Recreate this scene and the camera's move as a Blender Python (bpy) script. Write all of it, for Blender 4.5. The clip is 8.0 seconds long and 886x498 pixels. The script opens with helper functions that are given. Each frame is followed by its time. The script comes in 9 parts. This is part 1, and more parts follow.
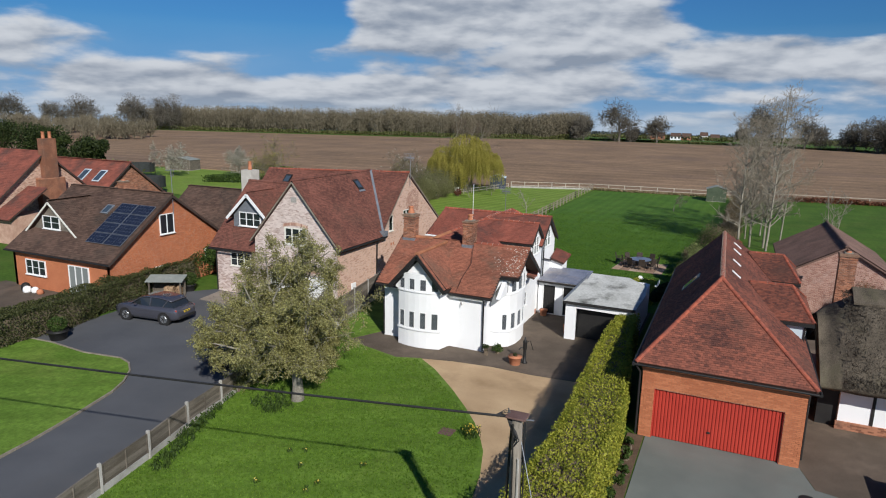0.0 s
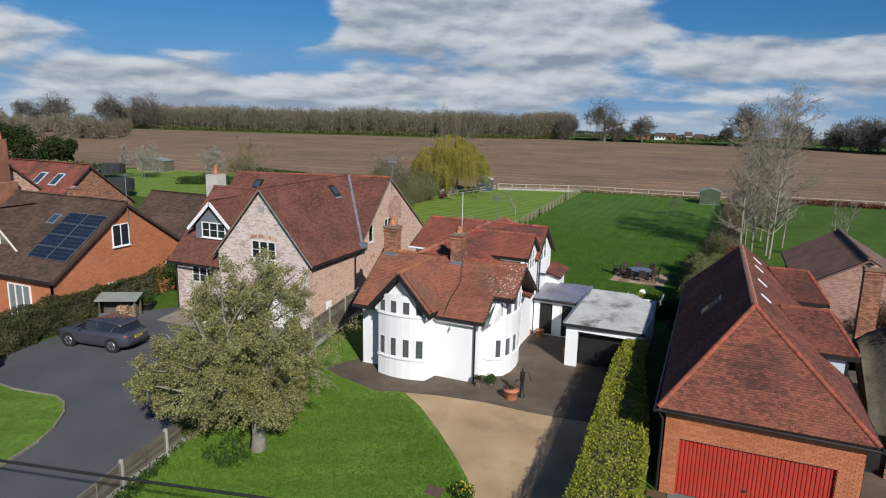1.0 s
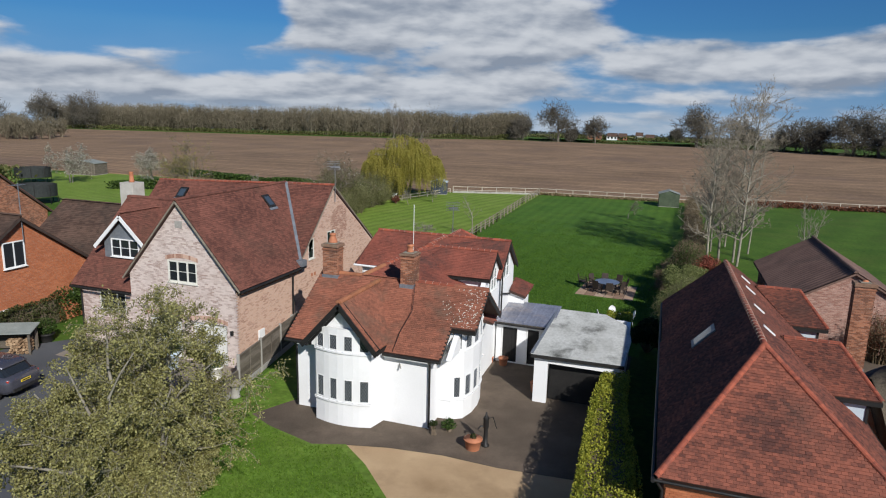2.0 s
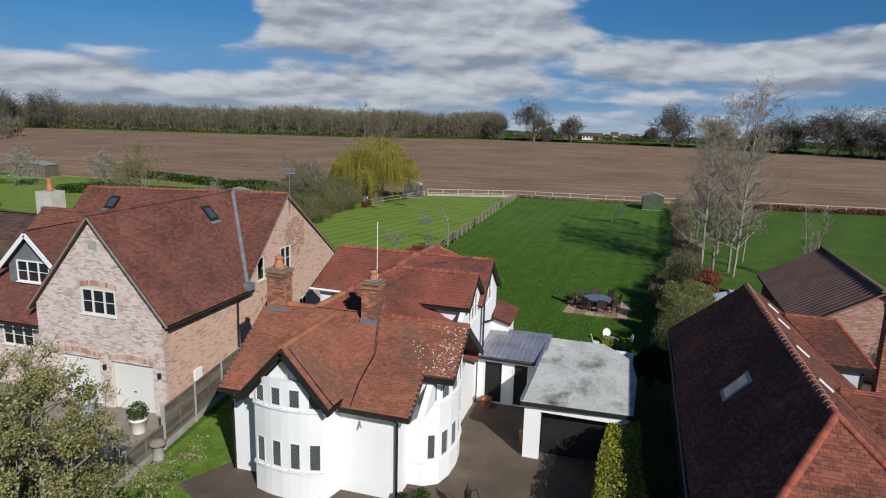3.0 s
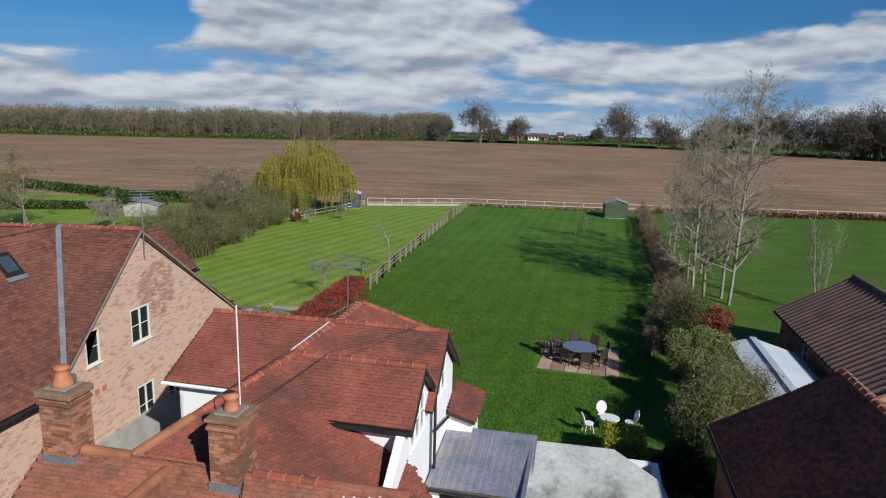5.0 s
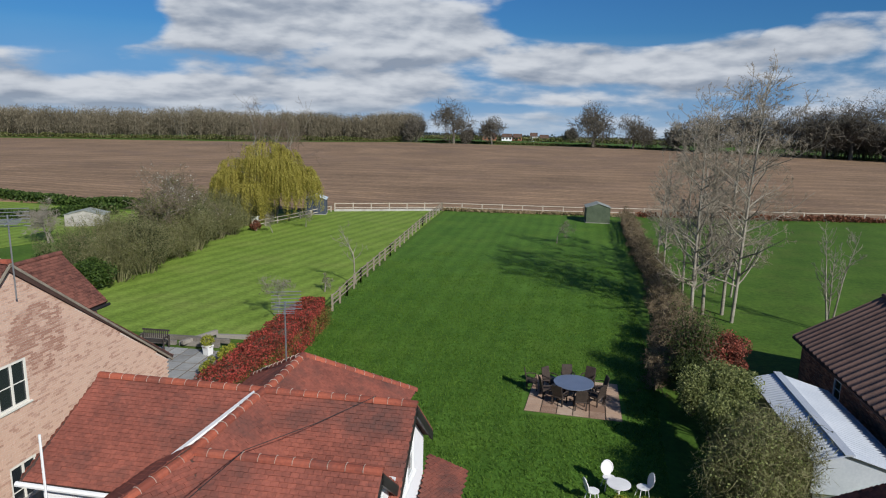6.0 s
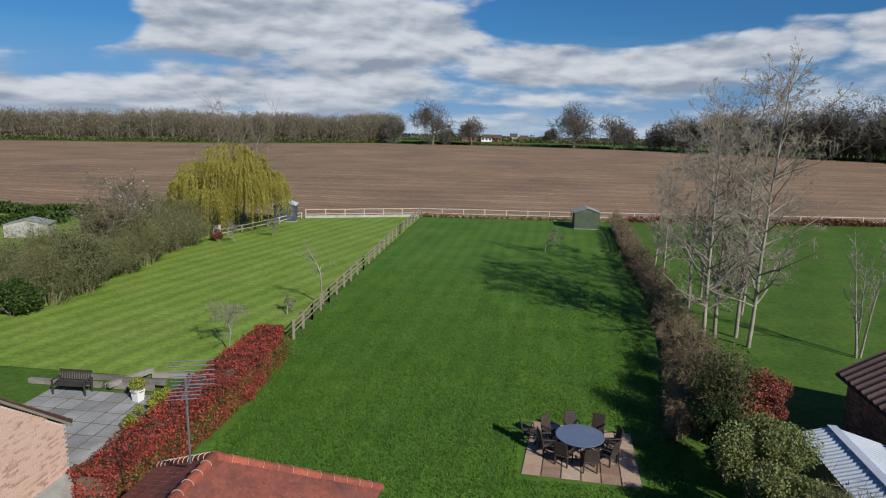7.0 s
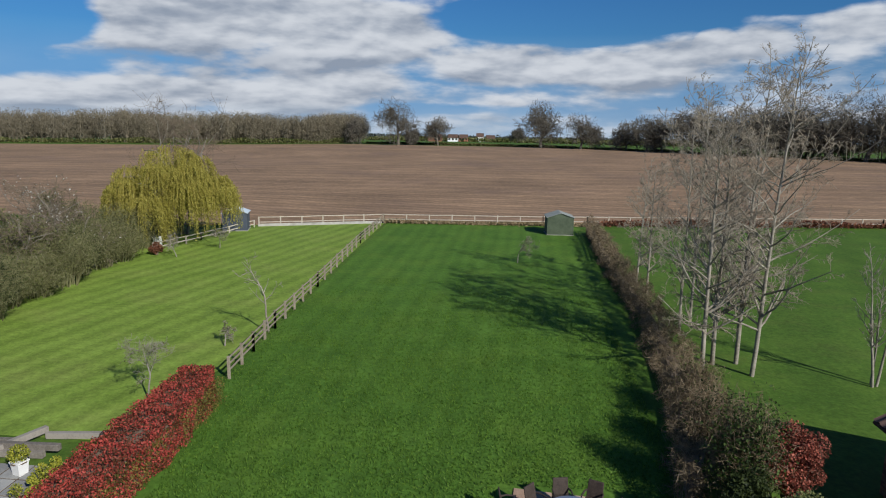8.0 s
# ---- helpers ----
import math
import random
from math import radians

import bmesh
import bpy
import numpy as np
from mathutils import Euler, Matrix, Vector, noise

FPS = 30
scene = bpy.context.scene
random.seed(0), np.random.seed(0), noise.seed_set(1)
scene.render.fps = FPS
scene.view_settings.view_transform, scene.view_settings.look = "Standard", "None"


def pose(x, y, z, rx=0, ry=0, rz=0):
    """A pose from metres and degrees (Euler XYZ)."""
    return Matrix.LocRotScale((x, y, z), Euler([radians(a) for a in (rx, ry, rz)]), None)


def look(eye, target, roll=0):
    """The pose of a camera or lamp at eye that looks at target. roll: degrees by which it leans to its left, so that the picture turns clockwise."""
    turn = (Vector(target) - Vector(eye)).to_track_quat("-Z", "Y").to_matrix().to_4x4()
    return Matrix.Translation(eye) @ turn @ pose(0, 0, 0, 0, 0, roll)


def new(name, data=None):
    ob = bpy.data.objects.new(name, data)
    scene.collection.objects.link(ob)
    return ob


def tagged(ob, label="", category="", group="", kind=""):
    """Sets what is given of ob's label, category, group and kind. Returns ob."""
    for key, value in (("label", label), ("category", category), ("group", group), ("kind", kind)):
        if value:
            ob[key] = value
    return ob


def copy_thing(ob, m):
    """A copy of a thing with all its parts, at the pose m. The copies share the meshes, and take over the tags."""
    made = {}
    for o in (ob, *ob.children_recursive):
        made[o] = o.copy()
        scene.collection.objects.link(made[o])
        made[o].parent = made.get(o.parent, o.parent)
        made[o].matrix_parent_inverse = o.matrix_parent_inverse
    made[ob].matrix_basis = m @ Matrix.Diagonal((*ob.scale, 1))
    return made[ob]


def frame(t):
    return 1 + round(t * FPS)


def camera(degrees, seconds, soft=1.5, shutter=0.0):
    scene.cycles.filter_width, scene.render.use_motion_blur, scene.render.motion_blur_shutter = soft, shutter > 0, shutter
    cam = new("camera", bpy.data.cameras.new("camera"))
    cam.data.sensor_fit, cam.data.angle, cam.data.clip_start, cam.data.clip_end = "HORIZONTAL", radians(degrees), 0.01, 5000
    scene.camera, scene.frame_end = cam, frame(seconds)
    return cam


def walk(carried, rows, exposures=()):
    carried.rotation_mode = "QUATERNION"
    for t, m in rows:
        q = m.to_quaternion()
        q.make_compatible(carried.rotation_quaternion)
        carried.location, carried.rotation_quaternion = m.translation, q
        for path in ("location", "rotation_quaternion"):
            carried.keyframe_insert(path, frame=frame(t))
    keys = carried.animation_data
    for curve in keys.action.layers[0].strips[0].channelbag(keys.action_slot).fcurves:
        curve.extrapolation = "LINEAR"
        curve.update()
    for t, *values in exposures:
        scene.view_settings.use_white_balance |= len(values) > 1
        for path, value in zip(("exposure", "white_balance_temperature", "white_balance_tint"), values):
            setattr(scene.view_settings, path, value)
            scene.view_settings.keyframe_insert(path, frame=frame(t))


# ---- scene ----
cam = camera(68.4, 8.0, soft=1.1)
PATH = [
    (0, (0.945, 0.495, 13.004), (0.148, 2.283, 12.594), 1.3),
    (0.5, (-0.017, 2.445, 13.012), (-0.814, 4.233, 12.601), 1.3),
    (1, (-0.912, 4.473, 13.005), (-1.665, 6.28, 12.594), 1.4),
    (1.5, (-1.716, 6.674, 13.0), (-2.395, 8.51, 12.592), 1.5),
    (3, (-4.036, 14.152, 12.9), (-4.59, 16.03, 12.493), 1.65),
    (3.5, (-4.758, 16.854, 12.834), (-5.271, 18.744, 12.43), 1.6),
    (4, (-5.466, 19.537, 12.775), (-5.939, 21.438, 12.373), 1.4),
    (4.5, (-6.02, 22.125, 12.748), (-6.459, 24.034, 12.348), 1.4),
    (6, (-7.406, 30.02, 12.57), (-7.728, 31.954, 12.175), 1.2),
    (6.5, (-7.829, 32.74, 12.5), (-8.125, 34.678, 12.109), 1.2),
    (7, (-8.208, 35.495, 12.409), (-8.47, 37.439, 12.018), 1.1),
    (7.5, (-8.387, 38.18, 12.397), (-8.61, 40.129, 12.007), 1.0),
    (8, (-8.582, 40.728, 12.413), (-8.746, 42.683, 12.023), 0.9),
]
EXPOSURES = [(0, -0.03), (1.5, -0.05), (3, -0.14), (3.5, -0.14), (4, -0.10), (4.5, -0.02), (6, 0.03), (8, 0.05)]
walk(cam, [(t, look(eye, target, roll)) for t, eye, target, roll in PATH], EXPOSURES)

# ---- light: a spring sun from behind the right shoulder, and a sky with broken cloud ----
SUN_EL, SUN_DIR = radians(32.5), Vector((0.685, -0.729, 0)).normalized()
sun = new("sun", bpy.data.lights.new("sun", "SUN"))
sun.data.energy, sun.data.angle, sun.data.color = 5.0, radians(0.6), (1.0, 0.98, 0.95)
to_sun = Vector((SUN_DIR.x * math.cos(SUN_EL), SUN_DIR.y * math.cos(SUN_EL), math.sin(SUN_EL)))
sun.matrix_world = Matrix.Translation((60, -60, 60)) @ to_sun.to_track_quat("Z", "Y").to_matrix().to_4x4()


def make_world():
    w = bpy.data.worlds.new("sky")
    scene.world = w
    w.use_nodes = True
    nt = w.node_tree
    nt.nodes.clear()
    N, L = nt.nodes.new, nt.links.new

    def math_node(op, a, b=None, clamp=False):
        n = N("ShaderNodeMath")
        n.operation, n.use_clamp = op, clamp
        for i, v in enumerate((a, b)):
            if v is None:
                continue
            if isinstance(v, (int, float)):
                n.inputs[i].default_value = v
            else:
                L(v, n.inputs[i])
        return n.outputs[0]

    tc = N("ShaderNodeTexCoord")
    sep = N("ShaderNodeSeparateXYZ")
    L(tc.outputs["Generated"], sep.inputs[0])
    zc = math_node("MAXIMUM", sep.outputs[2], 0.11)
    com = N("ShaderNodeCombineXYZ")
    L(sep.outputs[0], com.inputs[0]), L(sep.outputs[1], com.inputs[1]), L(zc, com.inputs[2])
    sky = N("ShaderNodeTexSky")
    sky.sky_type, sky.sun_disc = "NISHITA", False
    sky.sun_elevation, sky.sun_rotation = SUN_EL, math.atan2(SUN_DIR.x, SUN_DIR.y)
    sky.air_density, sky.dust_density, sky.ozone_density = 1.0, 0.4, 2.0
    L(com.outputs[0], sky.inputs[0])
    # azimuth and elevation in degrees, left and up positive
    az = math_node("MULTIPLY", math_node("ARCTAN2", math_node("MULTIPLY", sep.outputs[0], -1.0), sep.outputs[1]), 57.3)
    el = math_node("MULTIPLY", math_node("ARCSINE", sep.outputs[2]), 57.3)
    # clouds flatten towards the horizon
    uv = N("ShaderNodeCombineXYZ")
    L(math_node("MULTIPLY", az, 0.060), uv.inputs[0])
    L(math_node("MULTIPLY", math_node("POWER", math_node("MAXIMUM", math_node("ADD", el, 2.2), 0.05), 0.8), 0.33), uv.inputs[1])
    n1 = N("ShaderNodeTexNoise")
    n1.inputs["Scale"].default_value, n1.inputs["Detail"].default_value, n1.inputs["Roughness"].default_value = 1.9, 8.0, 0.54
    n1.inputs["Distortion"].default_value = 0.05
    L(uv.outputs[0], n1.inputs["Vector"])
    up = N("ShaderNodeVectorMath")
    up.inputs[1].default_value = (0.025, 0.105, 0.0)
    L(uv.outputs[0], up.inputs[0])
    n2 = N("ShaderNodeTexNoise")
    n2.inputs["Scale"].default_value, n2.inputs["Detail"].default_value, n2.inputs["Roughness"].default_value = 1.9, 4.0, 0.46
    n2.inputs["Distortion"].default_value = 0.05
    L(up.outputs[0], n2.inputs["Vector"])

    def blob(a, e, ra, re, gain):
        x = math_node("DIVIDE", math_node("SUBTRACT", az, a), ra)
        y = math_node("DIVIDE", math_node("SUBTRACT", el, e), re)
        d = math_node("ADD", math_node("MULTIPLY", x, x), math_node("MULTIPLY", y, y))
        return math_node("MULTIPLY", math_node("SUBTRACT", 1.0, math_node("MINIMUM", d, 1.0)), gain)

    cover = None
    for b in CLOUDS:
        g = blob(*b)
        cover = g if cover is None else math_node("ADD", cover, g)
    # the sky clears overhead
    clear = N("ShaderNodeMapRange")
    clear.inputs[1].default_value, clear.inputs[2].default_value, clear.inputs[4].default_value = 14.0, 30.0, -0.36
    L(el, clear.inputs[0])
    cover = math_node("ADD", cover, clear.outputs[0])
    dens = math_node("ADD", math_node("ADD", n1.outputs[0], cover), COVER)
    dens2 = math_node("ADD", math_node("ADD", n2.outputs[0], cover), COVER)
    mask = N("ShaderNodeMapRange")
    mask.interpolation_type = "SMOOTHSTEP"
    mask.inputs[1].default_value, mask.inputs[2].default_value = 0.38, 0.64
    L(dens, mask.inputs[0])
    # lit tops, grey undersides: less cloud above means more light
    lit = N("ShaderNodeMapRange")
    lit.interpolation_type = "SMOOTHSTEP"
    lit.inputs[1].default_value, lit.inputs[2].default_value = -0.17, 0.15
    L(math_node("SUBTRACT", math_node("ADD", dens, 0.02), dens2), lit.inputs[0])
    ramp = N("ShaderNodeMix")
    ramp.data_type = "RGBA"
    ramp.inputs[6].default_value, ramp.inputs[7].default_value = (0.26, 0.31, 0.395, 1), (0.61, 0.645, 0.70, 1)
    grey = None
    for b in BELLIES:
        g = blob(*b)
        grey = g if grey is None else math_node("ADD", grey, g)
    grey = math_node("MULTIPLY", grey, math_node("ADD", math_node("MULTIPLY", n2.outputs[0], 0.5), 0.45))
    L(math_node("SUBTRACT", lit.outputs[0], grey, True), ramp.inputs[0])
    cl = N("ShaderNodeMix")
    cl.data_type = "RGBA"
    skyc = N("ShaderNodeMix")
    skyc.data_type, skyc.blend_type = "RGBA", "MULTIPLY"
    skyc.inputs[0].default_value = 1.0
    skyc.inputs[7].default_value = (SKY * 0.34, SKY * 0.86, SKY * 1.5, 1)
    L(sky.outputs[0], skyc.inputs[6])
    L(mask.outputs[0], cl.inputs[0]), L(ramp.outputs[2], cl.inputs[7])
    # pale haze just above the land
    hz = N("ShaderNodeMapRange")
    hz.inputs[1].default_value, hz.inputs[2].default_value = 1.2, -1.6
    L(el, hz.inputs[0])
    # thin veil low in the sky
    veil = N("ShaderNodeMapRange")
    veil.inputs[1].default_value, veil.inputs[2].default_value = 7.0, 0.0
    L(el, veil.inputs[0])
    vm = N("ShaderNodeMix")
    vm.data_type = "RGBA"
    vm.inputs[7].default_value = (0.36, 0.50, 0.66, 1)
    L(math_node("MULTIPLY", veil.outputs[0], math_node("ADD", math_node("MULTIPLY", n2.outputs[0], 0.7), 0.12)), vm.inputs[0]), L(skyc.outputs[2], vm.inputs[6])
    L(vm.outputs[2], cl.inputs[6])
    hm = N("ShaderNodeMix")
    hm.data_type = "RGBA"
    hm.inputs[7].default_value = (0.36, 0.47, 0.60, 1)
    L(math_node("MULTIPLY", hz.outputs[0], 0.75), hm.inputs[0]), L(cl.outputs[2], hm.inputs[6])
    bg = N("ShaderNodeBackground")
    bg.inputs[1].default_value = 1.0
    L(hm.outputs[2], bg.inputs[0])
    out = N("ShaderNodeOutputWorld")
    L(bg.outputs[0], out.inputs[0])


SKY, COVER = 0.045, -0.03
# cloud banks: azimuth, elevation, half widths, gain
CLOUDS = [(18.7, 7.2, 15.6, 3.5, 0.34), (26.2, 7.7, 7.7, 3.0, 0.18), (9.2, 6.3, 6.6, 2.4, 0.20), (47.6, 1.3, 9.0, 2.5, 0.30), (32.6, 1.3, 14.3, 1.9, 0.22), (16.7, 2.5, 10.5, 2.4, 0.20),
          (-1.8, 4.5, 10.3, 1.9, 0.26), (-12.8, 4.4, 8.0, 2.2, 0.18), (-6.0, 1.7, 17.3, 1.0, 0.04), (-16.8, 6.0, 1.8, 1.5, 0.34), (-20.2, 6.0, 2.9, 1.6, 0.30), (-26.0, 6.7, 3.8, 2.2, 0.24), (56.5, 4.9, 5.0, 1.8, 0.16),
          (42.5, 6.6, 11.2, 2.5, -0.46), (39.0, 3.8, 3.8, 1.2, -0.16), (-6.5, 8.2, 13.6, 2.3, -0.46), (46.0, 7.4, 9.0, 2.0, -0.25), (-16.0, 1.6, 9.0, 0.7, -0.16), (6.0, 0.9, 9.0, 0.5, -0.12), (9.0, 2.4, 4.3, 0.8, -0.08), (-0.4, 0.8, 7.6, 0.6, -0.10), (30.0, -0.4, 13.5, 0.4, -0.06), (20.0, 1.0, 45.0, 3.4, 0.07), (35.2, 7.4, 5.0, 2.6, -0.34), (-21.8, 8.8, 6.2, 0.9, -0.2)]
# grey undersides in the same terms
BELLIES = [(24.4, 4.5, 7.5, 1.7, 0.95), (14.9, 4.4, 5.3, 1.0, 0.4), (44.8, 0.6, 6.9, 0.9, 0.55), (34.5, 0.2, 10.9, 0.5, 0.5), (18.6, 1.0, 7.7, 0.7, 0.45), (0.7, 3.3, 5.8, 0.6, 0.45), (-11.8, 2.9, 7.6, 0.6, 0.5), (51.0, 2.6, 5.0, 0.6, 0.4)]
make_world()

# ---- materials ----
def material(name, c1, c2, scale=3.0, rough=0.8, bump=0.2, fine=40.0, c3=None, stain=0.6, metal=0.0, island=0.0, objrand=0.0, spec=0.3, stretch=None, sheen=0.0):
    """Two-scale mottled surface: c1 to c2 by coarse and fine noise, blotches of c3; island and objrand vary each piece."""
    m = bpy.data.materials.new(name)
    m.use_nodes = True
    nt = m.node_tree
    N, L = nt.nodes.new, nt.links.new
    bsdf = nt.nodes["Principled BSDF"]
    geo = N("ShaderNodeNewGeometry")
    vec = geo.outputs["Position"]
    if stretch:
        mp = N("ShaderNodeMapping")
        mp.inputs["Scale"].default_value = stretch
        L(vec, mp.inputs[0])
        vec = mp.outputs[0]
    a = N("ShaderNodeTexNoise")
    a.inputs["Scale"].default_value, a.inputs["Detail"].default_value = scale, 5.0
    L(vec, a.inputs["Vector"])
    f = N("ShaderNodeTexNoise")
    f.inputs["Scale"].default_value, f.inputs["Detail"].default_value = fine, 3.0
    L(vec, f.inputs["Vector"])
    mixn = N("ShaderNodeMath")
    mixn.operation = "MULTIPLY_ADD"
    mixn.inputs[1].default_value = 0.45
    L(f.outputs[0], mixn.inputs[0])
    half = N("ShaderNodeMath")
    half.operation = "MULTIPLY"
    half.inputs[1].default_value = 0.55
    L(a.outputs[0], half.inputs[0])
    L(half.outputs[0], mixn.inputs[2])
    fac = mixn.outputs[0]
    for on, sock, amount in ((island, geo.outputs["Random Per Island"], island), (objrand, None, objrand)):
        if not on:
            continue
        if sock is None:
            sock = N("ShaderNodeObjectInfo").outputs["Random"]
        s = N("ShaderNodeMath")
        s.operation = "SUBTRACT"
        s.inputs[1].default_value = 0.5
        L(sock, s.inputs[0])
        k = N("ShaderNodeMath")
        k.operation = "MULTIPLY_ADD"
        k.inputs[1].default_value = amount
        L(s.outputs[0], k.inputs[0]), L(fac, k.inputs[2])
        fac = k.outputs[0]
    ramp = N("ShaderNodeMapRange")
    ramp.inputs[1].default_value, ramp.inputs[2].default_value = 0.32, 0.68
    L(fac, ramp.inputs[0])
    mx = N("ShaderNodeMix")
    mx.data_type = "RGBA"
    mx.inputs[6].default_value, mx.inputs[7].default_value = (*c1, 1), (*c2, 1)
    L(ramp.outputs[0], mx.inputs[0])
    col = mx.outputs[2]
    if c3:
        b = N("ShaderNodeTexNoise")
        b.inputs["Scale"].default_value, b.inputs["Detail"].default_value, b.inputs["Roughness"].default_value = scale * 0.6, 8.0, 0.65
        L(vec, b.inputs["Vector"])
        r = N("ShaderNodeMapRange")
        r.inputs[1].default_value, r.inputs[2].default_value, r.inputs[4].default_value = 0.5, 0.68, stain
        L(b.outputs[0], r.inputs[0])
        m3 = N("ShaderNodeMix")
        m3.data_type = "RGBA"
        m3.inputs[7].default_value = (*c3, 1)
        L(r.outputs[0], m3.inputs[0]), L(col, m3.inputs[6])
        col = m3.outputs[2]
    L(col, bsdf.inputs["Base Color"])
    bsdf.inputs["Roughness"].default_value, bsdf.inputs["Metallic"].default_value = rough, metal
    bsdf.inputs["Specular IOR Level"].default_value = spec
    if bump:
        bp = N("ShaderNodeBump")
        bp.inputs["Strength"].default_value, bp.inputs["Distance"].default_value = bump, 0.03
        L(fac, bp.inputs["Height"])
        L(bp.outputs[0], bsdf.inputs["Normal"])
    return m


def leafy(name, c1, c2, through_light=0.35):
    """Thin leaves: each island has its own shade; some light passes."""
    m = material(name, c1, c2, 0.8, 0.6, 0.0, 15.0, island=0.55, spec=0.25)
    nt = m.node_tree
    b = nt.nodes["Principled BSDF"]
    tr = nt.nodes.new("ShaderNodeBsdfTranslucent")
    mix = nt.nodes.new("ShaderNodeMixShader")
    mix.inputs[0].default_value = through_light
    nt.links.new(b.inputs["Base Color"].links[0].from_socket, tr.inputs[0])
    nt.links.new(b.outputs[0], mix.inputs[1])
    nt.links.new(tr.outputs[0], mix.inputs[2])
    nt.links.new(mix.outputs[0], nt.nodes["Material Output"].inputs[0])
    return m


def striped_lawn(name, c1, c2, width, turn, amount, c3):
    """Grass with faint mowing stripes of the given width."""
    m = material(name, c1, c2, 0.35, 0.8, 0.9, 6.0, c3, 0.5, spec=0.12)
    nt = m.node_tree
    N, L = nt.nodes.new, nt.links.new
    b = nt.nodes["Principled BSDF"]
    src = b.inputs["Base Color"].links[0].from_socket
    geo = N("ShaderNodeNewGeometry")
    mp = N("ShaderNodeMapping")
    mp.inputs["Rotation"].default_value = (0, 0, radians(turn))
    L(geo.outputs["Position"], mp.inputs[0])
    wv = N("ShaderNodeTexWave")
    wv.inputs["Scale"].default_value, wv.inputs["Distortion"].default_value = 0.314 / width, 1.2
    wv.inputs["Detail"].default_value, wv.inputs["Detail Scale"].default_value = 3.0, 0.6
    L(mp.outputs[0], wv.inputs["Vector"])
    fn = N("ShaderNodeTexNoise")
    fn.inputs["Scale"].default_value, fn.inputs["Detail"].default_value = 2.6, 9.0
    fn.inputs["Roughness"].default_value = 0.8
    L(geo.outputs["Position"], fn.inputs["Vector"])
    gain = N("ShaderNodeMath")
    gain.operation = "MULTIPLY_ADD"
    gain.inputs[1].default_value, gain.inputs[2].default_value = amount, 1.0 - amount / 2
    L(wv.outputs["Fac"], gain.inputs[0])
    g2 = N("ShaderNodeMath")
    g2.operation = "MULTIPLY_ADD"
    g2.inputs[1].default_value, g2.inputs[2].default_value = 1.9, 0.05
    L(fn.outputs[0], g2.inputs[0])
    g3 = N("ShaderNodeMath")
    g3.operation = "MULTIPLY"
    L(gain.outputs[0], g3.inputs[0]), L(g2.outputs[0], g3.inputs[1])
    vm = N("ShaderNodeVectorMath")
    vm.operation = "SCALE"
    L(src, vm.inputs[0]), L(g3.outputs[0], vm.inputs["Scale"])
    L(vm.outputs[0], b.inputs["Base Color"])
    return m


def glass_material(name, tint, rough=0.06):
    m = bpy.data.materials.new(name)
    m.use_nodes = True
    b = m.node_tree.nodes["Principled BSDF"]
    b.inputs["Base Color"].default_value = (*tint, 1)
    b.inputs["Roughness"].default_value, b.inputs["Specular IOR Level"].default_value = rough, 0.8
    return m


WHITE = material("white_render", (0.77, 0.77, 0.76), (0.85, 0.85, 0.845), 0.7, 0.85, 0.25, 25.0, (0.62, 0.60, 0.55), 0.25)
PAINT = material("white_paint", (0.76, 0.76, 0.74), (0.84, 0.84, 0.82), 2.0, 0.5, 0.05, 20.0)
CREAM = material("cream_paint", (0.66, 0.64, 0.56), (0.76, 0.74, 0.66), 2.0, 0.5, 0.05, 20.0)
BLACK = material("black_paint", (0.012, 0.012, 0.012), (0.03, 0.028, 0.026), 2.0, 0.5, 0.1, 30.0)
TILE_OLD = material("old_clay_tile", (0.15, 0.066, 0.045), (0.36, 0.14, 0.088), 1.1, 0.85, 0.35, 14.0, (0.145, 0.10, 0.072), 0.75, island=0.17, objrand=0.14, spec=0.1)
TILE_MID = material("clay_tile", (0.15, 0.055, 0.042), (0.32, 0.105, 0.072), 0.8, 0.85, 0.3, 14.0, (0.085, 0.055, 0.048), 0.85, island=0.13, objrand=0.12, spec=0.1)
TILE_PLUM = material("plum_clay_tile", (0.095, 0.043, 0.034), (0.235, 0.096, 0.07), 0.5, 0.85, 0.3, 14.0, (0.095, 0.06, 0.045), 0.5, island=0.2, spec=0.1)
TILE_GARAGE = material("mixed_clay_tile", (0.095, 0.043, 0.035), (0.28, 0.098, 0.064), 0.6, 0.85, 0.3, 9.0, (0.10, 0.056, 0.044), 0.7, island=0.26, objrand=0.24, spec=0.1)
TILE_BROWN = material("brown_concrete_tile", (0.072, 0.046, 0.036), (0.135, 0.085, 0.064), 0.6, 0.85, 0.3, 14.0, (0.045, 0.04, 0.034), 0.6, island=0.3, spec=0.1)
RIDGE_RED = material("red_ridge_tile", (0.20, 0.055, 0.035), (0.38, 0.10, 0.055), 2.0, 0.8, 0.25, 16.0, (0.12, 0.06, 0.05), 0.5, island=0.3)
RIDGE_ORANGE = material("orange_ridge_tile", (0.27, 0.108, 0.055), (0.40, 0.16, 0.08), 2.0, 0.8, 0.25, 16.0, (0.20, 0.13, 0.06), 0.6, island=0.3)
BRICK_PINK = material("pink_brick", (0.36, 0.20, 0.142), (0.60, 0.41, 0.31), 2.2, 0.9, 0.25, 22.0, (0.44, 0.26, 0.18), 0.12, island=0.6, objrand=0.5)
BRICK_GREY = material("grey_pink_brick", (0.40, 0.29, 0.25), (0.68, 0.575, 0.52), 2.2, 0.9, 0.25, 22.0, (0.36, 0.25, 0.21), 0.4, island=0.5, objrand=0.5)
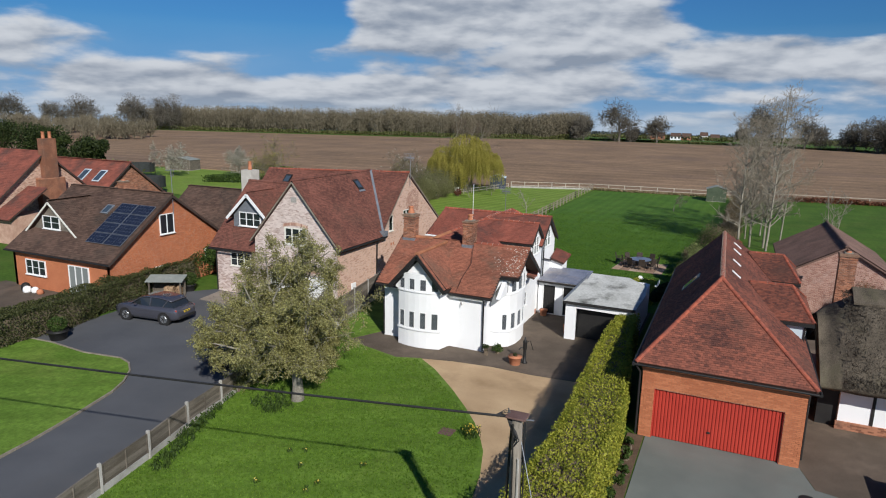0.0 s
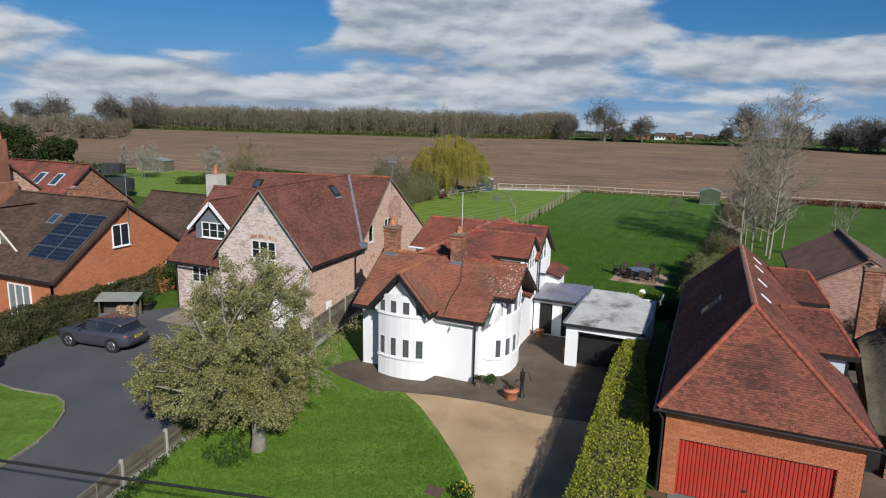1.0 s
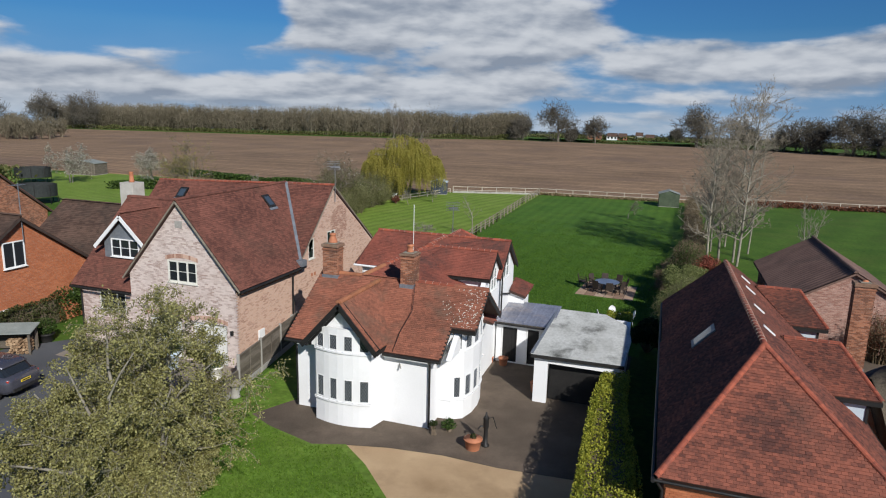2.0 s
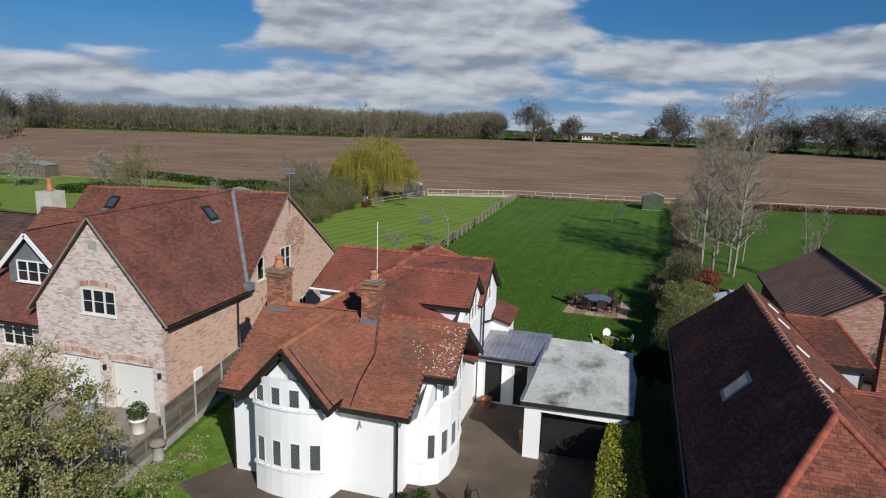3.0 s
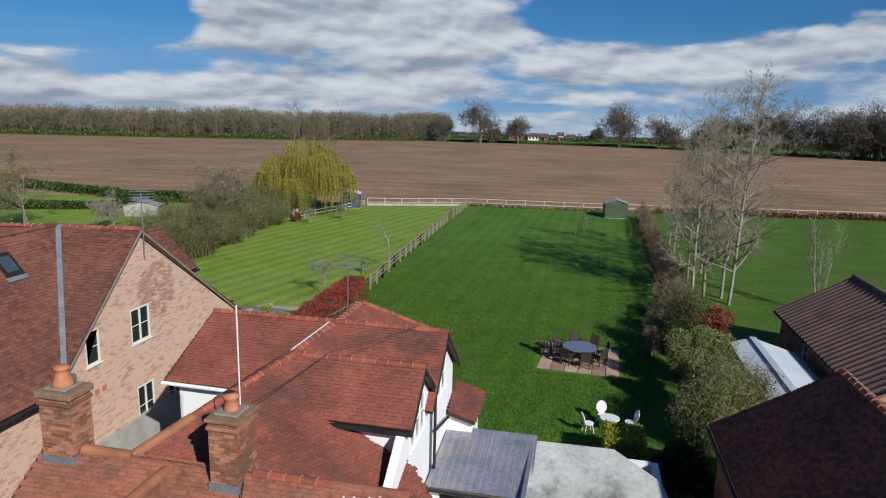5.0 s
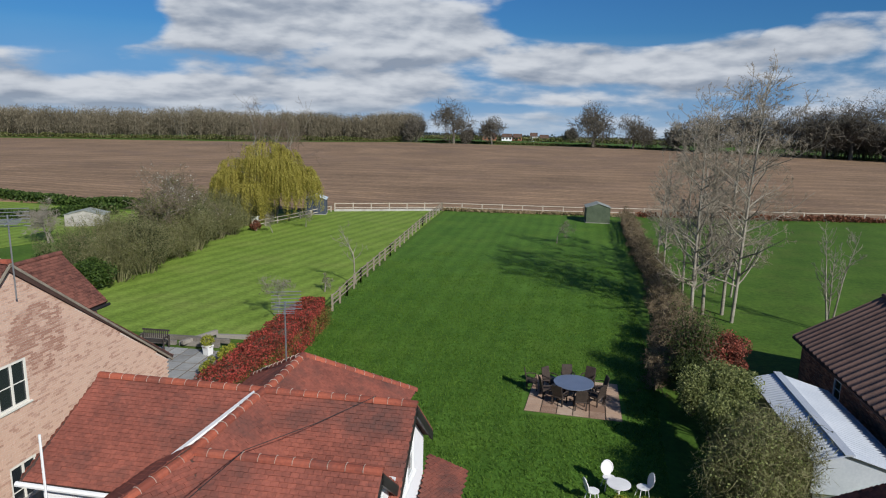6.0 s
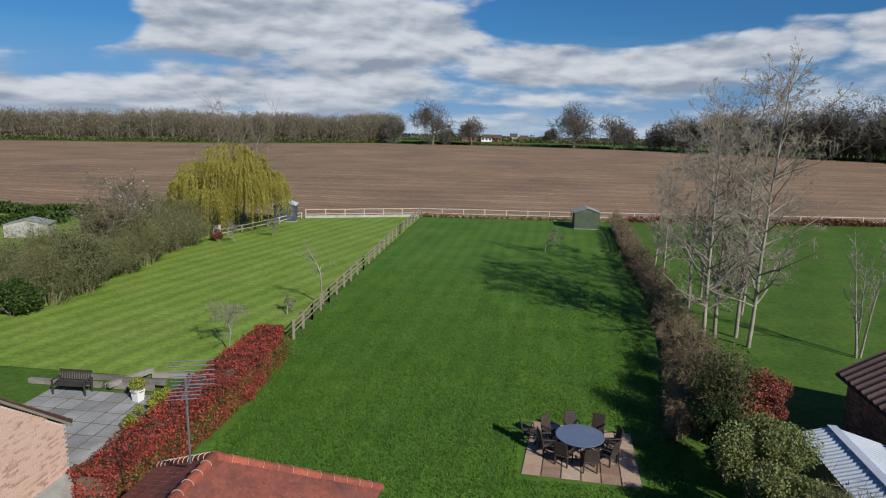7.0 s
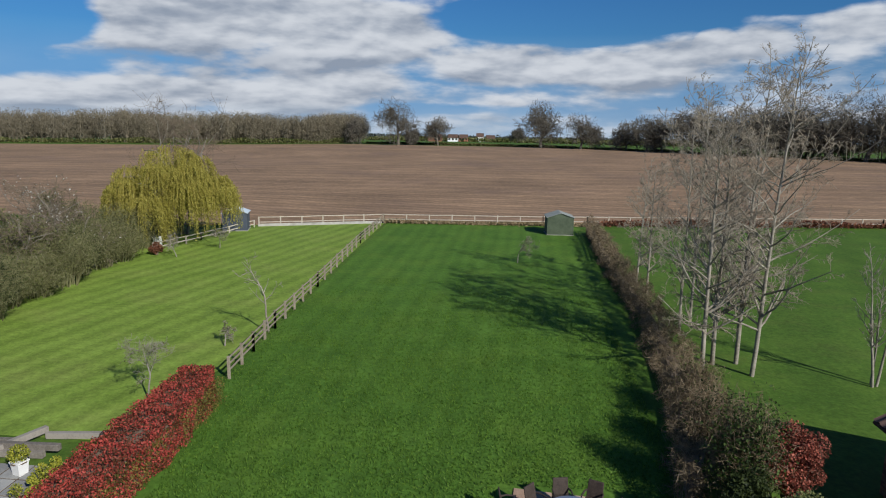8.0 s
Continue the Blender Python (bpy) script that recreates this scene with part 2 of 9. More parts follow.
BRICK_ORANGE = material("orange_brick", (0.38, 0.125, 0.056), (0.52, 0.19, 0.088), 0.9, 0.9, 0.2, 14.0, (0.40, 0.14, 0.07), 0.4, island=0.3, objrand=0.3)
BRICK_OLD = material("old_red_brick", (0.20, 0.085, 0.05), (0.42, 0.19, 0.11), 1.2, 0.9, 0.3, 14.0, (0.10, 0.07, 0.055), 0.6, island=0.7, objrand=0.6)
MORTAR = material("mortar", (0.36, 0.30, 0.24), (0.50, 0.43, 0.36), 1.5, 0.95, 0.2, 30.0)
MORTAR_PALE = material("pale_mortar", (0.56, 0.48, 0.41), (0.68, 0.60, 0.52), 1.5, 0.95, 0.2, 30.0)
FELT = material("roof_base", (0.05, 0.03, 0.025), (0.08, 0.045, 0.035), 1.0, 0.9, 0.1, 20.0)
LEAD = material("lead_flashing", (0.15, 0.165, 0.185), (0.26, 0.28, 0.305), 3.0, 0.5, 0.2, 18.0, metal=0.3)
STONE = material("weathered_stone", (0.17, 0.145, 0.11), (0.31, 0.27, 0.21), 3.0, 0.9, 0.4, 25.0)
TERRACOTTA = material("terracotta", (0.38, 0.14, 0.07), (0.52, 0.21, 0.11), 4.0, 0.8, 0.15, 20.0)
CONCRETE = material("concrete", (0.28, 0.265, 0.235), (0.46, 0.44, 0.40), 1.5, 0.9, 0.3, 25.0, (0.20, 0.18, 0.15), 0.5)
CONC_DARK = material("stained_concrete", (0.068, 0.052, 0.038), (0.155, 0.118, 0.086), 0.6, 0.9, 0.2, 30.0, (0.20, 0.15, 0.11), 0.7)
ROOF_CONC = material("mossy_cement_roof", (0.40, 0.40, 0.36), (0.66, 0.66, 0.62), 0.9, 0.9, 0.3, 8.0, (0.045, 0.046, 0.034), 1.0, stretch=(1.0, 0.55, 1.0))
TARMAC = material("tarmac", (0.070, 0.073, 0.080), (0.115, 0.118, 0.125), 0.4, 0.9, 0.35, 45.0, (0.11, 0.105, 0.10), 0.5)
TARMAC_GREEN = material("green_grey_tarmac", (0.12, 0.135, 0.12), (0.19, 0.205, 0.18), 0.6, 0.9, 0.3, 45.0, (0.16, 0.15, 0.13), 0.5)
GRAVEL = material("buff_gravel", (0.36, 0.235, 0.125), (0.60, 0.425, 0.25), 0.5, 0.95, 0.6, 60.0, (0.26, 0.165, 0.085), 0.6)
SOIL = material("ploughed_soil", (0.146, 0.094, 0.054), (0.315, 0.202, 0.117), 0.05, 0.95, 0.8, 1.6, (0.16, 0.105, 0.075), 0.6)
BARE = material("bare_earth", (0.07, 0.045, 0.03), (0.15, 0.10, 0.06), 1.0, 0.95, 0.5, 20.0)
GRASS = striped_lawn("meadow_grass", (0.042, 0.092, 0.012), (0.085, 0.150, 0.022), 6.0, 20, 0.12, (0.10, 0.125, 0.03))
LAWN = striped_lawn("rough_lawn", (0.046, 0.106, 0.013), (0.088, 0.175, 0.025), 1.4, 2, 0.16, (0.105, 0.175, 0.024))
MORTAR_WARM = material("orange_mortar", (0.30, 0.145, 0.085), (0.42, 0.22, 0.14), 1.5, 0.95, 0.2, 30.0)
LAWN_MOWN = striped_lawn("mown_lawn", (0.120, 0.190, 0.026), (0.200, 0.285, 0.050), 1.6, 15, 0.26, (0.21, 0.25, 0.06))
LAWN_FRONT = striped_lawn("front_lawn", (0.080, 0.150, 0.018), (0.142, 0.232, 0.036), 1.6, 60, 0.16, (0.19, 0.235, 0.05))
WOOD_FENCE = material("grey_brown_board", (0.095, 0.078, 0.058), (0.21, 0.18, 0.145), 1.2, 0.9, 0.3, 18.0, (0.07, 0.06, 0.05), 0.5, stretch=(1, 1, 4), objrand=0.3)
RAIL_BROWN = material("weathered_brown_rail", (0.19, 0.155, 0.11), (0.34, 0.29, 0.22), 2.0, 0.9, 0.2, 18.0)
RAIL = material("pale_weathered_rail", (0.36, 0.31, 0.24), (0.54, 0.48, 0.39), 2.0, 0.9, 0.2, 18.0)
BARK = material("grey_bark", (0.13, 0.115, 0.09), (0.30, 0.275, 0.225), 3.0, 0.9, 0.5, 14.0, (0.10, 0.11, 0.06), 0.5)
BARK_PALE = material("pale_bark", (0.17, 0.15, 0.115), (0.36, 0.325, 0.26), 1.5, 0.8, 0.4, 9.0, (0.14, 0.12, 0.09), 0.8)
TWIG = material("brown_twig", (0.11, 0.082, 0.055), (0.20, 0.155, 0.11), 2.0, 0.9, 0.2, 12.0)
TWIG_PALE = material("grey_twig", (0.21, 0.185, 0.145), (0.34, 0.305, 0.25), 2.0, 0.9, 0.2, 12.0)
TWIG_FAR = material("far_twig", (0.085, 0.075, 0.058), (0.155, 0.14, 0.11), 0.1, 0.95, 0.0, 2.0, island=0.5)
GLASS = glass_material("dark_window_glass", (0.02, 0.024, 0.028))
GLASS_LEADED = glass_material("leaded_window_glass", (0.05, 0.056, 0.06), 0.12)
GLASS_PALE = glass_material("net_curtained_glass", (0.20, 0.22, 0.21), 0.15)


# ---- geometry helpers ----
class Shape:
    """Collects vertices and faces in world coordinates."""

    def __init__(self):
        self.v, self.f = [], []

    def add(self, verts, faces):
        n = len(self.v)
        self.v += [tuple(p) for p in verts]
        self.f += [tuple(i + n for i in q) for q in faces]
        return self

    def box(self, x0, x1, y0, y1, z0, z1):
        return self.add([(x, y, z) for z in (z0, z1) for x, y in ((x0, y0), (x1, y0), (x1, y1), (x0, y1))],
                        [(3, 2, 1, 0), (4, 5, 6, 7), (0, 1, 5, 4), (1, 2, 6, 5), (2, 3, 7, 6), (3, 0, 4, 7)])

    def slab(self, pts, off):
        """A flat polygon pts thickened by the vector off."""
        n = len(pts)
        a = [Vector(p) for p in pts]
        b = [p + Vector(off) for p in a]
        return self.add(a + b, [tuple(range(n))[::-1], tuple(range(n, 2 * n))] + [(i, (i + 1) % n, n + (i + 1) % n, n + i) for i in range(n)])

    def beam(self, p, q, w, h, up=(0, 0, 1)):
        p, q = Vector(p), Vector(q)
        d = (q - p).normalized()
        s = d.cross(Vector(up))
        s = (s if s.length > 1e-4 else d.cross(Vector((1, 0, 0)))).normalized()
        u = s.cross(d)
        c = [e + s * a * w / 2 + u * b * h / 2 for e in (p, q) for a, b in ((-1, -1), (1, -1), (1, 1), (-1, 1))]
        return self.add(c, [(3, 2, 1, 0), (4, 5, 6, 7), (0, 1, 5, 4), (1, 2, 6, 5), (2, 3, 7, 6), (3, 0, 4, 7)])

    def tube(self, path, radii, sides=8, cap=True):
        path = [Vector(p) for p in path]
        if isinstance(radii, (int, float)):
            radii = [radii] * len(path)
        base, rings = len(self.v), len(path)
        ref = Vector((0.31, 0.17, 0.93))
        for i, p in enumerate(path):
            d = (path[min(i + 1, rings - 1)] - path[max(i - 1, 0)]).normalized()
            s = d.cross(ref if abs(d.dot(ref)) < 0.95 else Vector((1, 0, 0))).normalized()
            u = s.cross(d)
            for k in range(sides):
                a = 2 * math.pi * k / sides
                self.v.append(tuple(p + (s * math.cos(a) + u * math.sin(a)) * radii[i]))
        for i in range(rings - 1):
            for k in range(sides):
                k2 = (k + 1) % sides
                self.f.append((base + i * sides + k, base + i * sides + k2, base + (i + 1) * sides + k2, base + (i + 1) * sides + k))
        if cap:
            self.f.append(tuple(base + k for k in range(sides))[::-1])
            self.f.append(tuple(base + (rings - 1) * sides + k for k in range(sides)))
        return self

    def lathe(self, x, y, profile, sides=16):
        return self.tube([(x, y, z + 1e-4 * i) for i, (r, z) in enumerate(profile)], [r for r, z in profile], sides)


def mesh_of(name, verts, faces, mat, smooth=False):
    me = bpy.data.meshes.new(name)
    me.from_pydata([tuple(v) for v in verts], [], faces)
    me.materials.append(mat)
    if smooth:
        me.polygons.foreach_set("use_smooth", [True] * len(me.polygons))
    me.update()
    return me


def base_of(ob):
    p = Vector((0, 0, 0))
    while ob is not None:
        p += ob.location
        ob = ob.parent
    return p


def part(name, sh, mat, parent=None, label="", smooth=False, bevel=0.0, kind=""):
    """One mesh object, its shape given in world coordinates, under parent."""
    o = base_of(parent)
    verts = [(p[0] - o.x, p[1] - o.y, p[2] - o.z) for p in sh.v]
    ob = new(name, mesh_of(name, verts, sh.f, mat, smooth))
    ob.parent = parent
    if bevel:
        b = ob.modifiers.new("bevel", "BEVEL")
        b.width, b.segments, b.limit_method = bevel, 2, "ANGLE"
    return tagged(ob, label, kind=kind)


def thing(name, at, label, category, group="", kind=""):
    e = new(name)
    e.location, e.empty_display_size = at, 0.3
    return tagged(e, label, category, group, kind)


def inside(px, py, poly):
    """Which of the points (arrays) lie in the polygon."""
    res = np.zeros(px.shape, bool)
    n = len(poly)
    for i in range(n):
        (x0, y0), (x1, y1) = poly[i], poly[(i + 1) % n]
        if y0 == y1:
            continue
        hit = ((y0 > py) != (y1 > py)) & (px < (x1 - x0) * (py - y0) / (y1 - y0) + x0)
        res ^= hit
    return res


def plane_axes(pts):
    """Axes of a planar wall or slope: along (level), up the slope, outward."""
    pts = [Vector(p) for p in pts]
    n = Vector((0, 0, 0))
    for i in range(len(pts)):
        n += (pts[i] - pts[0]).cross(pts[(i + 1) % len(pts)] - pts[0])
    n.normalize()
    u = Vector((0, 0, 1)).cross(n).normalized()
    return u, n.cross(u).normalized(), n


PIECES = []


def pieces(name, pts, mat, parent, w, h, gap, thick, lift=0.0, tilt=0.0, jitter=0.004, holes=(), singles=0, near=None, label=""):
    """Courses of bricks or tiles on the planar polygon pts (outward side counter-clockwise). The nearest ones are objects of their own; the rest are one joined mesh."""
    u, v, n = plane_axes(pts)
    o = Vector(pts[0])
    flat = [((Vector(p) - o).dot(u), (Vector(p) - o).dot(v)) for p in pts]
    cut = [[((Vector(p) - o).dot(u), (Vector(p) - o).dot(v)) for p in hole] for hole in holes]
    us, vs = [a for a, b in flat], [b for a, b in flat]
    rng = np.random.default_rng(abs(int(pts[0][0] * 131 + pts[0][1] * 17 + len(pts) * 7)) + 5)
    rows = int((max(vs) - min(vs)) / h) + 1
    cols = int((max(us) - min(us)) / w) + 3
    ii, jj = np.meshgrid(np.arange(cols), np.arange(rows))
    cu = min(us) + (ii - 1 + 0.5 * (jj % 2)) * w + w / 2
    cv = min(vs) + jj * h + h / 2
    hw, hh = w / 2 - gap / 2, h / 2 - gap / 2
    left, right = cu - hw, cu + hw
    turns = [(flat[(i + 1) % len(flat)][0] - flat[i][0]) * (flat[(i + 2) % len(flat)][1] - flat[(i + 1) % len(flat)][1]) - (flat[(i + 1) % len(flat)][1] - flat[i][1]) * (flat[(i + 2) % len(flat)][0] - flat[(i + 1) % len(flat)][0]) for i in range(len(flat))]
    if min(turns) > -1e-6:
        # cut each course to the outline
        lo, hi = np.full(rows, 1e9), np.full(rows, -1e9)
        for r in range(rows):
            q = min(min(vs) + r * h + h / 2, max(vs) - 1e-4)
            for (a0, b0), (a1, b1) in zip(flat, flat[1:] + flat[:1]):
                if (b0 > q) != (b1 > q):
                    x = a0 + (a1 - a0) * (q - b0) / (b1 - b0)
                    lo[r], hi[r] = min(lo[r], x), max(hi[r], x)
        left, right = np.maximum(left, lo[jj]), np.minimum(right, hi[jj])
        ok = right - left > 0.03
    else:
        ok = inside(cu, cv, flat)
    for c in cut:
        u0, u1, v0, v1 = min(a for a, b in c), max(a for a, b in c), min(b for a, b in c), max(b for a, b in c)
        band = (cv > v0) & (cv < v1)
        right = np.where(band & (cu <= (u0 + u1) / 2), np.minimum(right, u0), right)
        left = np.where(band & (cu > (u0 + u1) / 2), np.maximum(left, u1), left)
    ok &= right - left > 0.03
    cv, left, right = cv[ok], left[ok], right[ok]
    cu, half = (left + right) / 2, (right - left) / 2
    k = len(cu)
    if not k:
        return
    cv = cv + rng.normal(0, jitter * 0.5, k)
    lf = lift + rng.normal(0, jitter, k)
    over = h * 0.35 if tilt else 0.0
    local = [(-hw, -hh, 0.0), (hw, -hh, 0.0), (hw, hh + over, 0.0), (-hw, hh + over, 0.0),
             (-hw, -hh, thick + tilt), (hw, -hh, thick + tilt), (hw, hh + over, thick), (-hw, hh + over, thick)]
    quads = [(4, 5, 6, 7), (0, 1, 5, 4), (1, 2, 6, 5), (3, 0, 4, 7), (2, 3, 7, 6)]
    U, V, W = np.array(u), np.array(v), np.array(n)
    O = np.array(o)
    centre = O + cu[:, None] * U + cv[:, None] * V + lf[:, None] * W
    own = np.zeros(k, bool)
    if singles:
        d = np.linalg.norm(centre - np.array(near), axis=1) + 1e6 * (half < hw - 1e-4)
        own[np.argsort(d)[:singles]] = True
        own &= half > hw - 1e-4
    rest, hr = centre[~own], half[~own] / hw
    skew = rng.normal(0, jitter * 0.6, len(rest))
    loc = np.array(local)
    allv = (rest[:, None, :] + (loc[None, :, 0] * hr[:, None])[:, :, None] * U + (loc[None, :, 1, None]) * V + (loc[None, :, 2, None] + skew[:, None, None] * (loc[None, :, 0, None] / hw)) * W).reshape(-1, 3)
    base = base_of(parent)
    allv = allv - np.array(base)
    if len(rest):
        idx = (np.array(quads)[None] + 8 * np.arange(len(rest))[:, None, None]).reshape(-1, 4)
        nm = "tiling" if name == "tile" else "brickwork"
        me = bpy.data.meshes.new(nm)
        me.from_pydata(allv.tolist(), [], idx.tolist())
        me.materials.append(mat)
        ob = new(nm, me)
        ob.parent = parent
        tagged(ob, label, kind="stuff")
    if singles:
        PIECES.append((name, local, quads, mat, parent, centre[own] - np.array(base), (u, v, n)))


def lay_single_pieces():
    """The pieces nearest to the flight line, each an object on a shared mesh."""
    for name, local, quads, mat, parent, centres, (u, v, n) in PIECES:
        me = mesh_of(name, local, quads, mat)
        turn = Matrix((u, v, n)).transposed().to_4x4()
        for c in centres:
            ob = new(name, me)
            ob.parent = parent
            ob.matrix_basis = Matrix.Translation(c) @ turn


def ridge(name, p, q, mat, parent, r=0.11, step=0.33):
    """Half-round ridge or hip tiles laid end to end, each lapping the next a little."""
    p, q = Vector(p), Vector(q)
    d = q - p
    n = max(1, round(d.length / step))
    d /= n
    s = d.normalized().cross(Vector((0, 0, 1))).normalized()
    up = s.cross(d.normalized())
    sh = Shape()
    for i in range(n):
        a, b = p + d * i, p + d * (i + 1.04)
        base = len(sh.v)
        for e, rr in ((a, r), (b, r * 0.93)):
            for k in range(7):
                t = math.pi * (k / 6) * 1.1 - 0.05 * math.pi
                sh.v.append(tuple(e + s * math.cos(t) * rr + up * (math.sin(t) * rr * 0.9 - 0.02)))
        sh.f += [(base + k, base + k + 1, base + 8 + k, base + 7 + k) for k in range(6)]
        sh.f.append(tuple(base + k for k in range(7)))
    if mat is RIDGE_RED and step > 0.2:
        joints = Shape()
        for i in range(1, n):
            c = p + d * i
            for k in range(6):
                t0, t1 = math.pi * k / 6, math.pi * (k + 1) / 6
                q = [c + s * math.cos(t) * r * 1.015 + up * (math.sin(t) * r * 0.915 - 0.017) for t in (t0, t1)]
                joints.beam(q[0], q[1], 0.012, 0.006, d)
        part("mortar_joint", joints, MORTAR, parent, kind="stuff")
    return part(name, sh, mat, parent, kind="stuff")


def slope(parent, pts, mat, w=0.165, h=0.10, singles=0, near=None, thick=0.13, base=None):
    """One roof slope: a solid base and courses of plain tiles on it. pts counter-clockwise from outside."""
    u, v, n = plane_axes(pts)
    mid = sum((Vector(p) for p in pts), Vector()) / len(pts)
    pts = [Vector(p) - n * (Vector(p) - mid).dot(n) for p in pts]
    sh = Shape().slab([p - n * 0.005 for p in pts], -n * thick)
    part("roof_slope", sh, base or FELT, parent)
    pieces("tile", pts, mat, parent, w, h, 0.006, 0.012, 0.002, 0.022, 0.0035, singles=singles, near=near)


def wall_panel(name, pts, mat, parent, holes=(), thick=0.22, label=""):
    """A planar wall with its openings cut through. pts counter-clockwise from outside; holes are planar rectangles (u0, u1, z0, z1) measured along the wall's level axis in world coordinates."""
    u, v, n = plane_axes(pts)
    o = Vector(pts[0])
    bm = bmesh.new()
    edges = []
    for loop in [list(pts)] + [list(h) for h in holes]:
        vs = [bm.verts.new(p) for p in loop]
        edges += [bm.edges.new((vs[i], vs[(i + 1) % len(vs)])) for i in range(len(vs))]
    bmesh.ops.triangle_fill(bm, use_beauty=True, use_dissolve=False, edges=edges, normal=n)
    ext = bmesh.ops.extrude_face_region(bm, geom=bm.faces[:])
    bmesh.ops.translate(bm, verts=[g for g in ext["geom"] if isinstance(g, bmesh.types.BMVert)], vec=-n * thick)
    bmesh.ops.recalc_face_normals(bm, faces=bm.faces[:])
    sh = Shape()
    bm.verts.index_update()
    sh.add([p.co.copy() for p in bm.verts], [[x.index for x in f.verts] for f in bm.faces])
    bm.free()
    return part(name, sh, mat, parent, label)


def rect(o, u, a, b, z0, z1):
    """A vertical rectangle on the line o + u * s, from s = a to b."""
    o, u = Vector(o), Vector(u)
    return [Vector((*(o + u * s).xy, z)) for s, z in ((a, z0), (b, z0), (b, z1), (a, z1))]


def window(parent, o, u, a, b, z0, z1, lights=2, bars=(0, 1), mat=None, glass=None, lattice=0.0, depth=0.09, sill=True, fw=0.055, name="window"):
    """A framed window set in its opening: lights side by side, glazing bars (upright, level) in each, or a diagonal lead lattice."""
    o, u = Vector(o), Vector(u).normalized()
    n = u.cross(Vector((0, 0, 1))).normalized()
    mat, glass = mat or PAINT, glass or GLASS

    def bar(s0, s1, za, zb, out, deep):
        c = []
        for k in (out - deep, out):
            for s, z in ((s0, za), (s1, za), (s1, zb), (s0, zb)):
                p = o + u * s + n * k
                c.append((p.x, p.y, z))
        return c, [(3, 2, 1, 0), (4, 5, 6, 7), (0, 1, 5, 4), (1, 2, 6, 5), (2, 3, 7, 6), (3, 0, 4, 7)]

    fr = Shape()
    ring = []
    for k in (0.01, 0.01 - depth):
        for e in (0.0, fw):
            for q, z in ((a + e, z0 + e), (b - e, z0 + e), (b - e, z1 - e), (a + e, z1 - e)):
                c = o + u * q + n * k
                ring.append((c.x, c.y, z))
    faces = []
    for k in range(4):
        m = (k + 1) % 4
        faces += [(k, m, 4 + m, 4 + k), (8 + m, 8 + k, 12 + k, 12 + m), (m, k, 8 + k, 8 + m), (4 + k, 4 + m, 12 + m, 12 + k)]
    fr.add(ring, faces)
    wd = (b - a) / lights
    frame_ob = part(name, fr, mat, parent)
    for i in range(1, lights):
        part("mullion", Shape().add(*bar(a + wd * i - fw / 2, a + wd * i + fw / 2, z0 + fw, z1 - fw, 0.006, depth)), mat, frame_ob)
    for i in range(lights):
        s0, s1 = a + wd * i + fw * 0.5, a + wd * (i + 1) - fw * 0.5
        part("pane", Shape().add(*bar(s0, s1, z0 + fw, z1 - fw, -0.035, 0.006)), glass, frame_ob)
        gb = Shape()
        if lattice:
            h, w = z1 - z0 - 2 * fw, s1 - s0
            cx, cz = (s0 + s1) / 2, (z0 + z1) / 2
            k = -6
            ar = 1.5
            while k <= 6:
                for sg in (1, -1):
                    pts = []
                    for tt in np.linspace(-3, 3, 121):
                        s, z = cx + tt * lattice + k * lattice, cz + sg * tt * lattice * ar
                        if s0 <= s <= s1 and z0 + fw <= z <= z1 - fw:
                            pts.append((s, z))
                    if len(pts) > 1:
                        p = [o + u * s + n * -0.030 for s, z in (pts[0], pts[-1])]
                        gb.beam((p[0].x, p[0].y, pts[0][1]), (p[1].x, p[1].y, pts[-1][1]), 0.012, 0.012, n)
                k += 1
            gm = LEAD
        else:
            for j in range(1, bars[0] + 1):
                s = s0 + (s1 - s0) * j / (bars[0] + 1)
                gb.add(*bar(s - 0.013, s + 0.013, z0 + fw, z1 - fw, -0.02, 0.03))
            for j in range(1, bars[1] + 1):
                z = z0 + (z1 - z0) * j / (bars[1] + 1)
                gb.add(*bar(s0, s1, z - 0.013, z + 0.013, -0.018, 0.03))
            gm = mat
        if gb.v:
            part("lead_lattice" if lattice else "glazing_bar", gb, gm, frame_ob)
    if sill:
        part("sill", Shape().add(*bar(a - 0.06, b + 0.06, z0 - 0.05, z0 - 0.004, 0.07, 0.12)), mat, frame_ob)
    return frame_ob


# ---- foliage and trees ----
def leaves(name, centres, size, mat, parent=None, seed=1, droop=0.0, label="", long=1.6, kind="", clip=None):
    """Many small leaves, one folded blade at each centre."""
    rng = np.random.default_rng(seed)
    c = np.asarray(centres, float)
    if not len(c):
        return None
    k = len(c)
    a = rng.normal(size=(k, 3))
    a[:, 2] -= droop
    a /= np.linalg.norm(a, axis=1)[:, None]
    b = rng.normal(size=(k, 3))
    b -= (b * a).sum(1)[:, None] * a
    b /= np.linalg.norm(b, axis=1)[:, None]
    s = size * rng.uniform(0.6, 1.35, k)[:, None]
    v = np.stack([c - a * s * long / 2, c + b * s * 0.5, c + a * s * long / 2, c - b * s * 0.5], 1).reshape(-1, 3)
    v -= np.array(base_of(parent))
    f = (np.arange(4)[None] + 4 * np.arange(k)[:, None])
    me = bpy.data.meshes.new(name)
    me.from_pydata(v.tolist(), [], f.tolist())
    me.materials.append(mat)
    ob = new(name, me)
    ob.parent = parent
    return tagged(ob, label, kind=kind)


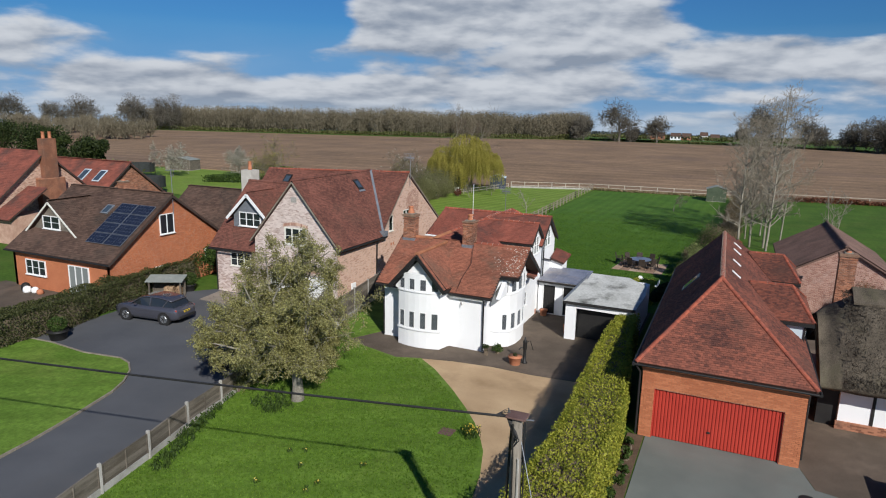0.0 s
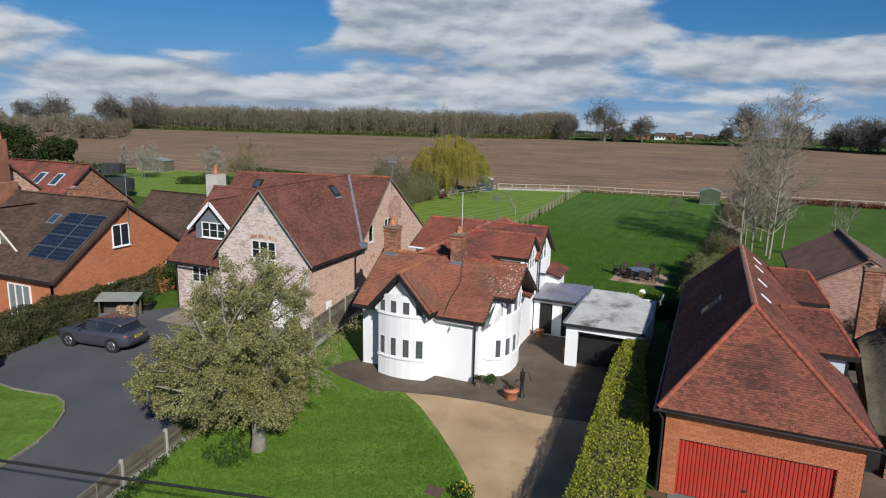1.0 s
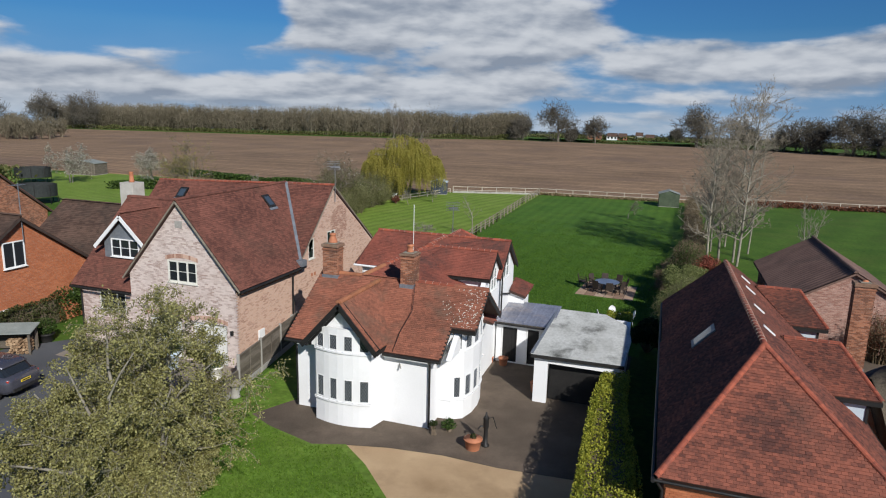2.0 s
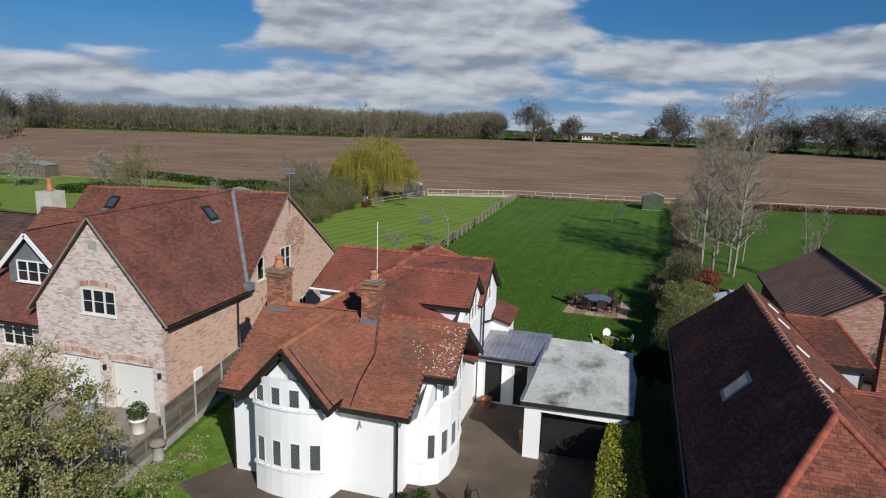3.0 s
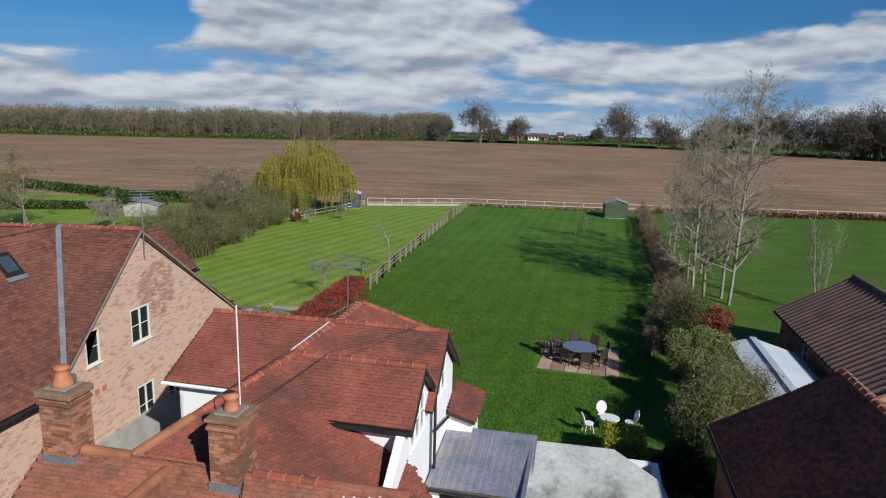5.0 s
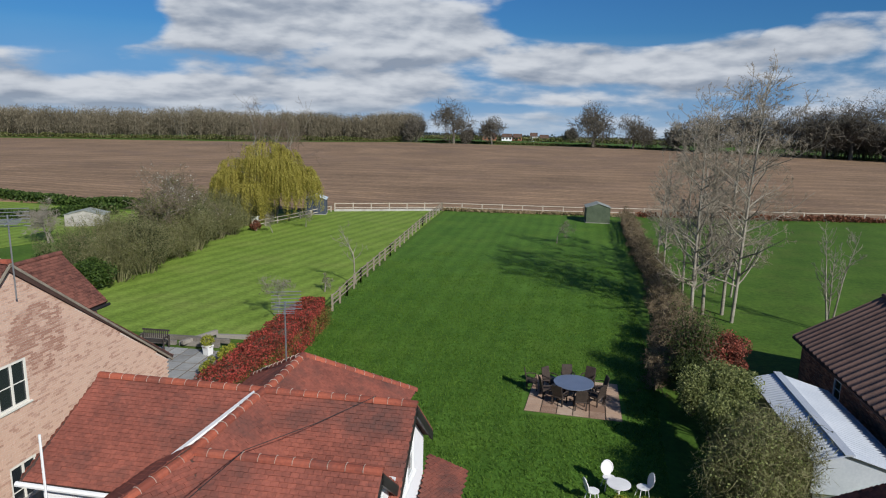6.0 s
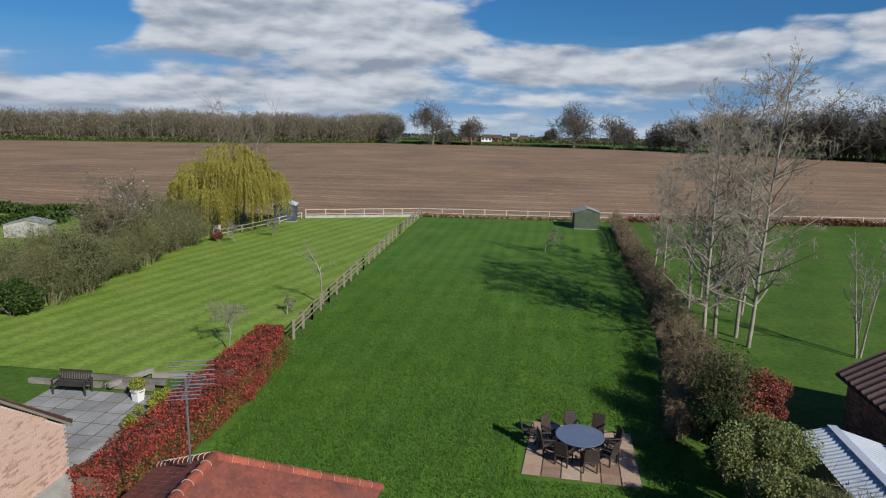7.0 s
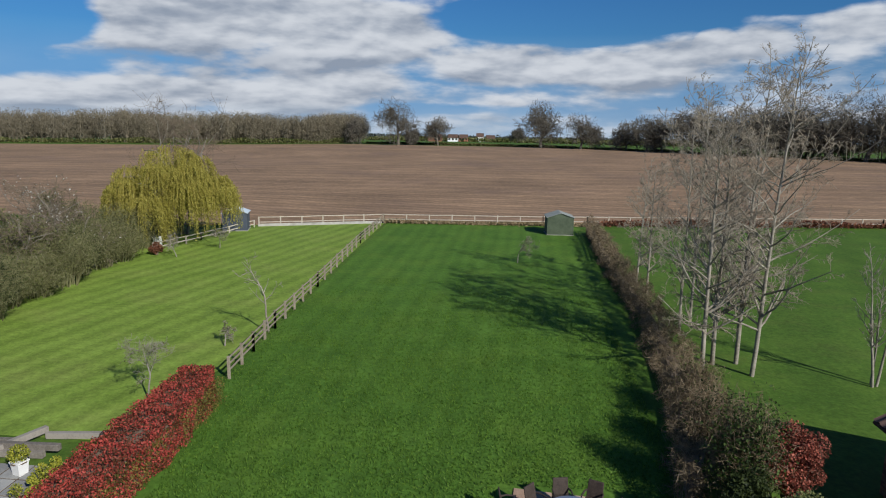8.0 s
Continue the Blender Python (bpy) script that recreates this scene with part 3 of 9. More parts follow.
def grow(start, direction, length, radius, rng, levels, spread=0.6, kids=(4, 7), gravity=0.0, bend=0.18, first=0.35, shrink=0.62, steps=6, out=None, level=0, kids0=None, bend0=None):
    """Limbs that fork again and again: a list of (path, radii, level)."""
    out = [] if out is None else out
    p, d = Vector(start), Vector(direction).normalized()
    path, radii = [p.copy()], [radius]
    for i in range(steps):
        d = (d + Vector(rng.normal(0, bend0 if bend0 is not None and level == 0 else bend, 3)) + Vector((0, 0, gravity * (1 if level else 0.2)))).normalized()
        p = p + d * length / steps
        path.append(p.copy())
        radii.append(radius * (1 - 0.82 * (i + 1) / steps))
    out.append((path, radii, level))
    if level < levels:
        kk = kids0 if kids0 and level == 0 else kids
        for _ in range(int(rng.integers(kk[0], kk[1] + 1))):
            t = rng.uniform(first, 0.98)
            i = min(int(t * steps), steps - 1)
            q = path[i].lerp(path[i + 1], t * steps - i)
            dd = (path[i + 1] - path[i]).normalized()
            side = Vector(rng.normal(0, 1, 3))
            side = (side - dd * side.dot(dd)).normalized()
            nd = (dd * (1 - spread) + side * spread).normalized()
            grow(q, nd, length * shrink * rng.uniform(0.6, 1.15) * (1.15 - 0.5 * t), max(radius * (1 - 0.82 * t) * 0.62, 0.004), rng, levels, spread, kids, gravity, bend, 0.2, shrink, max(steps - 1, 3), out, level + 1)
    return out


def limbs(name, branches, mat, parent, lo, hi, thin=0.0, label="", each=False):
    if each:
        for path, radii, level in branches:
            if lo <= level <= hi:
                part(name, Shape().tube(path, [max(r, thin) for r in radii], 6, cap=False), mat, parent, label, smooth=True)
        return None
    sh = Shape()
    for path, radii, level in branches:
        if lo <= level <= hi:
            sides = 8 if level == 0 else 5 if level == 1 else 3
            sh.tube(path, [max(r, thin) for r in radii], sides, cap=False)
    return part(name, sh, mat, parent, label, smooth=True, kind="" if hi == 0 else "stuff")


def tips(branches, level, n, rng, scatter):
    pts = []
    paths = [b for b in branches if b[2] >= level]
    for _ in range(n):
        path, radii, lv = paths[int(rng.integers(len(paths)))]
        t = rng.uniform(0.1, 1.0) * (len(path) - 1)
        i = min(int(t), len(path) - 2)
        q = path[i].lerp(path[i + 1], t - i)
        pts.append((q.x + rng.normal(0, scatter), q.y + rng.normal(0, scatter), q.z + rng.normal(0, scatter)))
    return pts


def hedge_points(poly, z0, z1, n, rng, wob=0.18, shell=0.25):
    """Leaf centres near the skin of a hedge that stands on the polygon."""
    poly = [Vector((*p, 0)) for p in poly]
    xs, ys = [p.x for p in poly], [p.y for p in poly]
    flat = [(p.x, p.y) for p in poly]
    lens = [(poly[(i + 1) % len(poly)] - poly[i]).length for i in range(len(poly))]
    per, area = sum(lens), (max(xs) - min(xs)) * (max(ys) - min(ys))
    a2 = 0.5 * abs(sum(flat[i][0] * flat[(i + 1) % len(flat)][1] - flat[(i + 1) % len(flat)][0] * flat[i][1] for i in range(len(flat))))
    side = per * (z1 - z0)
    nt = int(n * a2 / (a2 + side))
    pts = []
    while len(pts) < nt:
        x, y = rng.uniform(min(xs), max(xs), 4000), rng.uniform(min(ys), max(ys), 4000)
        ok = inside(x, y, flat)
        for px, py in zip(x[ok], y[ok]):
            h = z1 + wob * noise.noise((px * 0.9, py * 0.9, 3.1)) + 0.5 * wob * noise.noise((px * 2.7, py * 2.7, 9.1))
            pts.append((px, py, h - abs(rng.normal(0, shell * 0.5))))
            if len(pts) >= nt:
                break
    cum = np.cumsum(lens)
    c = sum(poly, Vector()) / len(poly)
    for _ in range(n - nt):
        s = rng.uniform(0, per)
        i = int(np.searchsorted(cum, s))
        i = min(i, len(poly) - 1)
        t = (s - (cum[i] - lens[i])) / max(lens[i], 1e-6)
        p = poly[i].lerp(poly[(i + 1) % len(poly)], t)
        e = (poly[(i + 1) % len(poly)] - poly[i]).normalized()
        nn = Vector((e.y, -e.x, 0))
        z = rng.uniform(z0, z1)
        w = wob * noise.noise((p.x * 1.1, p.y * 1.1, z * 1.3)) - abs(rng.normal(0, shell * 0.5)) - 0.25 * ((z - z0) / (z1 - z0)) ** 4 * 0.6
        p = p + nn * w
        pts.append((p.x, p.y, z))
    return pts


def hedge(name, poly, z0, z1, n, size, mat, label, seed, core=None, wob=0.18, category="hedge", long=1.6, drop=0.28):
    rng = np.random.default_rng(seed)
    cx, cy = sum(p[0] for p in poly) / len(poly), sum(p[1] for p in poly) / len(poly)
    t = thing(name, (cx, cy, 0), label, category)
    c = Vector((cx, cy, 0))
    inner = []
    for i, p in enumerate(poly):
        a, b = Vector((*poly[i - 1], 0)), Vector((*poly[(i + 1) % len(poly)], 0))
        q = Vector((*p, 0))
        d = ((a - q).normalized() + (b - q).normalized())
        d = d.normalized() if d.length > 0.2 else Vector(((b - q).y, -(b - q).x, 0)).normalized() * -1
        if not inside(np.array([(q + d * 0.1).x]), np.array([(q + d * 0.1).y]), poly)[0]:
            d = -d
        inner.append(q + d * 0.28)
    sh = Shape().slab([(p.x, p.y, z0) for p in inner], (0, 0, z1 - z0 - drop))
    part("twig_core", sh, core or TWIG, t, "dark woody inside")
    leaves("foliage", hedge_points(poly, z0, z1, n, rng, wob), size, mat, t, seed, long=long)
    return t

# ---- ground ----
def sheet(name, poly, z, mat, label, category, thick=0.0):
    """A flat piece of ground; with thick it shows an edge."""
    sh = Shape()
    if thick:
        sh.slab([(x, y, z) for x, y in poly], (0, 0, -thick))
    else:
        sh.add([(x, y, z) for x, y in poly], [tuple(range(len(poly)))])
    ob = part(name, sh, mat, None, kind="structure")
    return tagged(ob, label, category)


def land(r):
    """The land lies level, then falls gently away beyond the field."""
    return 0.0 if r < 380 else -0.0285 * (r - 380)


def make_ground():
    sh = Shape()
    rings = [0, 20, 60, 120, 200, 300, 380, 460, 600, 900, 1400, 2200, 3200, 4500]
    seg = 72
    sh.v.append((-10, 30, -0.02))
    for r in rings[1:]:
        for k in range(seg):
            a = 2 * math.pi * k / seg
            sh.v.append((-10 + r * math.cos(a), 30 + r * math.sin(a), land(r) - 0.02))
    sh.f += [(0, 1 + k, 1 + (k + 1) % seg) for k in range(seg)]
    for i in range(len(rings) - 2):
        for k in range(seg):
            a, b = 1 + i * seg + k, 1 + i * seg + (k + 1) % seg
            sh.f.append((a, a + seg, b + seg, b))
    return tagged(part("ground", sh, GRASS, None, kind="structure"), "rough meadow grass reaching to the horizon", "grass")


make_ground()


def make_field():
    """The ploughed field: shallow furrows in the mesh."""
    near = [(-328.7, 96.3), (-68.2, 108.4), (-39.0, 113.3), (-22.2, 118.6), (2.2, 120.9), (39.4, 126.0), (303.6, 161.1)]
    far = [(-323.6, 262.2), (-148.1, 309.9), (-85.7, 354.0), (11.5, 359.1), (61.5, 326.6), (124.2, 282.6), (304.3, 183.1)]

    def edge(pts, x):
        for (x0, y0), (x1, y1) in zip(pts, pts[1:]):
            if x <= x1:
                return y0 + (y1 - y0) * (x - x0) / (x1 - x0)
        return pts[-1][1]

    sh = Shape()
    nx, ny = 140, 260
    for j in range(ny + 1):
        t = (j / ny) ** 1.6
        for i in range(nx + 1):
            x = -330 + 630 * i / nx
            y = edge(near, x) * (1 - t) + edge(far, x) * t
            ends = min(1, j / 4, (ny - j) / 4)
            z = 0.10 + ends * (0.10 * noise.noise((x * 0.25, y * 0.9, 0)) + 0.5 * noise.noise((x * 0.008, y * 0.012, 5)) * min(1, (y - 110) / 80))
            sh.v.append((x, y, max(z, 0.02) if 0 < j < ny else -0.05))
    for j in range(ny):
        for i in range(nx):
            a = j * (nx + 1) + i
            sh.f.append((a, a + 1, a + nx + 2, a + nx + 1))
    return tagged(part("field", sh, FIELD, None, smooth=True, kind="structure"), "ploughed brown field with faint wheel lines", "field")


def field_material():
    m = SOIL.copy()
    m.name = "furrowed_soil"
    nt = m.node_tree
    N, L = nt.nodes.new, nt.links.new
    b = nt.nodes["Principled BSDF"]
    src = b.inputs["Base Color"].links[0].from_socket
    geo = N("ShaderNodeNewGeometry")
    acc = src
    for turn, scale, amount, dist in ((-94, 0.045, 0.13, 4.0), (-78, 0.13, 0.17, 4.0), (-98, 0.40, 0.17, 5.0)):
        mp = N("ShaderNodeMapping")
        mp.inputs["Rotation"].default_value = (0, 0, radians(turn))
        L(geo.outputs["Position"], mp.inputs[0])
        wv = N("ShaderNodeTexWave")
        wv.inputs["Scale"].default_value, wv.inputs["Distortion"].default_value = scale, dist
        wv.inputs["Detail"].default_value, wv.inputs["Detail Scale"].default_value = 3.0, 0.4
        L(mp.outputs[0], wv.inputs["Vector"])
        p = N("ShaderNodeMath")
        p.operation = "POWER"
        p.inputs[1].default_value = 2.5
        L(wv.outputs["Fac"], p.inputs[0])
        k = N("ShaderNodeMath")
        k.operation = "MULTIPLY_ADD"
        k.inputs[1].default_value, k.inputs[2].default_value = amount * 1.6, 1 - amount * 0.5
        L(p.outputs[0], k.inputs[0])
        vm = N("ShaderNodeVectorMath")
        vm.operation = "SCALE"
        L(acc, vm.inputs[0]), L(k.outputs[0], vm.inputs["Scale"])
        acc = vm.outputs[0]
    L(acc, b.inputs["Base Color"])
    return m


CONCRETE_WARM = material("warm_block_paving", (0.20, 0.165, 0.13), (0.34, 0.29, 0.235), 1.2, 0.9, 0.3, 18.0, (0.16, 0.13, 0.10), 0.5)
FIELD = field_material()
make_field()
KERB_LINE = [(-21.8, 6.0), (-22.97, 14.03), (-23.17, 15.46), (-23.53, 17.17), (-24.25, 19.96), (-24.75, 21.0), (-25.6, 22.1), (-26.5, 22.8), (-27.43, 23.08), (-29.79, 22.76), (-32.67, 23.0), (-34.4, 22.9)]
sheet("driveway", KERB_LINE + [(-34.6, 28.4), (-35.2, 33.0), (-32.5, 36.2), (-22.0, 36.2), (-21.1, 33), (-19.7, 23.8), (-17.7, 14.1), (-17.0, 6.0)], 0.0, TARMAC, "grey tarmac driveway with a sweeping edge", "driveway")
sheet("front_lawn", [(-21.7, 6.0), *[(x - 0.12, y) for x, y in KERB_LINE[1:]], (-34.4, 16), (-34.4, 6)], 0.03, LAWN_FRONT, "bright green mown front lawn", "lawn", 0.1)
sheet("front_lawn", [(-17.0, 6.0), (-17.6, 14.1), (-19.5, 23.8), (-20.3, 33.2), (-21.0, 40), (-17.6, 40), (-17.5, 33.4), (-18.54, 31.25), (-17.2, 30.6), (-14.8, 29.9), (-13.52, 30.36), (-12.18, 29.29), (-10.42, 27.44), (-9.1, 25.9), (-8.16, 24.68), (-7.4, 23.4), (-6.99, 22.61), (-6.5, 21), (-6.21, 19.49), (-6.0, 12), (-6.0, 6)], 0.03, LAWN_FRONT, "bright green mown front lawn before the white house", "lawn", 0.1)
sheet("gravel_drive", [(-6.0, 6), (-6.0, 12), (-6.21, 19.49), (-6.5, 21), (-6.99, 22.61), (-7.4, 23.4), (-8.16, 24.68), (-9.1, 25.9), (-10.42, 27.44), (-12.18, 29.29), (-13.52, 30.36), (-11.87, 30.77), (-9.71, 31.0), (-7.52, 30.9), (-3.4, 31.2), (-2.6, 6)], 0.002, GRAVEL, "buff gravel drive", "driveway")
sheet("concrete_yard", [(-18.54, 31.25), (-17.2, 30.6), (-14.8, 29.9), (-13.52, 30.36), (-11.87, 30.77), (-9.71, 31.0), (-7.52, 30.9), (-3.4, 31.2), (-3.4, 45), (-10.5, 45), (-17.4, 34), (-17.9, 33.2)], 0.008, CONC_DARK, "dark stained concrete round the house", "yard")
sheet("garage_forecourt", [(-1.5, 6), (-1.4, 26.85), (-1.5, 27.2), (4.2, 27.2), (4.7, 25.4), (8.0, 24.7), (30, 22.0), (30, 6)], 0.004, TARMAC_GREEN, "greenish grey tarmac forecourt", "forecourt")
sheet("side_yard", [(4.72, 25.4), (8.0, 24.7), (30, 22), (30, 60), (6.2, 60), (4.3, 46), (4.2, 27.2)], 0.006, CONC_DARK, "dark concrete yard beside the garage", "yard")
sheet("rear_lawn", [(-21.8, 117.9), (-21.5, 71.5), (-20.4, 60), (-20.6, 53), (-18.5, 46), (-3, 45), (-1.0, 66.3), (0.5, 92.3), (1.9, 119.3)], 0.01, LAWN, "long rear lawn of deep green grass", "lawn")
sheet("paddock", [(-22.2, 117.7), (-21.9, 71.5), (-23.2, 65.5), (-23.4, 62.8), (-41.0, 62.8), (-44.5, 71.0), (-44.5, 104.0), (-40.0, 112.5)], 0.01, LAWN_MOWN, "striped mown lawn behind the brick house", "lawn")
sheet("paved_yard", [(-48, 22), (-36.3, 22), (-36.6, 30.2), (-48, 30.2)], 0.004, CONC_DARK, "shaded paved yard before the orange brick house", "yard")
sheet("brick_forecourt", [(-32.0, 33.2), (-21.3, 32.8), (-22.0, 35.4), (-32.3, 35.6)], 0.006, CONCRETE_WARM, "pale block-paved forecourt of the brick house", "forecourt")


sheet("neighbour_lawn", [(-112, 84), (-92, 78), (-62, 70), (-47, 104), (-70, 106), (-92, 110), (-112, 108)], 0.008, LAWN_MOWN, "light green lawn of the neighbouring gardens", "lawn")


def grass_tufts(name, poly, n, size, mat, label, seed):
    """Short grass standing in uneven tufts."""
    rng = np.random.default_rng(seed)
    xs, ys = [p[0] for p in poly], [p[1] for p in poly]
    x, y = rng.uniform(min(xs), max(xs), n * 3), rng.uniform(min(ys), max(ys), n * 3)
    ok = inside(x, y, poly)
    x, y = x[ok][:n], y[ok][:n]
    free = ~((x > -8.3) & (x < -3.7) & (y > 56.6) & (y < 61.4))
    x, y = x[free], y[free]
    keep = np.array([0.35 * noise.noise((a * 0.5, b * 0.5, seed)) + rng.uniform(-0.5, 0.5) > -0.35 - 0.3 * (b < 60) + max(0.0, (b - 62) / 34) for a, b in zip(x, y)])
    x, y = x[keep], y[keep]
    ob = leaves(name, np.stack([x, y, np.full(len(x), 0.03 + size * 0.6)], 1), size, mat, None, seed, -1.4, long=3.2, kind="stuff")
    tagged(ob, label, "grass")



# ---- the white house ----
def white_house():
    H = thing("white_house", (-13.5, 37, 0), "white rendered cottage with old red clay tile roofs and black-framed gables", "house")
    eye_side = (-10.5, 33.5, 5)
    # walls of the front range
    part("wall", Shape().slab([(-17.2, 32.85, 0), (-10.95, 32.85, 0), (-10.95, 38.6, 0), (-17.2, 38.6, 0)], (0, 0, 3.12)), WHITE, H)
    for x0, x1 in ((-17.2, -16.98), (-10.3, -10.08)):
        part("gable_wall", Shape().slab([(x0, 32.95, 3.1), (x0, 38.5, 3.1), (x0, 35.75, 5.28)], (x1 - x0, 0, 0)), WHITE, H)
    # bow window tower on the front
    bow = [(-16.0, 32.9)] + [(-14.5 + d, 31.76 + 0.24 * (d / 1.28) ** 2) for d in (-1.28, -1.23, -0.80, -0.56, -0.13, 0.13, 0.56, 0.80, 1.23, 1.28)] + [(-13.0, 32.9)]
    bow_tower(H, "bow", bow, lambda x: min(4.24, 5.36 - 1.114 * abs(x + 14.5)), (2, 4, 6, 8), (1.10, 2.08), (3.30, 3.98), (0.02, 0.012))
    # gable over the bow
    part("gable_wall", Shape().slab([(-15.98, 32.02, 3.3), (-13.02, 32.02, 3.3), (-13.02, 32.02, 3.66), (-14.5, 32.02, 5.26), (-15.98, 32.02, 3.66)], (0, 0.3, 0)), WHITE, H)
    # bow tower on the garden side
    side = [(-10.95, 33.95), (-10.4, 33.98), (-9.92, 34.3), (-9.72, 35.0), (-9.68, 35.85), (-9.78, 36.65), (-10.05, 37.4), (-10.4, 37.7)]
    bow_tower(H, "bow", side, lambda x: 4.1, (1, 2, 3, 4), (0.98, 1.95), (3.15, 4.0), (0.13, 0.10))
    # front roof
    e, r = 3.25, 5.5
    slope(H, [(-17.55, 32.5, e), (-10.45, 32.5, e), (-10.45, 33.85, 4.2), (-9.35, 33.85, 4.2), (-9.35, 35.75, r), (-17.55, 35.75, r)], TILE_OLD, singles=300, near=(-11.5, 34, 4.5))
    slope(H, [(-9.35, 35.75, r), (-9.35, 38.3, 3.7), (-17.55, 38.3, 3.7), (-17.55, 35.75, r)], TILE_OLD)
    ridge("ridge_tiles", (-12.6, 35.75, r + 0.02), (-10.9, 35.75, r + 0.02), RIDGE_RED, H)
    ridge("ridge_tiles", (-10.9, 35.75, r + 0.02), (-9.35, 35.75, r + 0.02), TILE_OLD, H)
    ridge("ridge_tiles", (-16.9, 35.75, r + 0.02), (-15.4, 35.75, r + 0.02), RIDGE_ORANGE, H, 0.13)
    # gable roof of the bow
    s, ez, yr, ye = 1.66, 3.55, 35.6, 33.0
    slope(H, [(-14.5 + s, 31.64, ez), (-14.5 + s, ye, ez), (-14.5, yr, 5.4), (-14.5, 31.64, 5.4)], TILE_OLD, thick=0.06)
    slope(H, [(-14.5, 31.64, 5.4), (-14.5, yr, 5.4), (-14.5 - s, ye, ez), (-14.5 - s, 31.64, ez)], TILE_OLD, thick=0.06)
    ridge("ridge_tiles", (-14.5, 31.64, 5.42), (-14.5, 35.6, 5.42), RIDGE_ORANGE, H, 0.13)
    for sg in (1, -1):
        part("bargeboard", Shape().beam((-14.5, 31.58, 5.26), (-14.5 + sg * 1.72, 31.58, 3.38), 0.05, 0.2), BLACK, H)
        part("soffit", Shape().beam((-14.5 + sg * 0.02, 31.9, 5.22), (-14.5 + sg * 1.62, 31.9, 3.46), 0.3, 0.03, (0, 1, 0)), BLACK, H)
        part("eaves_board", Shape().box(-14.5 + sg * 1.62 - 0.04, -14.5 + sg * 1.62 + 0.04, 31.8, 32.9, 3.30, 3.44), BLACK, H)
    # verges of the main roof
    for x in (-9.37, -17.53):
        part("bargeboard", Shape().beam((x, 35.75, r - 0.16), (x, 33.86 if x > -12 else 32.5, (4.06 if x > -12 else e - 0.14)), 0.05, 0.18), BLACK, H)
        part("bargeboard", Shape().beam((x, 35.75, r - 0.16), (x, 38.3, 3.56), 0.05, 0.18), BLACK, H)
    part("bargeboard", Shape().beam((-10.43, 33.85, 4.06), (-10.43, 32.5, e - 0.14), 0.05, 0.16), BLACK, H)
    part("eaves_board", Shape().box(-10.4, -9.36, 33.8, 33.85, 4.0, 4.14), BLACK, H)
    for x0, x1 in ((-17.55, -16.1), (-12.9, -10.42)):
        part("gutter", Shape().tube([(x0, 32.44, 3.17), (x1, 32.44, 3.15)], 0.06, 8), BLACK, H)
    # saddle between the front range and the middle gable
    c1, c2 = (-15.45, 35.75, 5.5), (-13.96, 40.6, 6.18)
    slope(H, [c1, (-12.6, 36.6, 4.33), (-9.6, 38.0, 3.24), (-9.6, 38.9, 3.52), (-10.25, 39.42, 3.98), (-13.0, 39.42, 5.35), c2], TILE_MID)
    slope(H, [c2, (-15.6, 41.6, 5.3), (-17.2, 39.0, 3.9), (-17.2, 36.4, 4.2), c1], TILE_MID)
    ridge("ridge_tiles", c1, (-15.0, 37.3, 5.72), RIDGE_ORANGE, H, 0.13)
    ridge("ridge_tiles", (-15.0, 37.3, 5.72), c2, RIDGE_RED, H)
    # ridge running on from the middle gable to the rear range, with its slopes
    slope(H, [c2, (-13.8, 43.35, 6.24), (-15.9, 41.3, 4.62), (-15.9, 40.0, 4.62)], TILE_MID)
    slope(H, [c2, (-12.6, 41.95, 5.12), (-13.8, 43.35, 6.24)], TILE_MID)
    ridge("ridge_tiles", (c2[0], c2[1], c2[2] + 0.02), (-13.8, 43.35, 6.27), RIDGE_RED, H)
    # middle gable
    slope(H, [(-12.9, 39.2, 5.05), (-10.2, 39.2, 5.05), (-10.2, 40.6, 6.18), (-13.96, 40.6, 6.18)], TILE_MID)
    slope(H, [(-10.2, 40.6, 6.18), (-10.2, 42.0, 5.05), (-13.5, 42.0, 5.05), (-13.96, 40.6, 6.18)], TILE_MID)
    ridge("ridge_tiles", c2, (-10.2, 40.6, 6.2), RIDGE_RED, H)
    part("wall", Shape().slab([(-13.6, 39.42, 3.0), (-10.4, 39.42, 3.0), (-10.4, 39.42, 5.05), (-13.6, 39.42, 5.05)], (0, 0.2, 0)), WHITE, H)
    wall_panel("gable_wall", [(-10.38, 37.9, 0), (-10.38, 42.0, 0), (-10.38, 42.0, 4.95), (-10.38, 40.6, 6.05), (-10.38, 39.35, 5.0), (-10.38, 37.9, 4.0)], WHITE, H, [rect((-10.38, 0, 0), (0, 1, 0), 39.75, 41.35, 4.15, 5.3), rect((-10.38, 0, 0), (0, 1, 0), 38.55, 39.05, 1.2, 2.1)])
    window(H, (-10.38, 0, 0), (0, 1, 0), 39.75, 41.35, 4.15, 5.3, 3, (0, 1), PAINT, GLASS_PALE)
    window(H, (-10.38, 0, 0), (0, 1, 0), 38.55, 39.05, 1.2, 2.1, 1, (0, 1), PAINT)
    for y in (39.2, 42.0):
        part("bargeboard", Shape().beam((-10.22, 40.6, 6.03), (-10.22, y, 4.9), 0.05, 0.18), BLACK, H)
    part("eaves_board", Shape().box(-12.9, -10.2, 39.16, 39.2, 4.88, 5.0), BLACK, H)
    # rear range and its hipped wing
    f = 6.24
    slope(H, [(-18.5, 41.3, 4.58), (-13.2, 41.3, 4.58), (-12.0, 41.3, 4.58), (-10.15, 41.3, 4.58), (-10.15, 43.4, f), (-18.05, 43.4, f)], TILE_MID)
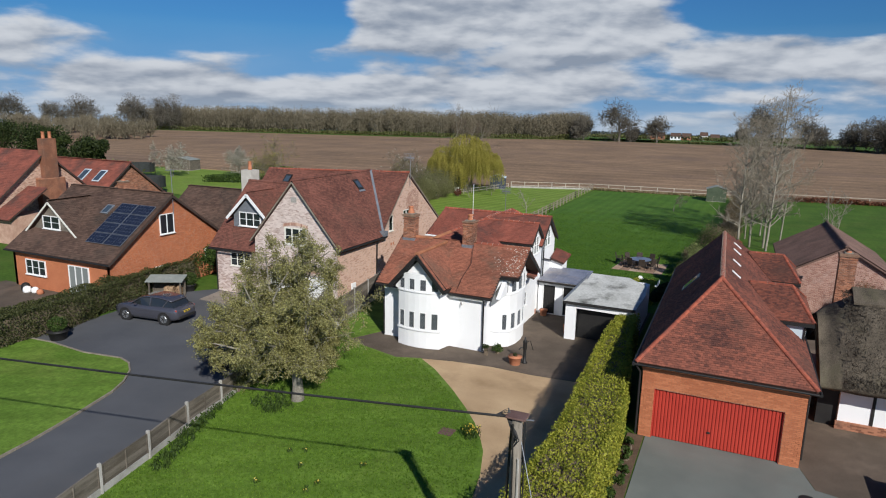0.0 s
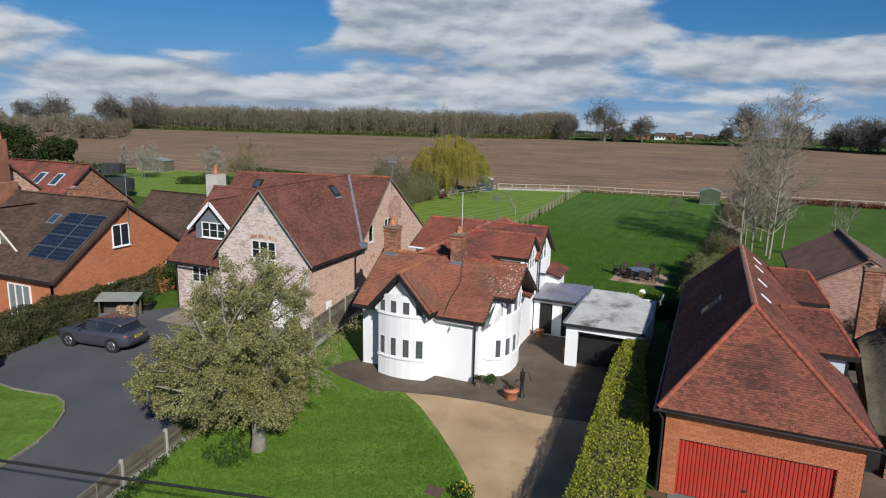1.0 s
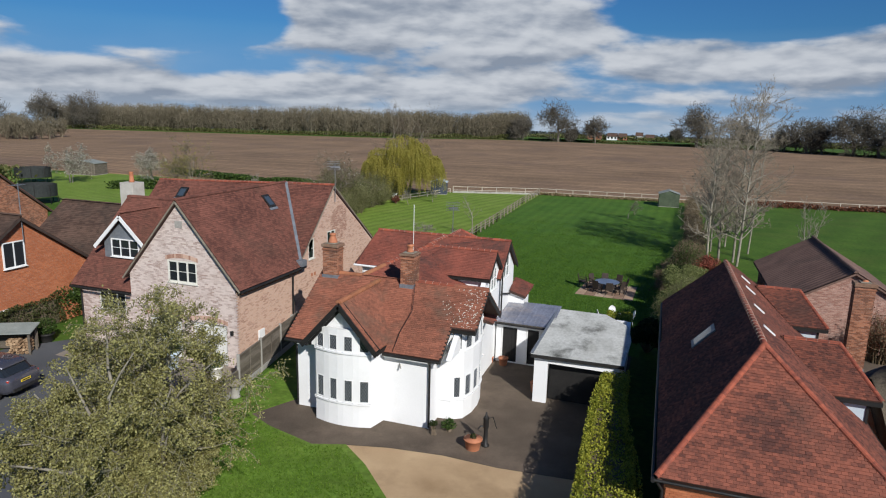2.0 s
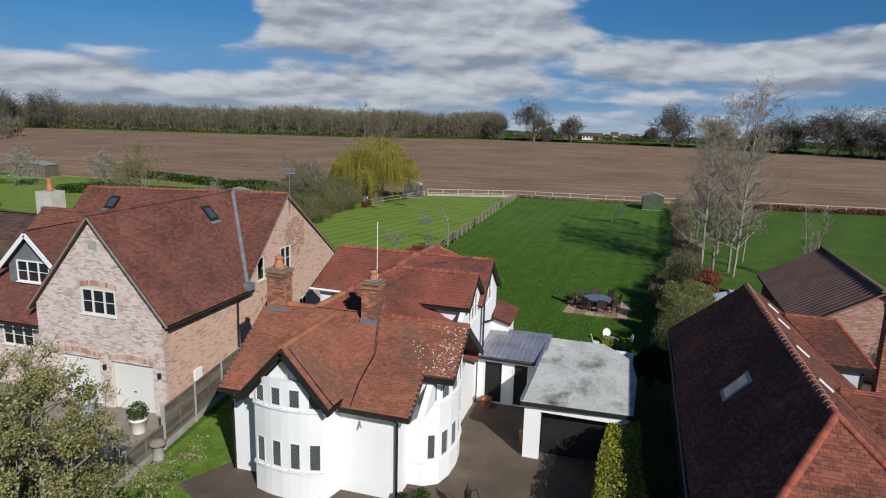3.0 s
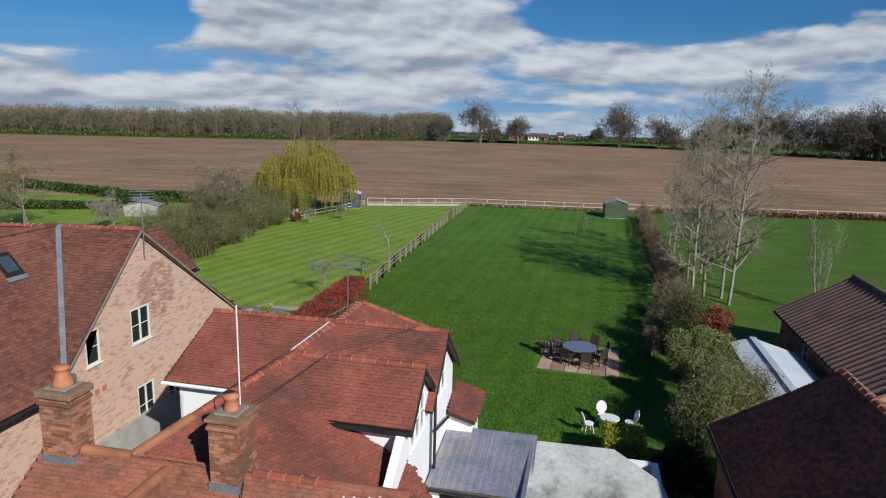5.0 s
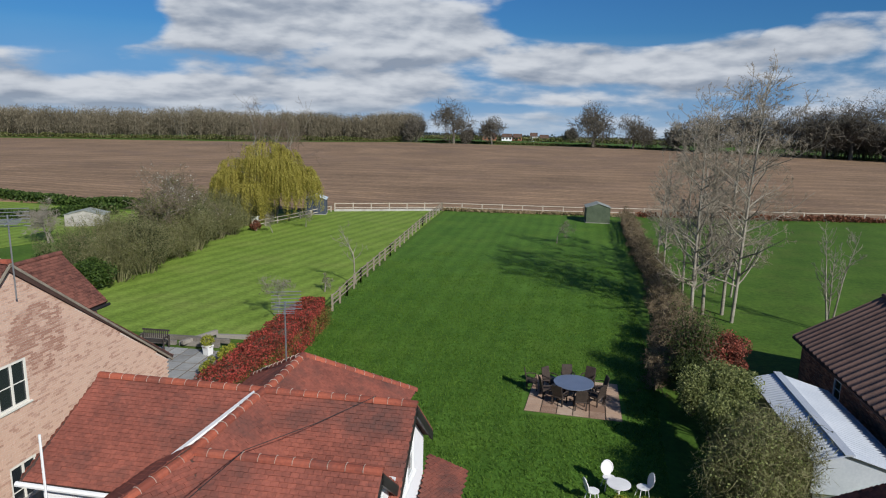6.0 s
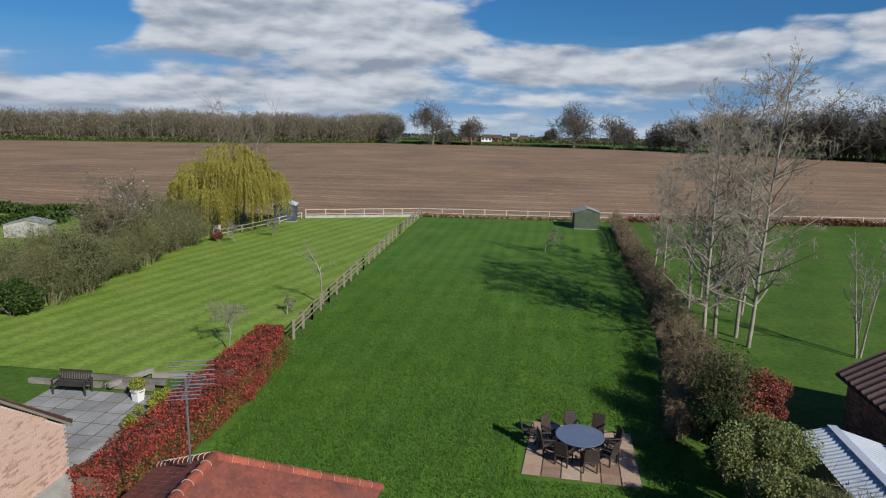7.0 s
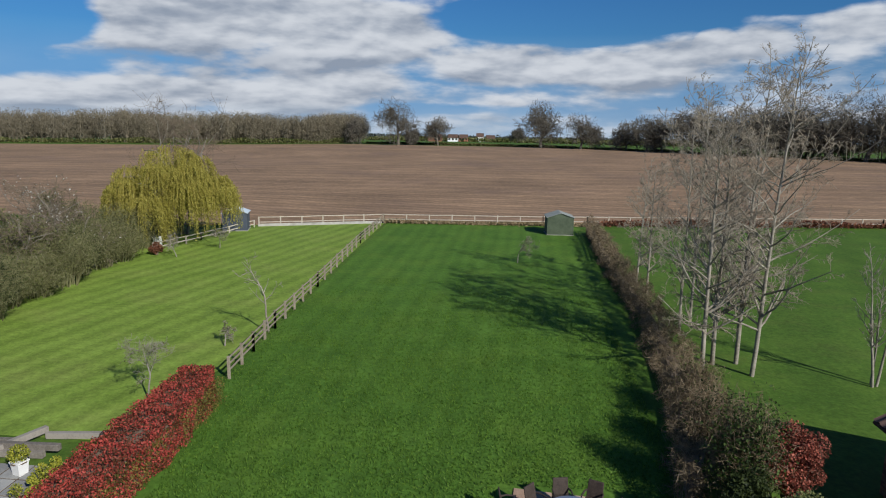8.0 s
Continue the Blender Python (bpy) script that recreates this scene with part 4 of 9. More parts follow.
    slope(H, [(-10.15, 43.4, f), (-10.15, 45.5, 4.58), (-18.5, 45.5, 4.58), (-18.05, 43.4, f)], TILE_MID)
    slope(H, [(-18.05, 43.4, f), (-18.5, 45.5, 4.58), (-18.6, 41.3, 4.58)], TILE_MID)
    ridge("ridge_tiles", (-18.05, 43.4, f + 0.02), (-10.15, 43.4, f + 0.02), RIDGE_RED, H)
    g = 6.15
    slope(H, [(-13.85, 43.4, g), (-11.2, 43.4, 4.4), (-11.2, 48.3, 4.4), (-13.85, 46.0, g)], TILE_MID)
    slope(H, [(-13.85, 46.0, g), (-11.2, 48.3, 4.4), (-16.5, 48.3, 4.4)], TILE_MID)
    slope(H, [(-13.85, 43.4, g), (-13.85, 46.0, g), (-16.5, 48.3, 4.4), (-16.5, 43.4, 4.4)], TILE_MID)
    ridge("ridge_tiles", (-13.85, 43.4, g + 0.02), (-13.85, 46.0, g + 0.02), RIDGE_RED, H)
    for x in (-11.2, -16.5):
        ridge("ridge_tiles", (-13.85, 46.0, g + 0.02), (x, 48.3, 4.42), RIDGE_RED, H)
    part("wall", Shape().box(-18.2, -10.7, 41.5, 45.3, 0, 4.5), WHITE, H)
    part("wall", Shape().box(-16.2, -11.5, 45.3, 48.0, 0, 4.35), WHITE, H)
    wall_panel("gable_wall", [(-10.36, 42.25, 0), (-10.36, 45.3, 0), (-10.36, 45.3, 4.5), (-10.36, 43.4, 6.05), (-10.36, 42.25, 5.1)], WHITE, H, [rect((-10.36, 0, 0), (0, 1, 0), 42.75, 44.15, 4.2, 5.35)])
    window(H, (-10.36, 0, 0), (0, 1, 0), 42.75, 44.15, 4.2, 5.35, 2, (0, 1), PAINT, GLASS_PALE)
    for y in (41.9, 45.5):
        part("bargeboard", Shape().beam((-10.17, 43.4, 6.08), (-10.17, y, 6.08 - 0.79 * abs(y - 43.4)), 0.05, 0.18), BLACK, H)
    # small hipped roof beside the rear gable
    slope(H, [(-10.3, 44.2, 3.1), (-9.3, 44.2, 3.1), (-9.3, 46.0, 3.1), (-10.3, 46.0, 3.75)], TILE_MID)
    part("bay_wall", Shape().box(-10.4, -9.5, 44.4, 45.8, 0, 3.05), WHITE, H)
    # white valley flashing, rear gutter
    part("flashing", Shape().beam((-15.95, 41.28, 4.68), (-13.95, 43.25, 6.25), 0.13, 0.05), PAINT, H)
    part("gutter", Shape().tube([(-18.6, 41.22, 4.55), (-16.4, 41.22, 4.53)], 0.06, 8), PAINT, H)
    part("flashing", Shape().beam((-12.5, 42.05, 5.2), (-10.3, 42.05, 5.2), 0.22, 0.03), PAINT, H)
    # downpipes
    for pts in ([(-10.92, 32.45, 3.12), (-10.92, 32.74, 2.9), (-10.92, 32.76, 0.1)], [(-17.12, 32.45, 3.12), (-17.12, 32.7, 2.9), (-17.12, 32.74, 0.1)],
                [(-10.24, 42.1, 5.0), (-10.24, 42.1, 2.4)], [(-10.28, 38.05, 4.1), (-10.28, 38.05, 0.1)], [(-10.24, 42.1, 3.6), (-10.24, 44.1, 3.1)], [(-9.9, 45.95, 3.0), (-9.4, 45.95, 0.1)]):
        part("downpipe", Shape().tube(pts, 0.045, 8), BLACK, H)
    # wall bits
    part("vent_pipe", Shape().tube([(-12.3, 32.86, 2.70), (-12.15, 32.6, 2.60)], 0.03, 8), CONCRETE, H, "grey overflow pipe")
    part("plaque", Shape().box(-14.56, -14.44, 31.97, 32.02, 4.3, 4.62), PAINT, H)
    # cables over the roof
    part("cable", Shape().tube([(-11.1, 43.4, 6.36), (-12.0, 42.0, 6.28), (-12.9, 40.6, 6.32), (-13.0, 38.2, 6.45), (-13.0, 36.1, 6.7)], 0.010, 4), BLACK, H)
    part("cable", Shape().tube([(-12.65, 35.4, 5.5), (-12.3, 34.2, 4.62), (-12.45, 33.2, 3.95), (-12.5, 32.5, 3.3)], 0.012, 4), BLACK, H)
    return H


def bow_tower(H, name, plan, top, panes, low, high, pier=(0.15, 0.10)):
    """A many-sided bay: walls with their window openings, sills and leaded lights."""
    n = len(plan)
    for i in range(n - 1):
        a, b = Vector((*plan[i], 0)), Vector((*plan[i + 1], 0))
        u = (b - a).normalized()
        ln = (b - a).length
        ta, tb = top(a.x), top(b.x)
        hi = (high[0], min(high[1], ta - 0.05, tb - 0.05))
        lit = i in panes
        holes = [rect(a, u, m, ln - m, *zz) for m, zz in zip(pier, (low, hi))] if lit else []
        wall_panel(name + "_wall", [a, b, b + Vector((0, 0, tb)), a + Vector((0, 0, ta))], WHITE, H, holes, 0.14)
        nn = u.cross(Vector((0, 0, 1)))
        if lit:
            for m, (z0, z1) in zip(pier, (low, hi)):
                window(H, a, u, m, ln - m, z0, z1, 1, mat=PAINT, glass=GLASS_LEADED, lattice=0.11, sill=False, fw=0.035)
        for z, dz, o in ((low[0] - 0.10, 0.07, 0.06), (high[0] - 0.10, 0.07, 0.06)):
            part("sill_band", Shape().slab([a + Vector((0, 0, z)) - u * 0.02, b + Vector((0, 0, z)) + u * 0.02, b + nn * o + Vector((0, 0, z)) + u * 0.02, a + nn * o + Vector((0, 0, z)) - u * 0.02], (0, 0, dz)), WHITE, H)


white_house()


CAP_BRICK = material("lichened_cap_brick", (0.15, 0.085, 0.055), (0.30, 0.18, 0.12), 5.0, 0.9, 0.4, 22.0, (0.24, 0.20, 0.14), 0.6)


def chimney(x, y, z0, z1, w, d, label, pot_h, singles=300, near=None, mat=None, pot=None, cap=0.08, fl=None):
    """A brick stack with corbelled top courses, a cap and a clay pot."""
    C = thing("chimney", (x, y, z0), label, "chimney")
    mat = mat or BRICK_OLD
    fl = z0 if fl is None else fl
    hw, hd = w / 2, d / 2
    part("stack_core", Shape().box(x - hw + 0.012, x + hw - 0.012, y - hd + 0.012, y + hd - 0.012, z0, z1), MORTAR, C)
    P = [(x - hw, y - hd), (x + hw, y - hd), (x + hw, y + hd), (x - hw, y + hd)]
    for i in range(4):
        a, b = P[i], P[(i + 1) % 4]
        pieces("brick", [(*a, z0), (*b, z0), (*b, z1), (*a, z1)], mat, C, 0.225, 0.075, 0.012, 0.02, -0.018, 0, 0.003, singles=singles // 4 if singles else 0, near=near or (x, y - 3, z1))
    part("corbel", Shape().box(x - hw - 0.035, x + hw + 0.035, y - hd - 0.035, y + hd + 0.035, z1 - 0.16, z1 - 0.085), mat, C, bevel=0.008)
    part("cap", Shape().box(x - hw - 0.06, x + hw + 0.06, y - hd - 0.06, y + hd + 0.06, z1, z1 + cap), CAP_BRICK, C, "lichened brick cap course", bevel=0.02)
    part("mortar_bed", Shape().slab([(x - 0.26, y - 0.26, z1 + cap), (x + 0.26, y - 0.26, z1 + cap), (x + 0.26, y + 0.26, z1 + cap), (x - 0.26, y + 0.26, z1 + cap)], (0, 0, 0.06)), STONE, C, bevel=0.04)
    zb = z1 + cap + 0.03
    part("chimney_pot", Shape().lathe(x, y, pot or [(0.15, zb), (0.16, zb + 0.06), (0.14, zb + 0.1), (0.135, zb + pot_h - 0.1), (0.165, zb + pot_h - 0.08), (0.165, zb + pot_h), (0.12, zb + pot_h), (0.11, zb + 0.1)], 16), TERRACOTTA, C, smooth=True)
    part("flashing", Shape().box(x - hw - 0.03, x + hw + 0.03, y - hd - 0.035, y + hd + 0.03, fl, fl + 0.24), LEAD, C, "grey lead flashing")
    return C


chimney(-13.05, 35.75, 5.0, 6.72, 0.62, 0.75, "red brick chimney stack with one clay pot on the front ridge", 0.36, near=(-9, 30, 8), fl=5.18)
chimney(-16.95, 35.75, 4.85, 6.75, 0.75, 0.6, "weathered brick chimney stack with a tapered hooded clay pot", 0.36, near=(-9, 30, 8), fl=5.2, cap=0.14, pot=[(0.24, 6.92), (0.2, 7.03), (0.14, 7.2), (0.13, 7.28), (0.16, 7.3), (0.16, 7.34), (0.1, 7.38)])


# ---- link building and flat-roofed garage ----
def link_building():
    B = thing("utility_link", (-8.9, 43, 0), "low white utility building, corrugated plastic roof, two black doors", "outbuilding")
    doors = ((-10.0, -9.12), (-8.66, -7.96))
    wall_panel("wall", [(-10.3, 41.5, 0), (-7.45, 41.5, 0), (-7.45, 41.5, 2.28), (-10.3, 41.5, 2.28)], WHITE, B, [rect((0, 41.5, 0), (1, 0, 0), a, b, 0.05, 2.03) for a, b in doors], 0.15)
    part("wall", Shape().box(-10.3, -7.45, 44.5, 44.6, 0, 2.4), WHITE, B)
    part("floor_slab", Shape().box(-10.3, -7.45, 41.52, 44.5, 0.0, 0.03), CONC_DARK, B)
    for a, b in doors:
        d = part("door", Shape().box(a + 0.05, b - 0.05, 41.59, 41.63, 0.05, 1.98), BLACK, B, "black painted boarded door")
        for k in range(5):
            x = a + 0.06 + (b - a - 0.12) * (k + 0.5) / 5
            part("board", Shape().box(x - 0.06, x + 0.06, 41.575, 41.59, 0.08, 1.95), BLACK, d)
        part("door_frame", Shape().box(a, a + 0.05, 41.47, 41.62, 0.05, 2.03).box(b - 0.05, b, 41.47, 41.62, 0.05, 2.03).box(a + 0.05, b - 0.05, 41.47, 41.62, 1.98, 2.03), PAINT, B)
    for i in range(6):
        sh = Shape()
        x0, x1 = -10.32 + 2.95 * i / 6, -10.32 + 2.95 * (i + 1) / 6 + 0.03
        k = 16
        for y, z in ((41.25, 2.30), (44.7, 2.52)):
            for j in range(k + 1):
                x = x0 + (x1 - x0) * j / k
                sh.v.append((x, y, z + 0.022 * math.sin(x * 2 * math.pi / 0.076) + 0.004 * (i % 2)))
        sh.f = [(j, j + 1, k + 2 + j, k + 1 + j) for j in range(k)]
        part("roof_sheet", sh, CLEAR, B, "grimy clear corrugated sheet", smooth=True)
    for y in (41.3, 42.4, 43.5, 44.6):
        part("purlin", Shape().box(-10.3, -7.45, y - 0.04, y + 0.04, 2.18 + (y - 41.3) * 0.065, 2.26 + (y - 41.3) * 0.065), WOOD_FENCE, B)
    part("gutter", Shape().tube([(-10.3, 41.2, 2.22), (-7.4, 41.2, 2.2)], 0.05, 8), BLACK, B)


CLEAR = material("grimy_clear_plastic", (0.15, 0.16, 0.20), (0.30, 0.31, 0.36), 1.1, 0.25, 0.1, 9.0, (0.42, 0.34, 0.30), 0.6, spec=0.6)
link_building()


def flat_garage():
    G = thing("flat_roofed_garage", (-5.5, 41, 0), "white flat-roofed garage with stained cement roof and black front", "garage")
    part("wall", Shape().box(-7.4, -7.2, 37.35, 44.5, 0, 2.22), WHITE, G)
    part("wall", Shape().box(-3.75, -3.55, 37.4, 44.6, 0, 2.12), WHITE, G)
    part("wall", Shape().box(-7.2, -3.75, 44.4, 44.6, 0, 2.15), WHITE, G)
    part("pier", Shape().box(-7.42, -6.8, 37.2, 37.4, 0, 2.2), WHITE, G)
    part("lintel", Shape().slab([(-6.8, 37.22, 1.95), (-3.55, 37.4, 1.85), (-3.55, 37.4, 2.14), (-6.8, 37.22, 2.2)], (0, 0.15, 0)), WHITE, G)
    part("garage_door", Shape().box(-6.8, -3.75, 37.75, 37.8, 0.02, 1.95), BLACK, G, "black garage door")
    top = [(-7.55, 36.95), (-5.6, 37.15), (-3.45, 37.35), (-3.35, 41.0), (-3.6, 43.2), (-4.9, 44.8), (-7.5, 44.6)]
    part("roof", Shape().slab([(x, y, 2.40 - 0.03 * (x + 7.5)) for x, y in top], (0, 0, -0.09)), ROOF_CONC, G, "pale cement roof with dark patches", bevel=0.02)
    part("fascia", Shape().beam((-7.55, 36.93, 2.32), (-3.45, 37.33, 2.2), 0.03, 0.16), BLACK, G)
    part("upstand", Shape().beam((-7.52, 37.0, 2.43), (-7.48, 44.6, 2.43), 0.12, 0.08), LEAD, G)


flat_garage()


# ---- brick garage with the red door ----
def brick_garage():
    G = thing("brick_garage", (1.2, 36, 0), "orange brick double garage, hipped mottled tile roof, red ribbed door", "garage")
    y0 = 26.85
    door = rect((0, y0, 0), (1, 0, 0), -1.2, 3.57, 0.0, 2.15)
    front = [(-1.7, y0, 0), (4.25, y0, 0), (4.25, y0, 3.15), (-1.7, y0, 3.15)]
    wall_panel("wall", front, MORTAR_WARM, G, [door], 0.25)
    pieces("brick", front, BRICK_ORANGE, G, 0.225, 0.075, 0.010, 0.012, 0.0, 0, 0.0015, holes=[door], singles=300, near=(0.8, y0, 2.8))
    for x, s in ((-1.7, -1), (4.25, 1)):
        side = [(x, 45.0, 0), (x, y0, 0), (x, y0, 3.15), (x, 45.0, 3.15)] if s < 0 else [(x, y0, 0), (x, 45.0, 0), (x, 45.0, 3.15), (x, y0, 3.15)]
        wall_panel("wall", side, MORTAR_WARM, G, [], 0.24)
        pieces("brick", side, BRICK_ORANGE, G, 0.225, 0.075, 0.010, 0.012, 0.0, 0, 0.0015)
    part("wall", Shape().box(-1.45, 4.0, 44.75, 45.0, 0, 3.15), BRICK_ORANGE, G)
    for k in range(3):
        part("corbel_course", Shape().box(-1.72 - 0.02 * k, 4.27 + 0.02 * k, y0 - 0.03 - 0.03 * k, y0, 2.86 + 0.085 * k, 2.935 + 0.085 * k), BRICK_ORANGE, G, bevel=0.005)
    D = part("garage_door", Shape().box(-1.17, 3.54, y0 + 0.12, y0 + 0.16, 0.02, 2.13), RED, G, "red ribbed up-and-over garage door")
    n = 36
    for i in range(n):
        x = -1.15 + 4.67 * (i + 0.5) / n
        part("rib", Shape().slab([(x - 0.05, y0 + 0.12, 0.04), (x + 0.05, y0 + 0.12, 0.04), (x + 0.03, y0 + 0.095, 0.04), (x - 0.03, y0 + 0.095, 0.04)], (0, 0, 2.07)), RED, D)
    part("handle", Shape().box(0.93, 1.05, y0 + 0.06, y0 + 0.1, 0.62, 0.7), BLACK, D, "black door handle", bevel=0.01)
    part("door_frame", Shape().box(-1.2, -1.17, y0 + 0.02, y0 + 0.2, 0, 2.15).box(3.54, 3.57, y0 + 0.02, y0 + 0.2, 0, 2.15).box(-1.17, 3.54, y0 + 0.02, y0 + 0.2, 2.13, 2.15), RED, G)
    e, r, rx = 3.25, 6.3, 0.85
    a, b = (rx, 30.3, r), (rx - 0.2, 43.0, r)
    slope(G, [(-2.0, 26.6, e), (4.55, 26.6, e), a], TILE_GARAGE, singles=150, near=(0.9, 28, 5))
    slope(G, [(-2.0, 45.3, e), (-2.0, 26.6, e), a, b], TILE_GARAGE)
    slope(G, [(4.55, 26.6, e), (4.55, 45.3, e), b, a], TILE_GARAGE)
    slope(G, [(4.55, 45.3, e), (-2.0, 45.3, e), b], TILE_GARAGE)
    ridge("ridge_tiles", a, b, RIDGE_RED, G)
    for c in ((-2.0, 26.6, e + 0.03), (4.55, 26.6, e + 0.03)):
        ridge("bonnet_tiles", (a[0], a[1], a[2] + 0.02), c, RIDGE_RED, G, 0.10, 0.11)
    part("gutter", Shape().tube([(-2.05, 26.54, 3.18), (4.6, 26.54, 3.16)], 0.045, 8), BLACK, G)
    for x in (-2.07, 4.62):
        part("gutter", Shape().tube([(x, 26.5, 3.17), (x, 45.3, 3.17)], 0.06, 8), BLACK, G)
    part("downpipe", Shape().tube([(-1.95, 26.6, 3.1), (-1.8, 26.75, 2.8), (-1.8, 26.75, 0.1)], 0.045, 8), BLACK, G)
    part("downpipe", Shape().tube([(4.5, 26.7, 3.1), (4.36, 27.4, 2.8), (4.36, 27.4, 0.1)], 0.045, 8), BLACK, G)
    # two hipped dormers on the far slope, ridges square to the main one
    for ye, yr, yf in ((32.1, 34.5, 36.9), (39.9, 42.3, 44.6)):
        d = part("dormer", Shape().slab([(3.42, ye + 0.2, 4.13), (4.4, ye + 0.2, 3.34), (4.4, ye + 0.2, 4.24), (3.42, ye + 0.2, 4.24)], (0, yf - ye - 0.4, 0)), PALE_BLUE, G, "tile-roofed dormer with pale blue-grey cheeks")
        slope(G, [(3.28, ye, 4.28), (4.75, ye, 4.28), (3.9, yr, 5.35), (2.0, yr, 5.35)], TILE_GARAGE, thick=0.07)
        slope(G, [(4.75, ye, 4.28), (4.75, yf, 4.28), (3.9, yr, 5.35)], TILE_GARAGE, thick=0.07)
        slope(G, [(4.75, yf, 4.28), (3.28, yf, 4.28), (2.0, yr, 5.35), (3.9, yr, 5.35)], TILE_GARAGE, thick=0.07)
        ridge("ridge_tiles", (2.1, yr, 5.36), (3.9, yr, 5.36), RIDGE_RED, G, 0.10)
        for q in (ye, yf):
            ridge("bonnet_tiles", (3.9, yr, 5.36), (4.75, q, 4.30), RIDGE_RED, G, 0.09, 0.11)
            part("fascia", Shape().box(3.4, 4.73, q - 0.02, q + 0.02, 4.1, 4.24), BLACK, d)
        part("fascia", Shape().box(4.73, 4.77, ye, yf, 4.1, 4.24), BLACK, d)
        part("corner_post", Shape().box(4.38, 4.46, ye + 0.16, ye + 0.26, 3.3, 4.23), BLACK, d)
        window(d, (4.48, 0, 0), (0, 1, 0), ye + 0.4, yf - 0.4, 3.55, 4.12, 3, (0, 0), PAINT, sill=False)
    # roof windows and vents
    for cy, nm in ((34.9, "roof_window"),):
        u, v, n3 = plane_axes([(-2.0, 45.3, e), (-2.0, 26.6, e), a, b])
        o = Vector((-0.52, cy, 4.83)) + n3 * 0.05
        k = part(nm, Shape().slab([o - u * 0.42 - v * 0.55, o + u * 0.42 - v * 0.55, o + u * 0.42 + v * 0.55, o - u * 0.42 + v * 0.55], n3 * 0.06), LEAD, G, "grey framed roof window")
        o2 = o + n3 * 0.062
        part("pane", Shape().slab([o2 - u * 0.33 - v * 0.42, o2 + u * 0.33 - v * 0.42, o2 + u * 0.33 + v * 0.42, o2 - u * 0.33 + v * 0.42], n3 * 0.006), GLASS_SKY, k)
    for cy in (33.4, 36.2, 39.2, 41.2):
        part("vent_tile", Shape().slab([(1.22, cy, 5.99), (1.62, cy, 5.66), (1.62, cy + 0.12, 5.66), (1.22, cy + 0.12, 5.99)], (0.03, 0, 0.035)), PAINT, G)


RED = material("red_door_paint", (0.36, 0.036, 0.024), (0.45, 0.05, 0.032), 1.0, 0.45, 0.05, 20.0, (0.36, 0.04, 0.03), 0.4)
PALE_BLUE = material("pale_blue_board", (0.42, 0.50, 0.55), (0.55, 0.62, 0.66), 1.5, 0.6, 0.1, 20.0)
GLASS_SKY = glass_material("roof_window_glass", (0.05, 0.07, 0.09), 0.03)
brick_garage()


# ---- the large brick house ----
def brick_face(P, pts, holes=(), mat=None, singles=0, near=None, thick=0.25, w=0.225, h=0.075, mortar=None):
    wall_panel("wall", pts, mortar or MORTAR_PALE, P, holes, thick)
    pieces("brick", pts, mat or BRICK_PINK, P, w, h, 0.012, 0.012, 0.0, 0, 0.002, holes=holes, singles=singles, near=near)


